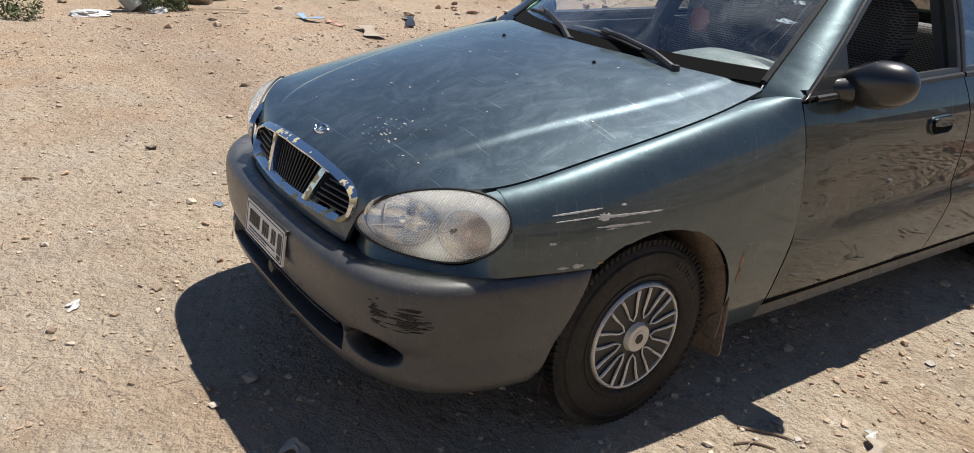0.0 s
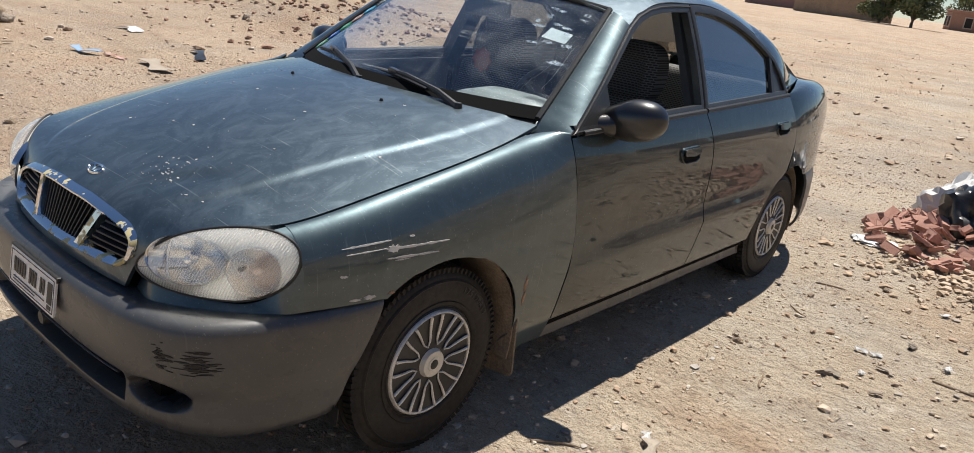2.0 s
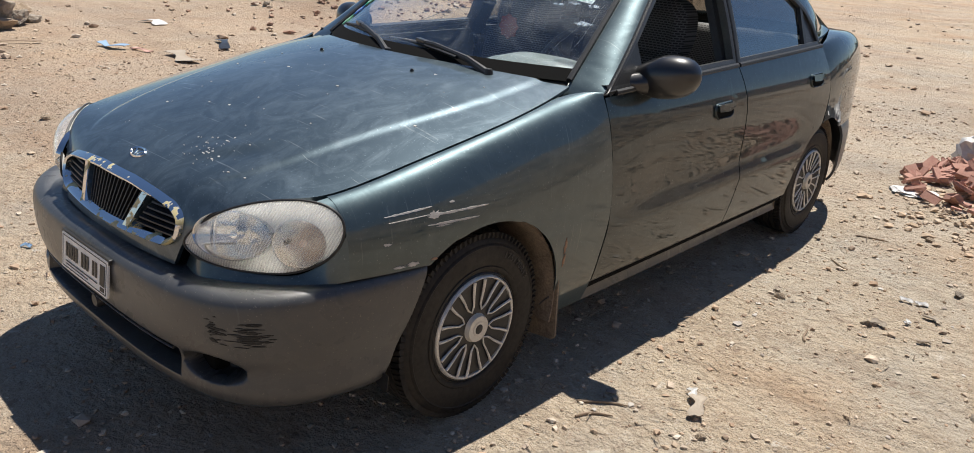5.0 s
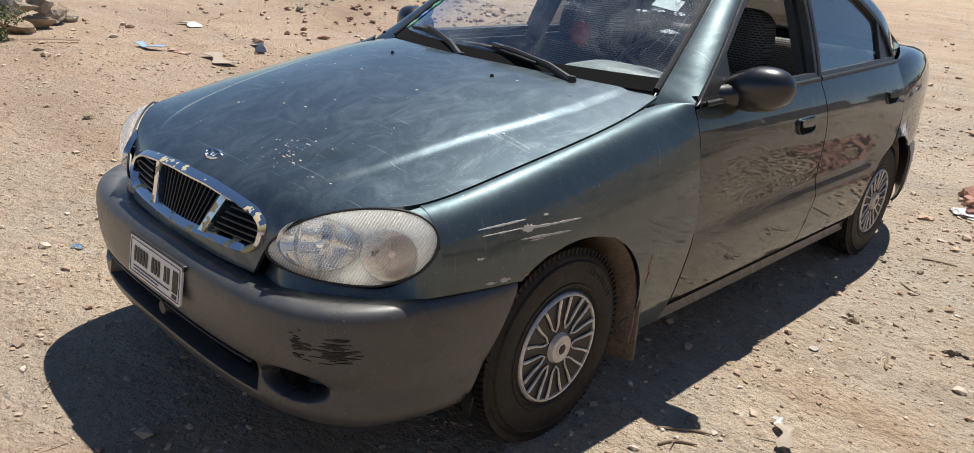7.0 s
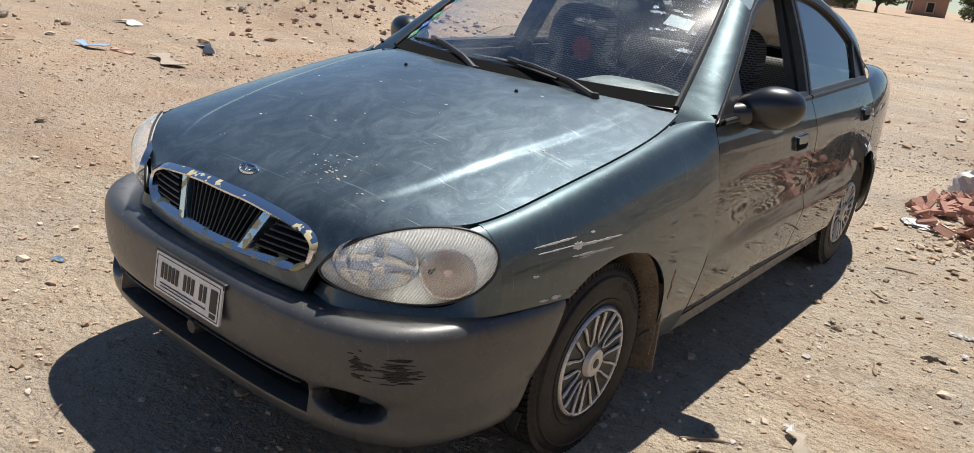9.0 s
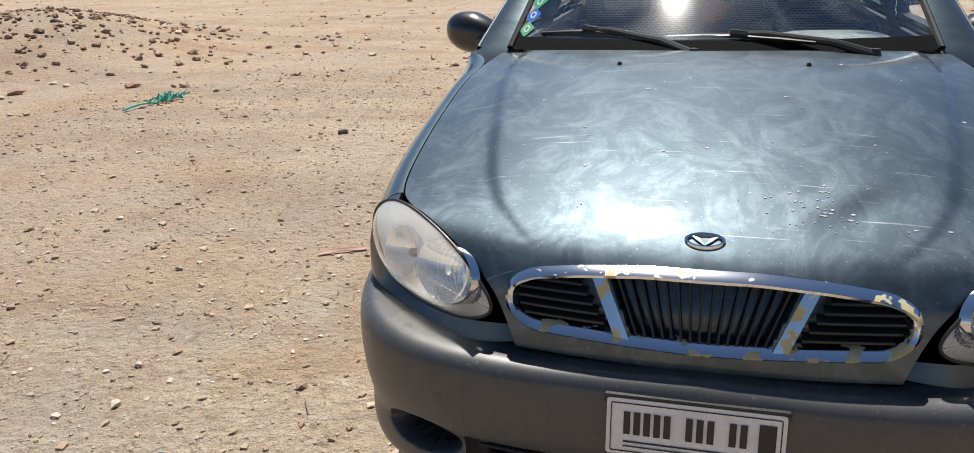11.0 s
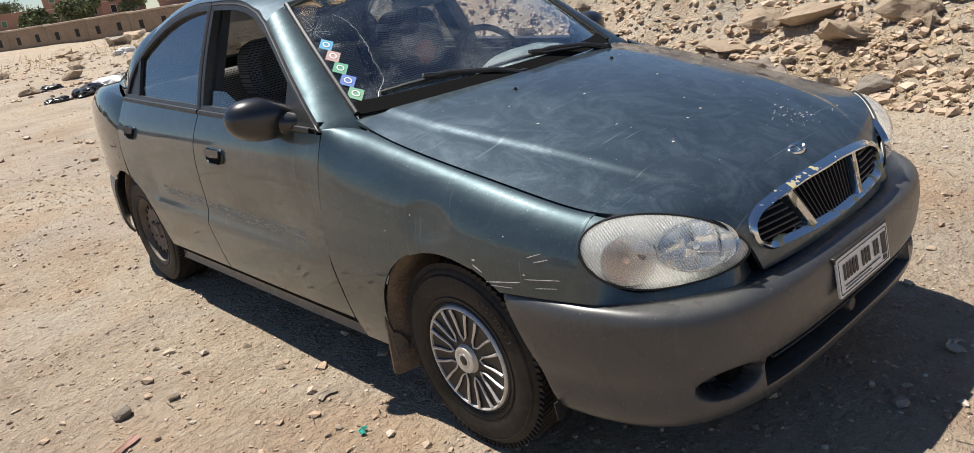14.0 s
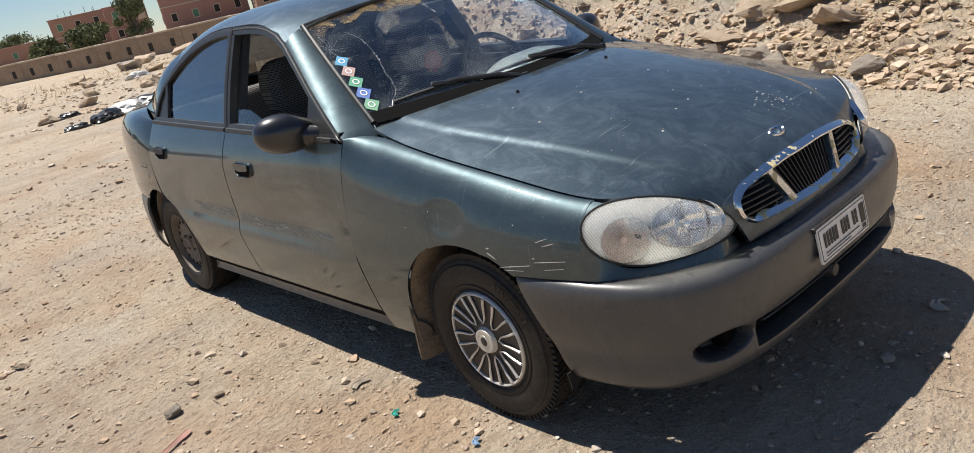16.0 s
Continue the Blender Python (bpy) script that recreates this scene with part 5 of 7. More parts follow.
# old sun strip peeling along the top of the glass
STRIP_FILM = mat("peeling amber film", (0.42, 0.27, 0.10), 0.4)
STRIP_FILM.node_tree.nodes["Principled BSDF"].inputs["Transmission Weight"].default_value = 0.45
ft, fb = nodes(STRIP_FILM)
ft.links.new(ramp(ft, noise_node(ft, coords(ft), 11, 5, 0.65, 0.8), (0.38, 0.0), (0.60, 0.62)), fb.inputs["Alpha"])
def film_at(u, v):
    low = 0.89 + 0.022 * math.sin(9 * u) + 0.02 * math.sin(23 * u + 1)
    return shield_at(u, low + (0.985 - low) * v, -0.0015)
part("sun_strip", patch(film_at, lin(-0.96, 0.05, 60), lin(0, 1, 5), 1, CORE), STRIP_FILM, shield, "peeling amber sun strip")

# dusty scrape along the doors of the car's right
SCRAPE = mat("dusty scrape", (0.20, 0.235, 0.25), 0.5)
ft, fb = nodes(SCRAPE)
ft.links.new(ramp(ft, noise_node(ft, coords(ft, (1, 3, 26)), 2.5, 6, 0.7, 0.6), (0.40, 0.0), (0.66, 0.75)), fb.inputs["Alpha"])


for f, door, u0, u1, v0, v1 in ((door_at(front_line, mid_line), doors_f[1], 0.15, 0.985, 0.395, 0.455), (door_at(mid_line, rear_line), doors_r[1], 0.015, 0.55, 0.415, 0.475)):
    part("scrape", patch(lambda a, b, f=f: (f(a, b)[0] + 0.0015, f(a, b)[1], f(a, b)[2]), lin(u0, u1, 24), [v0 + (v1 - v0) * q for q in (0, 0.25, 0.5, 0.75, 1)], -1, CORE), SCRAPE, door, "dusty grey scrape")

# size lettering on the tyre wall
def lettering(text, y0, a_mid, radius, size, sd, material, parent):
    step = size * 0.62 / radius
    for k, ch in enumerate(text):
        cu = bpy.data.curves.new("letter", "FONT")
        cu.body, cu.size, cu.extrude, cu.align_x, cu.align_y = ch, size, 0.0008, "CENTER", "CENTER"
        tmp = new("letter_source", cu)
        me = bpy.data.meshes.new_from_object(tmp)
        bpy.data.objects.remove(tmp)
        me.materials.append(material)
        a = a_mid - (k - (len(text) - 1) / 2) * step
        ob = new("letter", me)
        ob.parent = parent
        # y to the rear reads from left to right on the car's left
        m = Matrix(((0, 0, sd, 0), (sd, 0, 0, 0), (0, 1, 0, 0), (0, 0, 0, 1)))
        ob.matrix_world = Matrix.Translation((sd * 0.7685, y0 + sd * radius * math.cos(a), HUB_Z + radius * math.sin(a))) @ m @ Matrix.Rotation(a - math.pi / 2, 4, "Z")
LETTER = mat("raised tyre lettering", (0.045, 0.042, 0.04), 0.6)
for ob in [o for o in car.children if o.name.startswith("front_wheel")]:
    sd = 1 if ob.name == "front_wheel" else -1
    lettering("175/70R13", 0.0, radians(46), 0.232, 0.028, sd, LETTER, ob)

# pale smears on the upper corner of the glass
SMEAR = mat("pale dried smear", (0.42, 0.56, 0.68), 0.5)
ft, fb = nodes(SMEAR)
ft.links.new(ramp(ft, noise_node(ft, coords(ft), 60, 5, 0.7, 0.5), (0.42, 0.0), (0.66, 0.50)), fb.inputs["Alpha"])
for k in range(16):
    u0, v0 = wear_rng.uniform(0.62, 0.93), wear_rng.uniform(0.40, 0.90)
    o = blotch((0, 0), wear_rng.uniform(0.012, 0.035), wear_rng.uniform(0.005, 0.010), 14)
    part("smear", plate(o, lambda a, b, d, u0=u0, v0=v0: shield_at(u0 + a / 0.58, v0 + b / 0.42, d - 0.002), 0.0006), SMEAR, shield)

# ---- ground ----
def ridge(x, y):
    """Height of the rubble bank beside the car's left, far enough for a lane between."""
    d = x - (2.9 + 0.10 * y + 0.35 * math.sin(0.5 * y + 1))
    fade = 1 / (1 + math.exp(min(50, (y - 12) / 1.6)))
    return fade * (2.6 / (1 + math.exp(min(50, -(d - 2.2) / 0.8))) - 0.16 if d > -1 else 0.0)


def land(x, y):
    r = math.hypot(x, y - 0.5)
    far = max(0, r - 6)
    z = 0.011 * far if far < 160 else 1.76
    z += max(0.0, ridge(x, y)) * min(1, max(0, (x - 1.9) / 0.6))
    z += 0.07 * math.exp(-((x - 1.45) / 0.55) ** 2 - ((y - 4.5) / 0.8) ** 2)
    z += 0.55 * math.exp(-((x + 9.2) / 1.9) ** 2 - ((y - 7.6) / 2.2) ** 2)
    n = noise.noise(Vector((x * 0.35, y * 0.35, 0)))
    z += n * 0.10 * min(1, max(0, (r - 3.0) / 5))
    z += 0.010 * noise.noise(Vector((x * 2.3, y * 2.3, 3))) + 0.003 * noise.noise(Vector((x * 9, y * 9, 7)))
    bank = min(1, max(0, ridge(x, y)) / 0.5) * (x > 2)
    if bank > 0:
        z += bank * (0.26 * noise.noise(Vector((x * 1.1, y * 1.1, 1))) + 0.20 * noise.noise(Vector((x * 3.1, y * 3.1, 2))) + 0.06 * noise.noise(Vector((x * 8, y * 8, 5))))
    return z - 0.006


def soil():
    m = mat("dry tan soil", (0.335, 0.258, 0.182), 0.95)
    t, b = nodes(m)
    c = coords(t)
    broad, mid, fine, grit = noise_node(t, c, 0.45, 4), noise_node(t, c, 5, 6, 0.65), noise_node(t, c, 60, 5, 0.7), noise_node(t, c, 260, 2)
    a = blend(t, ramp(t, broad, (0.35, 0.0), (0.65, 1.0)), (0.558, 0.435, 0.302), (0.567, 0.463, 0.336))
    a = blend(t, ramp(t, mid, (0.42, 0.0), (0.66, 0.75)), a, (0.419, 0.296, 0.192))
    a = blend(t, ramp(t, fine, (0.35, 0.0), (0.70, 0.8)), a, (0.670, 0.554, 0.418))
    a = blend(t, ramp(t, grit, (0.56, 0.0), (0.64, 0.85)), a, (0.190, 0.135, 0.095))
    a = blend(t, ramp(t, noise_node(t, c, 130, 3), (0.57, 0.0), (0.64, 0.75)), a, (0.707, 0.621, 0.509))
    patchy = noise_node(t, c, 1.3, 5, 0.6, 0.5)
    a = blend(t, ramp(t, patchy, (0.46, 0.0), (0.66, 0.55)), a, (0.502, 0.454, 0.379))
    a = blend(t, ramp(t, noise_node(t, c, 0.8, 4, 0.6, 0.4), (0.50, 0.0), (0.68, 0.7)), a, (0.493, 0.325, 0.197))
    a = blend(t, ramp(t, noise_node(t, c, 13, 5, 0.7, 0.3), (0.50, 0.0), (0.66, 0.55)), a, (0.40, 0.30, 0.21))
    a = blend(t, ramp(t, noise_node(t, c, 0.17, 5, 0.6, 0.5), (0.45, 0.0), (0.62, 0.45)), a, (0.47, 0.385, 0.31))
    # redder earth on the open side, paler by the bank and far off
    sep = t.nodes.new("ShaderNodeSeparateXYZ")
    t.links.new(coords(t), sep.inputs[0])
    wob = noise_node(t, c, 0.55, 4, 0.6, 0.6)
    lane = t.nodes.new("ShaderNodeMath")
    lane.operation, lane.inputs[1].default_value = "MULTIPLY_ADD", -0.09
    t.links.new(sep.outputs["X"], lane.inputs[0])
    t.links.new(wob, lane.inputs[2])
    a = blend(t, ramp(t, lane.outputs[0], (0.48, 0.06), (0.95, 0.55)), a, blend(t, 1.0, a, (0.94, 0.79, 0.68), "MULTIPLY"))
    tracks = noise_node(t, coords(t, (1.0, 0.16, 1.0)), 2.2, 5, 0.65, 0.5)
    a = blend(t, ramp(t, tracks, (0.50, 0.0), (0.68, 0.55)), a, blend(t, 1.0, a, (0.82, 0.79, 0.76), "MULTIPLY"))
    drift = noise_node(t, coords(t, (0.25, 1.3, 1.0)), 0.8, 6, 0.65, 0.8)
    a = blend(t, ramp(t, drift, (0.46, 0.0), (0.60, 0.75)), a, blend(t, 1.0, a, (0.80, 0.79, 0.79), "MULTIPLY"))
    # dark clods and pale flakes too small to tell apart
    a = blend(t, ramp(t, noise_node(t, c, 15, 4, 0.7), (0.60, 0.0), (0.66, 0.65)), a, (0.26, 0.18, 0.125))
    a = blend(t, ramp(t, noise_node(t, c, 11, 5, 0.75, 0.4), (0.63, 0.0), (0.68, 0.65)), a, (0.74, 0.66, 0.56))
    a = blend(t, 1.0, a, (0.965, 0.985, 1.0), "MULTIPLY")
    t.links.new(a, b.inputs["Base Color"])
    lump = noise_node(t, c, 22, 4, 0.6)
    h = blend(t, 0.5, blend(t, 0.5, fine, mid), lump)
    bump(t, b, h, 1.0, 0.095)
    return m


SOIL = soil()
bm = bmesh.new()
rad = [0.0]
while rad[-1] < 900:
    rad.append(rad[-1] + max(0.055, 0.030 * rad[-1]))
SEG = 260
rings = [[bm.verts.new((0, 0.5, land(0, 0.5)))]]
for r in rad[1:]:
    rings.append([])
    for k in range(SEG):
        a = 2 * math.pi * k / SEG
        x, y = r * math.cos(a), 0.5 + r * math.sin(a)
        rings[-1].append(bm.verts.new((x, y, land(x, y))))
for k in range(SEG):
    bm.faces.new((rings[0][0], rings[1][k], rings[1][(k + 1) % SEG]))
for a, b in zip(rings[1:], rings[2:]):
    for k in range(SEG):
        bm.faces.new((a[k], b[k], b[(k + 1) % SEG], a[(k + 1) % SEG]))
bm.normal_update()
ground = tagged(link("ground", bm, SOIL), "dry tan dirt ground with grit and rubble", "ground", kind="structure")

# ---- stones, rubble and litter ----
ROCK = grained("pale limestone", (0.62, 0.49, 0.36), (0.42, 0.31, 0.21), 7, 0.95, 0, 0.8, 0.04)
ROCK_GREY = grained("grey stone", (0.36, 0.31, 0.265), (0.54, 0.45, 0.35), 7, 0.95, 0, 0.8, 0.04)
CLAY = grained("red clay brick", (0.36, 0.175, 0.13), (0.50, 0.30, 0.235), 14, 0.95, 0, 0.4, 0.006)
rng = random.Random(11)


def stone_bm(seed, flat=0.6):
    """An angular broken stone about 1 m across, with chipped and pitted faces."""
    r = random.Random(seed)
    bm = bmesh.new()
    for _ in range(15):
        d = Vector((r.gauss(0, 1), r.gauss(0, 1), r.gauss(0, 1))).normalized()
        p = d * r.uniform(0.34, 0.48) / sum(abs(c) ** 8 for c in d) ** 0.125
        bm.verts.new((p.x * r.uniform(0.9, 1.15), p.y * 0.85, p.z * flat))
    hull = bmesh.ops.convex_hull(bm, input=bm.verts[:])
    bmesh.ops.delete(bm, geom=[g for g in hull["geom_interior"] if isinstance(g, bmesh.types.BMVert)], context="VERTS")
    bmesh.ops.triangulate(bm, faces=bm.faces[:])
    bmesh.ops.subdivide_edges(bm, edges=bm.edges[:], cuts=4, use_grid_fill=True)
    off = Vector((seed * 3.7, seed * 1.3, 0))
    for v in bm.verts:
        n = v.co.normalized()
        v.co += n * (0.075 * noise.noise(v.co * 3.2 + off) + 0.045 * noise.noise(v.co * 8 + off) + 0.02 * noise.noise(v.co * 19 + off))
    bmesh.ops.recalc_face_normals(bm, faces=bm.faces[:])
    return bm


def mesh_of(name, bm, material):
    me = bpy.data.meshes.new(name)
    bm.to_mesh(me)
    bm.free()
    me.materials.append(material)
    return me


STONES = [mesh_of("stone", stone_bm(k, 0.45 + 0.05 * (k % 5)), ROCK if k % 3 else ROCK_GREY) for k in range(10)]


def stone(x, y, size, kind, label, group, name="stone", sink=0.25, spin=None):
    ob = new(name, STONES[kind % 10])
    s = size * Vector((1, rng.uniform(0.7, 1.1), rng.uniform(0.7, 1.1)))
    h = 0.26 * s.z
    ob.matrix_world = Matrix.LocRotScale((x, y, land(x, y) + h * (1 - 2 * sink)), Euler((rng.uniform(-0.3, 0.3), rng.uniform(-0.3, 0.3), rng.uniform(0, 6.3))), s)
    return tagged(ob, label, "stone", group)


# stones that lie round the car
for x, y, s in ((1.32, 0.42, 0.04), (1.42, 1.66, 0.07), (1.05, 1.63, 0.06), (-1.42, 1.25, 0.085), (-0.885, 1.04, 0.05), (-1.25, 1.19, 0.05), (-0.88, 1.34, 0.04), (-3.6, 0.36, 0.12), (1.6, 2.3, 0.07), (1.9, 1.2, 0.06), (-1.7, 2.6, 0.09), (-2.6, 3.3, 0.10), (-0.5, -1.5, 0.05), (-1.9, 0.2, 0.06), (0.3, -1.2, 0.05), (2.2, 2.8, 0.10), (1.3, 3.0, 0.06), (-2.3, -0.6, 0.07), (-3.0, -1.3, 0.08)):
    stone(x, y, s, rng.randrange(10), "small pale stone lying on the dirt", "stones on the dirt")

# rubble on the bank: larger blocks first
for k in range(300):
    y = rng.uniform(-4.5, 11.0)
    x = 3.0 + 0.10 * y + 0.35 * math.sin(0.5 * y + 1) + rng.uniform(0.0, 1.0) ** 1.3 * 4.2
    stone(x, y, rng.choice((0.07, 0.09, 0.11, 0.13, 0.16, 0.20, 0.24)) * rng.uniform(0.8, 1.2), rng.randrange(10), "pale broken stone on the rubble bank", "stones of the rubble bank", "bank_stone", 0.22)
for x, y, s in ((4.65, 2.1, 0.5), (4.6, 1.62, 0.6), (4.35, 1.25, 0.40), (4.55, 0.85, 0.55), (4.8, 0.5, 0.55), (3.9, 1.68, 0.42), (3.75, 1.45, 0.40), (3.65, 1.05, 0.22), (3.6, 0.7, 0.30), (4.1, 2.3, 0.4), (6.2, 2.3, 0.6), (5.6, 1.6, 0.5), (6.6, 1.0, 0.6), (5.4, 3.4, 0.5), (4.4, 2.3, 0.55), (4.3, 1.2, 0.6), (6.5, -0.3, 1.0)):
    stone(x, y, s, rng.randrange(10), "large weathered block on the rubble bank", "stones of the rubble bank", "bank_stone", 0.2)
# boulders on the rise before the far wall
for x, y, s in ((8.6, 32.0, 1.3), (6.2, 30.5, 1.0), (9.8, 33.5, 1.2), (11.5, 33.0, 1.4), (5.6, 27.0, 0.7), (4.2, 22.0, 0.6), (3.4, 19.5, 0.6), (5.2, 20.0, 0.8), (6.0, 18.5, 0.5), (2.0, 17.5, 0.5), (1.2, 21.0, 0.5), (7.5, 26.0, 0.8), (3.0, 25.0, 0.5), (10.5, 29.0, 0.9), (0.6, 30.0, 0.9), (12.5, 26.0, 0.9)):
    stone(x, y, s, rng.randrange(10), "tan boulder on the rise before the wall", "boulders before the wall", "boulder", 0.25)
# red-brown heap and stones on the far side of the lane
for k in range(26):
    a, r = rng.uniform(0, 6.3), rng.random() ** 0.6 * 2.4
    x, y = -8.9 + 1.3 * r * math.cos(a), 7.4 + r * math.sin(a) * 1.2
    stone(x, y, rng.uniform(0.07, 0.20), rng.randrange(10), "broken stone in a reddish heap", "stones of the reddish heap", "heap_stone", 0.25)
for x, y, s, lift in ((-7.75, 1.15, 0.46, 0), (-8.05, 1.42, 0.50, 0), (-8.35, 1.72, 0.46, 0), (-8.6, 2.0, 0.36, 0), (-7.95, 1.25, 0.42, 0.17), (-8.2, 1.55, 0.46, 0.18), (-8.45, 1.8, 0.36, 0.14), (-7.6, 0.85, 0.42, 0), (-7.75, 0.9, 0.40, 0.16), (-7.5, 0.5, 0.42, 0)):
    ob = stone(x, y, s, rng.randrange(10), "tan rock of a low rubble plinth", "stones of the low plinth", "plinth_stone", 0.2)
    ob.location.z += lift


def scatter(name, n, where, sizes, material, seed, label, squash=0.6):
    """Many small angular stones in one mesh."""
    r = random.Random(seed)
    base = [(math.cos(a) * math.cos(b), math.sin(a) * math.cos(b), math.sin(b)) for a, b in [(k * 2.4, -0.9 + 1.8 * k / 7) for k in range(8)]]
    hull_bm = bmesh.new()
    for p in base:
        hull_bm.verts.new(p)
    bmesh.ops.convex_hull(hull_bm, input=hull_bm.verts[:])
    hull_bm.verts.index_update()
    bv = np.array([v.co[:] for v in hull_bm.verts])
    bf = [[v.index for v in fc.verts] for fc in hull_bm.faces]
    hull_bm.free()
    verts, faces = [], []
    for _ in range(n):
        x, y = where(r)
        s = r.choice(sizes) * r.uniform(0.6, 1.3)
        a = r.uniform(0, 6.3)
        ca, sa = math.cos(a), math.sin(a)
        sh = np.array([r.uniform(0.7, 1.4), r.uniform(0.6, 1.1), squash * r.uniform(0.6, 1.2)]) * s / 2
        p = bv * (sh * np.array([1, 1, 1])) * np.array([[r.uniform(0.75, 1.2) for _ in range(3)] for _ in range(len(bv))])
        q = np.stack([p[:, 0] * ca - p[:, 1] * sa + x, p[:, 0] * sa + p[:, 1] * ca + y, p[:, 2] + land(x, y) + 0.15 * s], 1)
        o = len(verts)
        verts += q.tolist()
        faces += [[o + i for i in fc] for fc in bf]
    me = bpy.data.meshes.new(name)
    me.from_pydata(verts, [], faces)
    me.materials.append(material)
    return tagged(new(name, me), label, "gravel", kind="stuff")


def island(name, *colors):
    """A matt stone whose colour differs from piece to piece."""
    m = mat(name, colors[0], 0.95)
    t, b = nodes(m)
    g = t.nodes.new("ShaderNodeNewGeometry")
    r = ramp(t, g.outputs["Random Per Island"], *[((k + 0.5) / len(colors), c) for k, c in enumerate(colors)])
    n = noise_node(t, coords(t), 40, 4)
    t.links.new(blend(t, ramp(t, n, (0.35, 0.0), (0.7, 0.5)), r, (0.27, 0.2, 0.14)), b.inputs["Base Color"])
    return m


PEBBLE = island("mixed pebbles", (0.44, 0.33, 0.23), (0.60, 0.48, 0.36), (0.36, 0.24, 0.16), (0.56, 0.41, 0.29), (0.70, 0.62, 0.52), (0.30, 0.22, 0.16))
BANKGRIT = island("bank rubble", (0.60, 0.46, 0.33), (0.52, 0.38, 0.26), (0.68, 0.55, 0.42), (0.46, 0.35, 0.25))


def polar(eye, azimuth, d):
    a = radians(azimuth)
    return eye[0] + d * math.sin(a), eye[1] + d * math.cos(a)


def near(r):
    a, d = r.uniform(0, 6.2832), 0.4 + 6.5 * r.random() ** 0.7
    return d * math.cos(a), 0.5 + d * math.sin(a)


def wide(r):
    a, d = r.uniform(0, 6.2832), 5 + 25 * r.random() ** 1.3
    return d * math.cos(a), 0.5 + d * math.sin(a)


def on_bank(r):
    y = r.uniform(-5, 11)
    return 2.9 + 0.10 * y + 0.35 * math.sin(0.5 * y + 1) + r.random() ** 1.2 * 4.5, y


scatter("pebbles", 42000, near, (0.006, 0.008, 0.010, 0.014, 0.02), PEBBLE, 1, "small pebbles and grit strewn over the dirt")
scatter("pebbles", 3600, near, (0.015, 0.02, 0.03, 0.04), PEBBLE, 2, "scattered thumb-sized stones on the dirt")
scatter("pebbles", 14000, wide, (0.015, 0.02, 0.03, 0.04), PEBBLE, 3, "scattered stones over the open lot")
scatter("pebbles", 1500, lambda r: polar((0.0, 1.0), r.uniform(-100, 60), 6 + 26 * r.random() ** 1.2), (0.03, 0.05, 0.07, 0.11), PEBBLE, 12, "scattered fist-sized stones over the open lot")
scatter("litter", 260, lambda r: (r.uniform(0.95, 3.0), r.uniform(-0.5, 7.0)), (0.015, 0.025, 0.04), island("pale flakes", (0.62, 0.58, 0.52), (0.5, 0.47, 0.44), (0.42, 0.36, 0.30), (0.30, 0.26, 0.23)), 6, "flat pale chips strewn over the dirt", 0.15)
scatter("rubble", 26000, on_bank, (0.015, 0.022, 0.03, 0.045, 0.065, 0.10), BANKGRIT, 4, "loose rubble and soil clods on the bank")
scatter("rubble", 1600, lambda r: (r.uniform(2.5, 12), r.uniform(12, 33)), (0.03, 0.05, 0.08, 0.13), BANKGRIT, 8, "loose stones over the rise before the wall")
scatter("rubble", 1300, lambda r: (1.60 + r.gauss(0, 0.34), 3.75 + r.gauss(0, 0.38)), (0.008, 0.014, 0.02, 0.03, 0.06), BANKGRIT, 9, "tan clods and broken stones beside the bricks")
scatter("rubble", 500, lambda r: (-8.9 + r.gauss(0, 1.4), 7.4 + r.gauss(0, 1.4)), (0.05, 0.08, 0.12), island("reddish rubble", (0.34, 0.19, 0.13), (0.42, 0.27, 0.2), (0.30, 0.2, 0.15)), 5, "reddish rubble heap beyond the lane")

# brick heap behind the car
heap = thing("brick_heap", "heap of broken red bricks with dust on dirt", "bricks", at=(1.15, 4.4, land(1.15, 4.4)))
BRICKS = []
for k in range(6):
    bm = box((0.21 - 0.03 * (k % 3), 0.10, 0.030 + 0.02 * (k % 2)), None, 0.004, 1)
    r2 = random.Random(k)
    for v in bm.verts:
        v.co += Vector((r2.uniform(-1, 1), r2.uniform(-1, 1), r2.uniform(-1, 1))) * 0.008
    BRICKS.append(mesh_of("brick", bm, CLAY))
for k in range(130):
    a, d = rng.uniform(0, 6.3), rng.random() ** 0.6
    x, y = 1.31 + 0.50 * d * math.cos(a) - 0.06 * d * math.sin(a), 4.30 + 0.72 * d * math.sin(a)
    ob = new("brick", BRICKS[k % 6])
    ob.parent = heap
    s = rng.uniform(0.30, 0.85)
    z = land(x, y) + 0.03 + 0.10 * (1 - d) ** 1.1 * rng.random() + 0.005
    ob.matrix_world = Matrix.LocRotScale(Vector((x, y, z)), Euler((rng.uniform(-0.9, 0.9), rng.uniform(-0.7, 0.7), rng.uniform(0, 6.3))), Vector((s * rng.uniform(0.6, 1.3), s * rng.uniform(0.7, 1), s)))
    ob.matrix_parent_inverse = Matrix.Translation(heap.location).inverted()


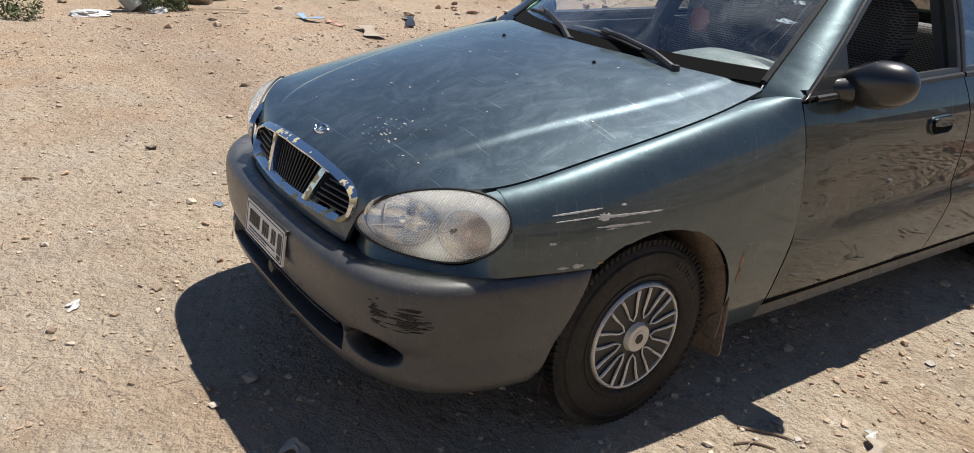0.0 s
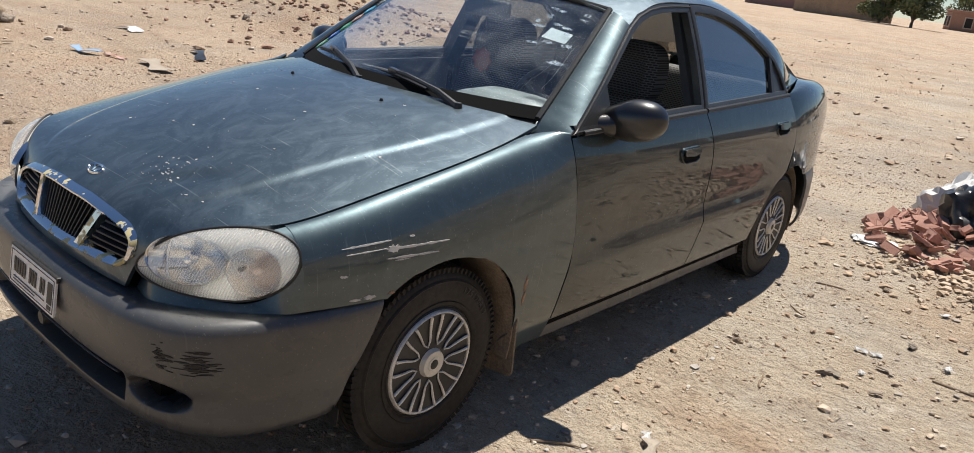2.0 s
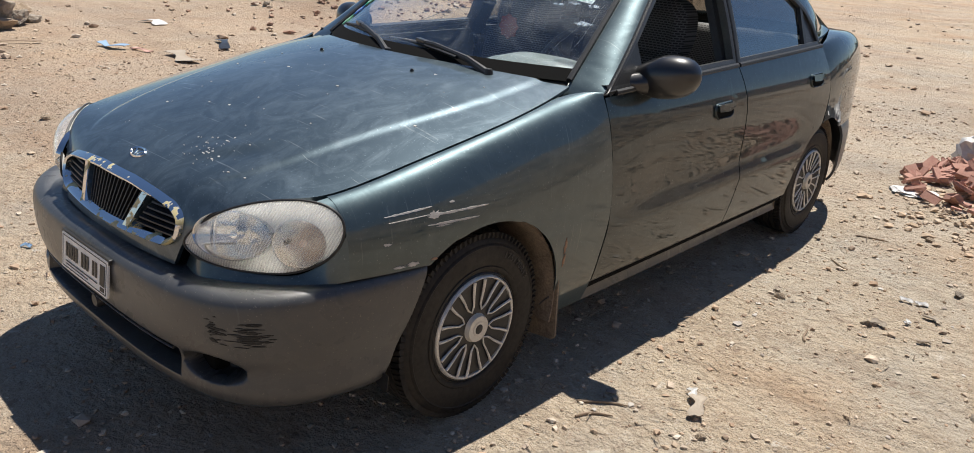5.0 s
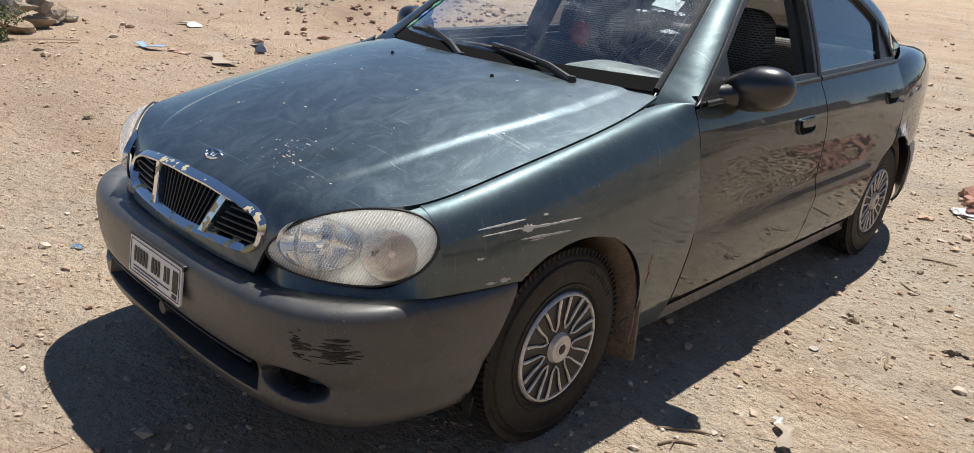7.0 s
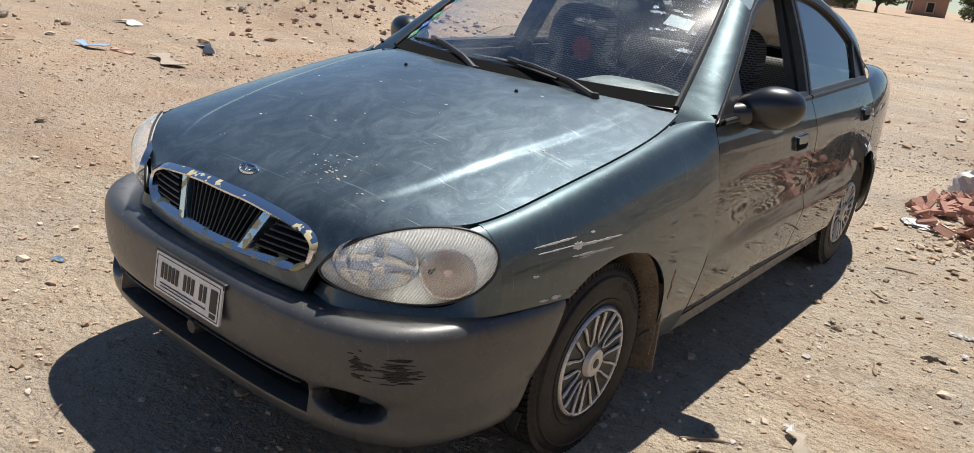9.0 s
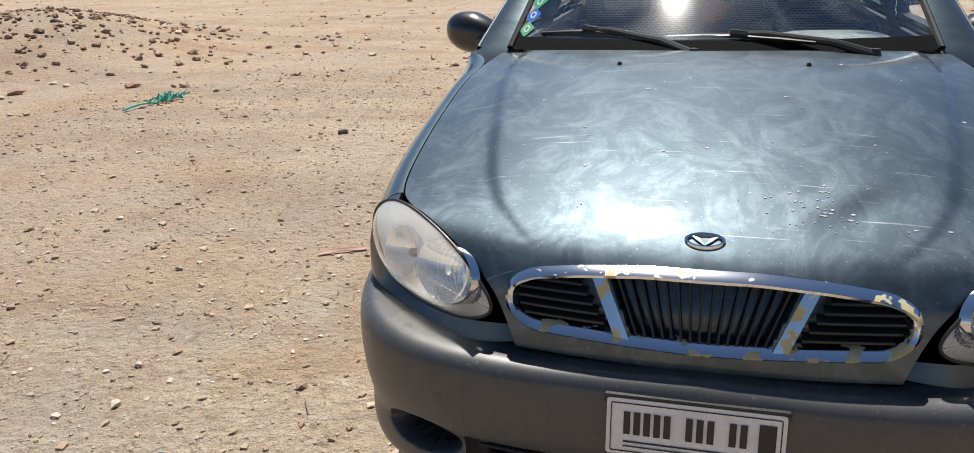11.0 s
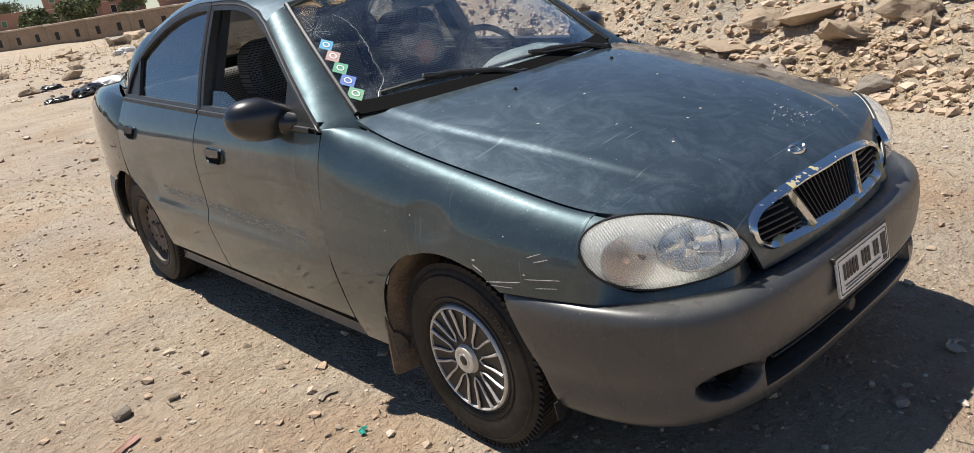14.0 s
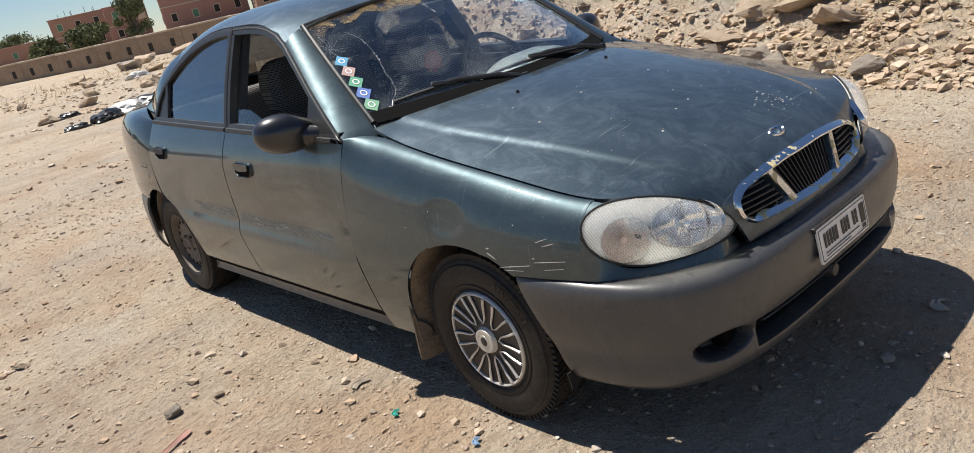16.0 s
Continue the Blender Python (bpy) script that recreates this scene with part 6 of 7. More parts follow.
def crumpled(name, x, y, size, material, seed, label, category, flat=0.35):
    """A crumpled sheet or bag lying on the ground."""
    bm = bmesh.new()
    bmesh.ops.create_icosphere(bm, subdivisions=4, radius=0.5)
    for v in bm.verts:
        n1 = noise.noise(v.co * 3.1 + Vector((seed, 0, 0)))
        n2 = abs(noise.noise(v.co * 7.3 + Vector((0, seed, 0))))
        v.co *= 1 + 0.35 * n1 - 0.35 * n2
        v.co.z = max(v.co.z, -0.12) * flat / 0.5
    bm.transform(Matrix.Translation((x, y, land(x, y) + 0.06 * size[2])) @ Matrix.Rotation(seed, 4, "Z") @ Matrix.Diagonal((*size, 1)))
    return tagged(link(name, bm, material), label, category)


BAG_W = grained("white plastic film", (0.75, 0.74, 0.72), (0.55, 0.53, 0.50), 8, 0.4)
BAG_K = grained("black plastic film", (0.015, 0.015, 0.016), (0.05, 0.05, 0.05), 8, 0.3)
CARD = grained("grey cardboard", (0.42, 0.36, 0.29), (0.33, 0.27, 0.21), 10, 0.9)
TEAL = mat("teal plastic", (0.05, 0.38, 0.30), 0.5)
BLUE = mat("pale blue plastic", (0.25, 0.38, 0.55), 0.5)
PINK = mat("faded pink plastic", (0.55, 0.33, 0.27), 0.6)
crumpled("plastic_bag", 1.22, 5.15, (0.75, 0.45, 0.80), BAG_W, 1.0, "white crumpled bag on the brick heap", "bag")
crumpled("plastic_bag", 1.34, 4.58, (0.52, 0.36, 0.95), BAG_K, 2.0, "black crumpled bag on the brick heap", "bag")
crumpled("plaster_lump", 1.0, 3.86, (0.36, 0.24, 0.05), BAG_W, 3.0, "pale plaster lump beside the bricks", "plaster")
for k, (x, y, s, m) in enumerate(((2.2, 14.0, 0.9, BAG_K), (2.8, 14.6, 1.2, BAG_W), (3.4, 15.2, 1.0, BAG_K), (3.9, 15.9, 1.1, CARD), (4.4, 16.4, 1.0, BAG_K), (1.6, 13.8, 0.5, BAG_K), (3.2, 13.6, 0.5, BAG_W), (3.6, 16.6, 0.8, CARD), (2.4, 17.5, 0.6, BAG_K), (6.4, 24.5, 0.9, BAG_W))):
    crumpled("rubbish_bag", x, y, (s, s * 0.6, s * 0.5), m, 4.0 + k, "crumpled plastic refuse dumped on the dirt", "refuse")


def strip(name, a, b, width, material, label, category, lift=0.006, curl=0.03, seed=0.0):
    """A thin bent strip or scrap on the ground from a to b."""
    a, b = Vector(a), Vector(b)
    d = (b - a).normalized()
    s = Vector((-d.y, d.x))
    bm = bmesh.new()
    rows = []
    for k in range(13):
        t = k / 12
        c = a.lerp(b, t) + s * 0.25 * width * math.sin(t * 5 + seed)
        w = width * (0.75 + 0.25 * math.sin(t * 9 + seed)) / 2
        z = lift + curl * abs(math.sin(t * 3.1 + seed)) * 0.6
        row = []
        for e, hz in ((-1, 0), (-0.3, 0.006), (0.4, 0.002), (1, 0.008)):
            p = c + s * w * e
            row.append(bm.verts.new((p.x, p.y, land(p.x, p.y) + z + hz)))
        rows.append(row)
    for p, q in zip(rows, rows[1:]):
        for i in range(3):
            bm.faces.new((p[i], q[i], q[i + 1], p[i + 1]))
    bmesh.ops.recalc_face_normals(bm, faces=bm.faces[:])
    return tagged(link(name, bm, material, solid=0.004), label, category)

BARK_DRY = grained("dry stick bark", (0.30, 0.22, 0.15), (0.18, 0.13, 0.09), 20, 0.9)


strip("rubber_strip", (-6.42, 3.25), (-5.86, 3.05), 0.12, BAG_K, "torn black rubber strip on the dirt", "scrap", 0.02, 0.05)
strip("cardboard_scrap", (-5.85, 2.36), (-5.25, 2.36), 0.20, CARD, "flattened grey cardboard scrap on the dirt", "scrap", 0.01, 0.05, 1.0)
strip("plastic_scrap", (-6.55, 1.95), (-6.25, 2.10), 0.14, BLUE, "pale blue plastic scrap on the dirt", "scrap", 0.01, 0.06, 2.0)
strip("plastic_scrap", (-6.25, 2.15), (-5.98, 2.25), 0.05, PINK, "faded pink plastic scrap on the dirt", "scrap", 0.005, 0.03, 0.5)
strip("splinter", (-1.62, 0.93), (-1.44, 1.05), 0.025, PINK, "thin faded wooden splinter on the dirt", "splinter", 0.004, 0.008)
strip("splinter", (-1.42, 5.45), (-1.26, 5.56), 0.04, CARD, "thin pale wooden splinter on the dirt", "splinter", 0.004, 0.01)
strip("splinter", (-1.56, 4.26), (-1.42, 4.32), 0.03, CARD, "thin pale wooden splinter on the dirt", "splinter", 0.004, 0.01)
strip("plastic_scrap", (-0.955, 0.36), (-0.935, 0.39), 0.02, TEAL, "tiny teal plastic scrap on the dirt", "scrap", 0.004, 0.01)
strip("plastic_scrap", (-0.93, 0.67), (-0.86, 0.69), 0.03, CARD, "flat grey scrap on the dirt", "scrap", 0.003, 0.006)
strip("plastic_scrap", (-0.92, -0.03), (-0.90, 0.0), 0.02, BLUE, "tiny pale blue scrap on the dirt", "scrap", 0.004, 0.01)
strip("plastic_scrap", (-1.38, -0.54), (-1.345, -0.51), 0.02, BLUE, "tiny blue plastic scrap on the dirt", "scrap", 0.004, 0.01)
strip("wood_chip", (1.20, 0.60), (1.275, 0.50), 0.05, CARD, "flat wood chip on the dirt", "scrap", 0.012, 0.02)
strip("paper_scrap", (1.17, 0.63), (1.205, 0.60), 0.03, BAG_W, "small white paper scrap on the dirt", "scrap", 0.01, 0.01)
strip("plastic_scrap", (0.41, -0.90), (0.47, -0.85), 0.05, CARD, "crumpled pale film scrap in the shade", "scrap", 0.004, 0.02)
strip("paper_scrap", (-0.64, -1.25), (-0.60, -1.23), 0.045, BAG_W, "small white paper scrap on the dirt", "scrap", 0.004, 0.01)
strip("paper_scrap", (-8.2, 3.2), (-7.8, 3.3), 0.22, BAG_W, "white paper scrap on the dirt", "scrap", 0.01, 0.06)

# flat shards, chips and sticks beside the car
CHIPS = ((1.414, 1.685, 0.06, CARD), (1.527, 1.773, 0.035, BAG_W), (1.647, 1.657, 0.05, CARD), (1.013, 1.704, 0.05, CARD), (1.429, 2.021, 0.05, BAG_W), (0.892, 2.512, 0.05, CARD), (1.633, 2.924, 0.06, BAG_W), (1.755, 2.521, 0.05, CARD), (1.50, 2.03, 0.05, BAG_W), (1.62, 1.9, 0.07, CARD), (1.78, 2.2, 0.05, BAG_W))
for k, (x, y, s, m) in enumerate(CHIPS):
    a = 1.7 * k
    strip("stone_chip", (x, y), (x + s * math.cos(a), y + s * math.sin(a)), s * 0.55, m, "flat pale chip lying on the dirt", "chip", 0.008, 0.004, a)
for k, (x, y, ln, a) in enumerate(((1.0, 2.75, 0.16, 0.3), (1.15, 2.2, 0.14, 2.6), (1.75, 2.0, 0.25, 0.2), (1.85, 2.9, 0.2, 0.1), (1.6, 3.2, 0.15, 1.0), (0.95, 0.3, 0.16, 0.6), (1.0, 0.22, 0.12, 0.9), (1.3, 1.3, 0.12, 2.0))):
    d = Vector((math.cos(a), math.sin(a), 0))
    pts = [Vector((x, y, 0)) + d * ln * q + Vector((-d.y, d.x, 0)) * 0.010 * math.sin(4 * q + k) for q in lin(0, 1, 7)]
    for p in pts:
        p.z = land(p.x, p.y) + 0.005
    tagged(link("stick", tube(pts, [0.004, 0.0045, 0.004, 0.0045, 0.004, 0.0035, 0.002], 6), BARK_DRY), "thin dry stick lying on the dirt", "stick")

# green net with a cord
bm = bmesh.new()
net_rng = random.Random(5)
for k in range(26):
    p = Vector((-4.88 + net_rng.gauss(0, 0.05), 4.36 + net_rng.gauss(0, 0.09), land(-4.9, 4.36) + 0.02))
    q = tube([p, p + Vector((net_rng.uniform(-0.06, 0.06), net_rng.uniform(-0.08, 0.08), net_rng.uniform(0.0, 0.08))), p + Vector((net_rng.uniform(-0.1, 0.1), net_rng.uniform(-0.1, 0.1), 0.0))], 0.006, 5)
    me = bpy.data.meshes.new("tmp")
    q.to_mesh(me)
    q.free()
    bm.from_mesh(me)
    bpy.data.meshes.remove(me)
net = tagged(link("net_scrap", bm, TEAL), "tangled green net scrap with cord on dirt", "scrap")
part("cord", tube([(-4.92 - 0.05 * t, 4.25 - 0.42 * t, land(-4.95, 4.0) + 0.012 + 0.02 * math.sin(3 * t)) for t in lin(0, 1, 10)], 0.009, 6), TEAL, net)

# ---- dry straw and sticks ----
STRAW = grained("dry straw", (0.50, 0.38, 0.20), (0.38, 0.28, 0.15), 20, 0.9)


def blades(name, n, where, length, width, material, seed, label, category, up=0.25):
    r = random.Random(seed)
    verts, faces = [], []
    for _ in range(n):
        x, y = where(r)
        a, ln = r.uniform(0, 6.3), length * r.uniform(0.4, 1.3)
        d = Vector((math.cos(a), math.sin(a), r.uniform(-0.05, up))).normalized()
        s = Vector((-d.y, d.x, 0.3)).normalized() * width / 2
        c = Vector((x, y, land(x, y) + 0.008))
        o = len(verts)
        for p in (c - s, c + s, c + d * ln * 0.5 + s + Vector((0, 0, 0.01)), c + d * ln * 0.5 - s + Vector((0, 0, 0.01)), c + d * ln):
            verts.append(p[:])
        faces += [[o, o + 1, o + 2, o + 3], [o + 3, o + 2, o + 4]]
    me = bpy.data.meshes.new(name)
    me.from_pydata(verts, [], faces)
    me.materials.append(material)
    return tagged(new(name, me), label, category, kind="stuff")


blades("straw", 900, lambda r: (4.1 + r.gauss(0, 0.45), 0.95 + r.gauss(0, 0.6)), 0.10, 0.006, STRAW, 21, "dry yellow straw strewn at the bank's foot", "straw", 0.5)
blades("straw", 500, lambda r: (3.7 + r.gauss(0, 0.3), 0.9 + r.gauss(0, 0.5)), 0.08, 0.005, STRAW, 22, "dry yellow straw strewn at the bank's foot", "straw", 0.3)
blades("twigs", 1300, near, 0.08, 0.004, grained("grey twig", (0.22, 0.16, 0.11), (0.34, 0.27, 0.19), 20, 0.9), 23, "short dry twigs strewn over the dirt", "twigs", 0.05)
blades("dry_grass", 500, lambda r: (r.uniform(2, 14), r.uniform(24, 36)), 0.35, 0.02, STRAW, 24, "sparse dry grass on the rise", "grass", 1.5)

# ---- plants ----
LEAF = island("olive leaves", (0.085, 0.13, 0.045), (0.12, 0.165, 0.065), (0.065, 0.10, 0.04))
BARK = grained("grey bark", (0.12, 0.09, 0.07), (0.2, 0.16, 0.12), 4, 0.95)


def leafy(n, clumps, size, seed):
    """A crown of small leaf blades in uneven clumps: (centre, radius) each."""
    r = random.Random(seed)
    verts, faces = [], []
    for _ in range(n):
        c, rad = r.choice(clumps)
        d = Vector((r.gauss(0, 1), r.gauss(0, 1), r.gauss(0, 1))).normalized() * rad * r.random() ** 0.45
        p = Vector(c) + Vector((d.x, d.y, d.z * 0.8))
        a = Vector((r.gauss(0, 1), r.gauss(0, 1), r.gauss(0, 0.7))).normalized()
        b = a.cross(Vector((r.gauss(0, 1), r.gauss(0, 1), r.gauss(0, 1)))).normalized()
        s = size * r.uniform(0.6, 1.4)
        o = len(verts)
        for q in (p - a * s, p + b * s * 0.4, p + a * s, p - b * s * 0.4):
            verts.append(q[:])
        faces.append([o, o + 1, o + 2, o + 3])
    me = bpy.data.meshes.new("crown")
    me.from_pydata(verts, [], faces)
    me.materials.append(LEAF)
    return me


def tree(name, x, y, height, width, seed, label, leaves=5000, low=0.3, leaf=0.0):
    r = random.Random(seed)
    g = land(x, y)
    t = thing(name, label, "tree" if name == "tree" else "shrub", "trees and shrubs beyond the lot", at=(x, y, g))
    h = height * low
    tr = part("trunk", tube([(0, 0, -0.1), (0.03 * height * r.uniform(-1, 1), 0, h * 0.6), (0, 0.02 * height, h), (0, 0, height * 0.7)], [0.035 * height, 0.028 * height, 0.022 * height, 0.008 * height], 8), BARK, t)
    clumps = []
    for k in range(16):
        a = 6.28 * k / 16 + r.uniform(-0.3, 0.3)
        rr = width / 2 * r.uniform(0.25, 0.85)
        z = h + (height - h) * r.uniform(0.05, 0.85)
        c = (rr * math.cos(a), rr * math.sin(a), z)
        clumps.append((c, width * r.uniform(0.13, 0.24)))
        if k % 2 == 0:
            part("limb", tube([(0, 0, h * r.uniform(0.6, 1.1)), (c[0] * 0.5, c[1] * 0.5, (h + z) / 2), c], [0.014 * height, 0.009 * height, 0.003 * height], 6), BARK, tr)
    clumps.append(((0, 0, h + (height - h) * 0.75), width * 0.26))
    ob = new("crown", leafy(leaves, clumps, leaf or (0.035 * width if name != "shrub" else 0.05 * width), seed))
    ob.parent = t
    return t


EYE_R, EYE_L = (-2.0, -1.6), (1.9, -1.7)
tree("tree", *polar(EYE_R, 18.7, 112), 6.4, 4.8, 31, "dense dark green tree behind the stone wall", 7000, 0.12)
tree("shrub", *polar(EYE_R, 15.7, 95), 2.9, 4.6, 32, "bright green shrub behind the stone wall", 4000, 0.1)
tree("shrub", *polar(EYE_R, 13.2, 120), 3.0, 5.0, 33, "green shrub behind the stone wall", 3500, 0.1)
tree("tree", *polar(EYE_R, 11.6, 190), 6.0, 7.0, 34, "distant dusty green tree", 3500, 0.15)
tree("tree", *polar(EYE_R, 10.0, 200), 6.0, 8.0, 35, "distant dusty green tree", 3500, 0.15)
tree("tree", *polar(EYE_L, -13.4, 85), 4.6, 5.0, 36, "feathery green tree on the lot's far edge", 6000, 0.15)
tree("tree", *polar(EYE_L, -15.3, 88), 4.8, 4.4, 37, "feathery green tree on the lot's far edge", 6000, 0.15)
tree("tree", *polar(EYE_L, -8.0, 100), 4.4, 4.4, 38, "green tree beside the brick hut", 4500, 0.15)
tree("shrub", *polar(EYE_L, -7.0, 90), 2.4, 2.6, 39, "green shrub beside the brick hut", 3000, 0.1)
tree("tree", *polar(EYE_L, -5.6, 120), 6.4, 6.0, 40, "dark green tree behind the hut", 5000, 0.15)
tree("tree", *polar(EYE_L, -10.6, 135), 5.0, 6.0, 41, "green tree behind the hut", 4000, 0.15)
tree("shrub", -7.42, 0.72, 0.40, 0.85, 42, "low green shrub beside the rock plinth", 2600, 0.05, 0.022)
tree("shrub", -6.95, -0.75, 0.16, 0.50, 43, "low dry green weed on the dirt", 500, 0.05, 0.022)

# ---- far wall, houses and hut ----
STONEWALL = grained("rough tan masonry", (0.36, 0.27, 0.19), (0.22, 0.16, 0.115), 1.6, 0.95, 0, 0.5, 0.05)
COPING = grained("pale coping", (0.52, 0.43, 0.33), (0.44, 0.35, 0.27), 2, 0.9)
RENDER_A = grained("reddish plaster", (0.38, 0.23, 0.17), (0.33, 0.19, 0.14), 0.5, 0.95, 0, 0.2, 0.02)
RENDER_B = grained("dull rose plaster", (0.36, 0.21, 0.17), (0.30, 0.17, 0.14), 0.5, 0.95, 0, 0.2, 0.02)
PALE_TRIM = grained("pale plaster trim", (0.50, 0.42, 0.35), (0.44, 0.36, 0.3), 1, 0.9)
HOLE = mat("dark opening", (0.02, 0.018, 0.016), 0.8)
SHUT = mat("green shutter", (0.08, 0.20, 0.12), 0.7)


def wall_run(name, a, b, height, label, weeps=True):
    a, b = Vector(a), Vector(b)
    d = (b - a).normalized()
    n = Vector((-d.y, d.x))
    ln = (b - a).length
    w = tagged(new(name), label, "wall", kind="structure")
    k = max(2, round(ln / 3.0))
    for i in range(k):
        p, q = a.lerp(b, i / k), a.lerp(b, (i + 1) / k)
        c = (p + q) / 2
        g = land(c.x, c.y)
        ang = math.atan2(d.y, d.x)
        m = Matrix.Translation((c.x, c.y, g + height / 2 - 0.3)) @ Matrix.Rotation(ang, 4, "Z")
        part("wall_section", box((ln / k, 0.35, height + 0.4), m, 0.02, 1), STONEWALL, w)
        part("coping", box((ln / k + 0.01, 0.46, 0.10), Matrix.Translation((c.x, c.y, g + height - 0.05)) @ Matrix.Rotation(ang, 4, "Z"), 0.02, 1), COPING, w)
        if weeps:
            for e in (-0.25, 0.25):
                s = c + d * e * ln / k
                part("weep_slot", box((0.30, 0.05, 0.42), Matrix.Translation((s.x, s.y, g + height * 0.40)) @ Matrix.Rotation(ang, 4, "Z") @ Matrix.Translation((0, -0.17, 0)), 0.02, 1), HOLE, w)
    return w


wall_run("wall_far", polar(EYE_R, 8, 58), polar(EYE_R, 36, 36), 1.12, "long low stone wall with pale coping")
wall_run("wall_lot", polar(EYE_L, -20.5, 95), polar(EYE_L, -14.6, 92), 2.1, "reddish far wall at the lot's edge", False)
wall_run("wall_lane", polar(EYE_L, -7.4, 140), polar(EYE_L, 6, 120), 2.4, "orange far wall behind trees", False)


def house_block(name, x, y, turn, size, material, label, floors, bays, balcony=False):
    """A flat-roofed house: walls, parapet, string courses, deep windows, roof rods."""
    g = land(x, y) - 0.3
    h = thing(name, label, "house", "houses beyond the wall", at=(x, y, g))
    h.rotation_euler = (0, 0, turn)
    w, d, ht = size
    part("wall", box((w, d, ht), Matrix.Translation((0, 0, ht / 2)), 0.03, 1), material, h)
    part("parapet", box((w + 0.2, d + 0.2, 0.25), Matrix.Translation((0, 0, ht + 0.12)), 0.04, 1), material, h)
    for f in range(floors):
        z = ht * (f + 0.55) / floors
        if f:
            part("string_course", box((w + 0.12, d + 0.12, 0.16), Matrix.Translation((0, 0, ht * f / floors)), 0.02, 1), PALE_TRIM, h)
        for k in range(bays):
            px = -w / 2 + w * (k + 0.5) / bays
            for front in (-1, 1):
                win = part("window", box((0.95, 0.10, 1.25), Matrix.Translation((px, front * (d / 2 + 0.01), z)), 0.02, 1), PALE_TRIM, h)
                part("window_hole", box((0.72, 0.14, 1.02), Matrix.Translation((px, front * (d / 2 + 0.012), z)), 0.01, 1), SHUT if (k + f) % 3 == 1 else HOLE, win)
        for k in range(2):
            py = -d / 2 + d * (k + 0.5) / 2
            for front in (-1, 1):
                win = part("window", box((0.10, 0.95, 1.25), Matrix.Translation((front * (w / 2 + 0.01), py, z)), 0.02, 1), PALE_TRIM, h)
                part("window_hole", box((0.14, 0.72, 1.02), Matrix.Translation((front * (w / 2 + 0.012), py, z)), 0.01, 1), HOLE, win)
    if balcony:
        part("balcony", box((w * 0.3, 1.0, 0.9), Matrix.Translation((w * 0.3, -d / 2 - 0.5, ht * 0.62)), 0.03, 1), PALE_TRIM, h)
    r = random.Random(int(abs(x) * 10))
    for k in range(7):
        px, py = r.uniform(-w / 2, w / 2), r.choice((-1, 1)) * d / 2 * 0.9
        part("roof_rod", tube([(px, py, ht), (px, py, ht + r.uniform(0.8, 1.5))], 0.04, 5), HOLE, h)
    return h


house_block("house", *polar(EYE_R, 15.6, 152), radians(-18), (8.5, 8, 5.6), RENDER_A, "two-storey reddish plastered house behind the wall", 2, 3)
house_block("house", *polar(EYE_R, 18.4, 140), radians(-18), (6.0, 8, 5.4), RENDER_B, "two-storey rose plastered house with balcony", 2, 2, True)
house_block("house", *polar(EYE_R, 23.2, 128), radians(-20), (12, 8, 7.2), RENDER_B, "two-storey rose plastered house with green shutters", 2, 4)
house_block("house", *polar(EYE_R, 29.0, 122), radians(-22), (11, 8, 6.6), RENDER_A, "two-storey reddish house beside its neighbour", 2, 4)
house_block("house", *polar(EYE_R, 11.6, 170), radians(-15), (9, 7, 3.2), RENDER_A, "low reddish house behind the wall", 1, 3)
house_block("brick_hut", *polar(EYE_L, -10.6, 106), radians(25), (3.6, 2.6, 2.3), RENDER_A, "small plain reddish hut on the lot's far edge", 1, 1)
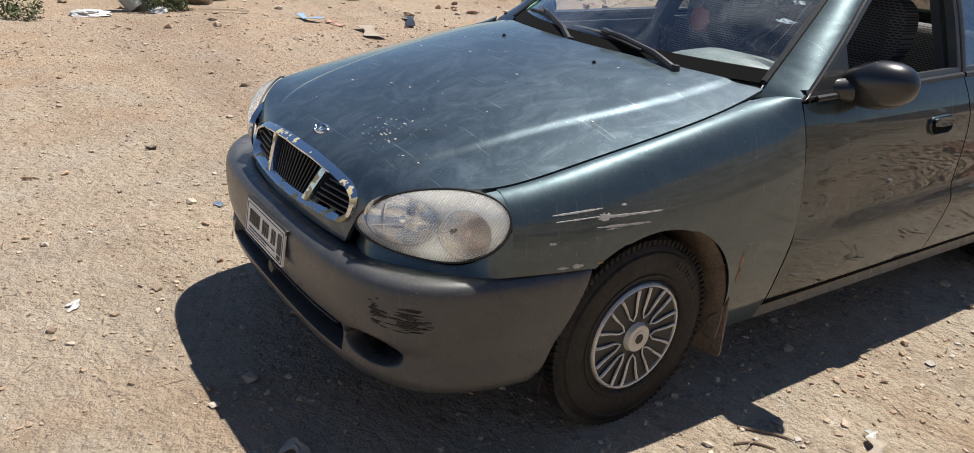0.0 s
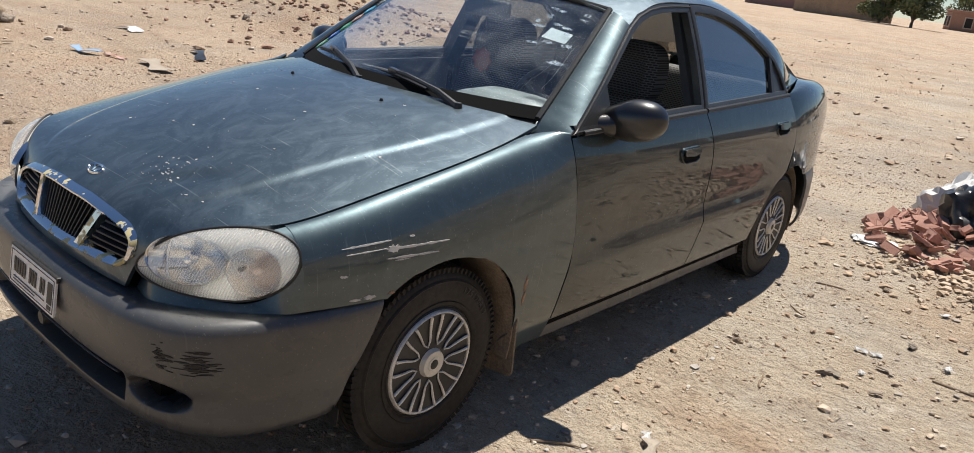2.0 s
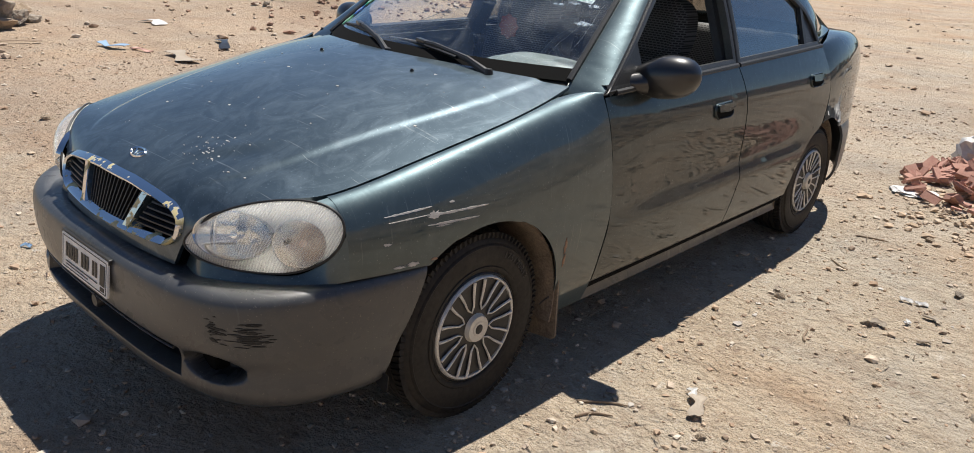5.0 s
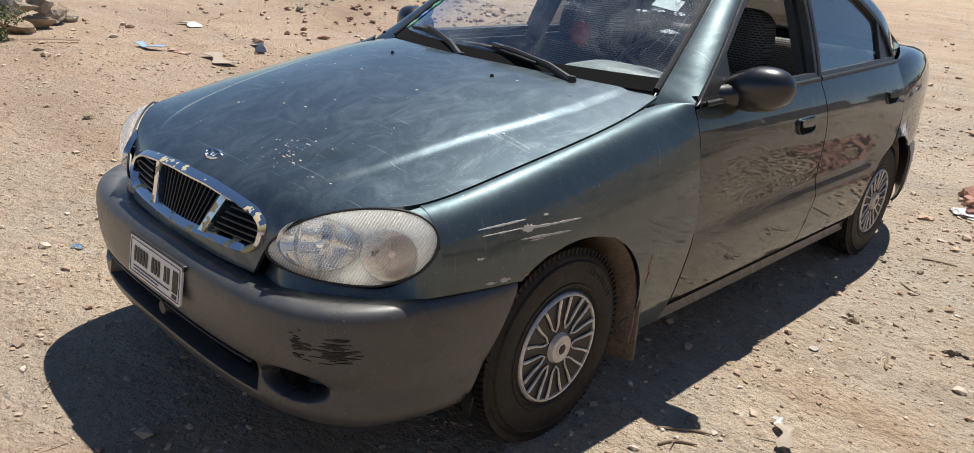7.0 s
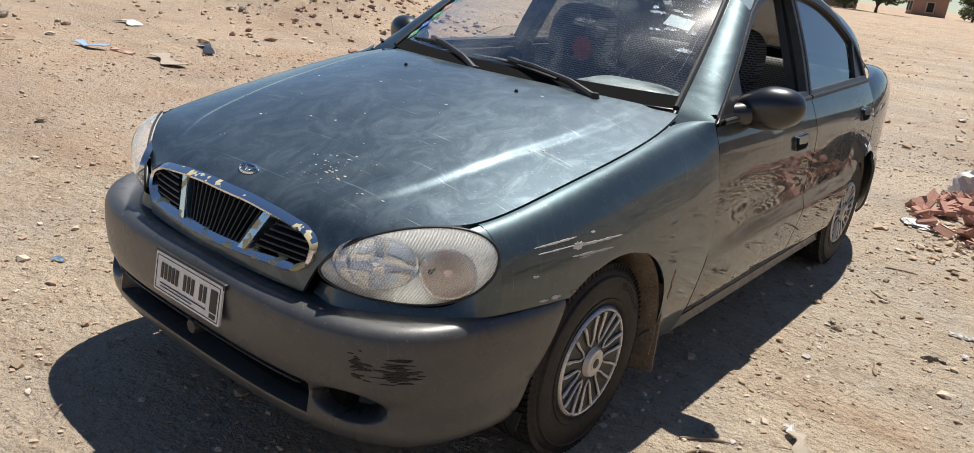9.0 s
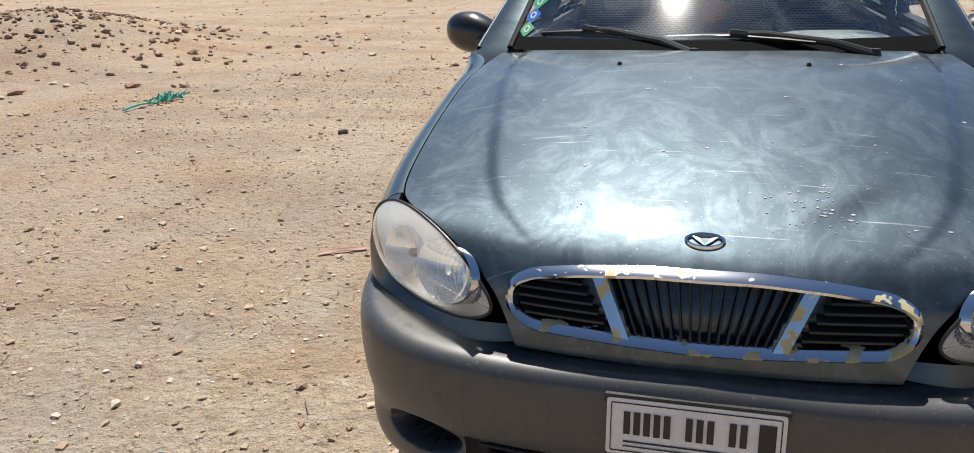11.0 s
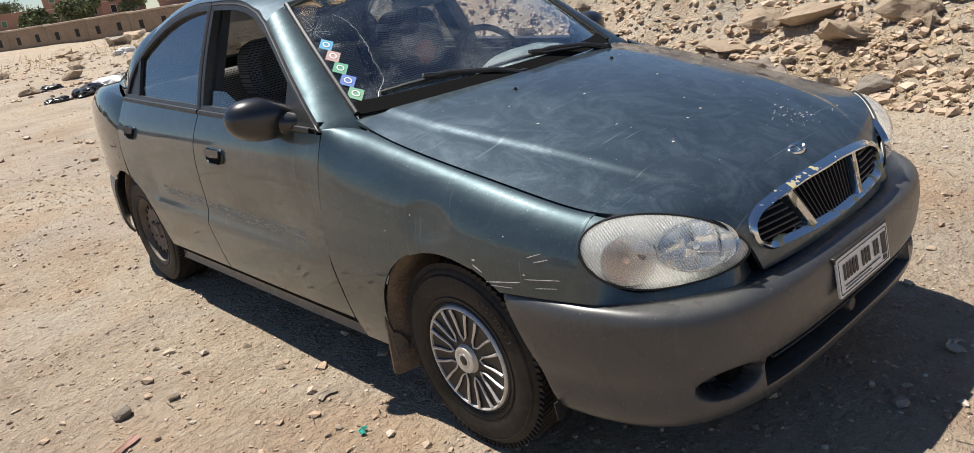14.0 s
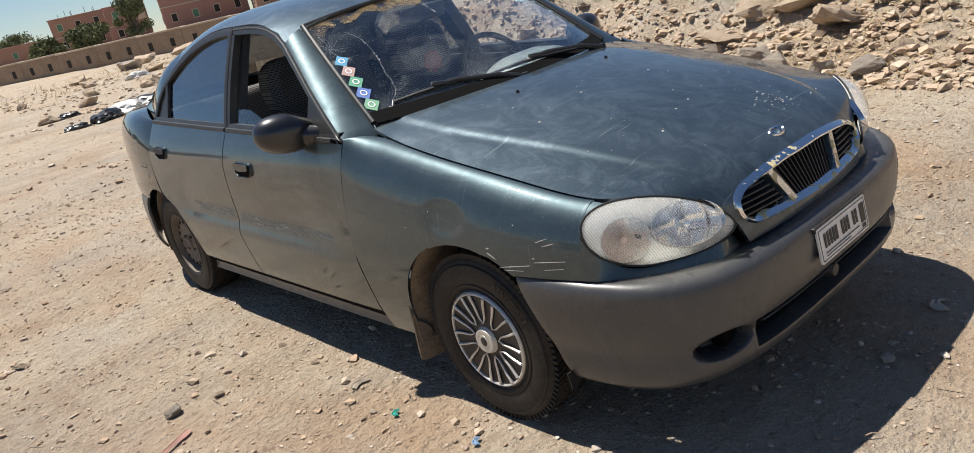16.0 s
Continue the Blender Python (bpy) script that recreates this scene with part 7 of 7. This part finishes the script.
house_block("house", *polar(EYE_L, -19.8, 110), radians(12), (14, 6, 3.6), RENDER_B, "long low reddish house at the lot's edge", 1, 4)

# red hollow-block stub and grey pier on the low rock plinth, leaning pipe and litter beside it
stub = thing("block_wall_stub", "short stub of red hollow clay blocks on rocks", "wall", at=(-8.15, 1.50, land(-8.15, 1.50) + 0.36))
stub.rotation_euler = (0, 0, radians(42))
for k, (px, pz, w) in enumerate(((-0.13, 0.10, 0.20), (0.12, 0.10, 0.28), (-0.10, 0.31, 0.26), (0.15, 0.31, 0.22), (0.0, 0.52, 0.30))):
    blk = part("clay_block", box((w - 0.012, 0.16, 0.195), Matrix.Translation((px, 0, pz)), 0.006, 1), CLAY, stub)
    for dz in (-0.045, 0.045):
        part("block_hole", box((0.05, 0.004, 0.05), Matrix.Translation((px, -0.0815, pz + dz)), 0.0), HOLE, blk)
CONCRETE = grained("weathered pale concrete", (0.46, 0.45, 0.40), (0.34, 0.34, 0.30), 9, 0.95, 0, 0.5, 0.01)
tagged(link("concrete_pier", box((0.26, 0.24, 0.9), Matrix.Translation((-7.95, 1.14, land(-7.95, 1.14) + 0.62)) @ Matrix.Rotation(0.7, 4, "Z"), 0.03, 2), CONCRETE), "grey weathered concrete pier on the rock plinth", "pier")
tagged(link("concrete_pipe", tube([(-7.30, 0.40, land(-7.3, 0.4) + 0.03), (-7.36, 0.27, land(-7.3, 0.4) + 0.20), (-7.42, 0.14, land(-7.3, 0.4) + 0.37)], [0.085, 0.082, 0.08], 20), CONCRETE), "leaning broken pale concrete pipe beside a shrub", "pipe")
crumpled("paper_sheet", -7.08, -0.08, (0.42, 0.26, 0.16), BAG_W, 14.0, "white crumpled sheet lying on the dirt", "refuse")
crumpled("paper_sheet", -7.18, 0.62, (0.30, 0.18, 0.14), BAG_W, 15.0, "white crumpled sheet lying beside a shrub", "refuse")
strip("plank", (-7.12, 1.02), (-6.92, 1.52), 0.05, BARK_DRY, "dry brown wooden batten lying on the dirt", "wood", 0.02, 0.01)
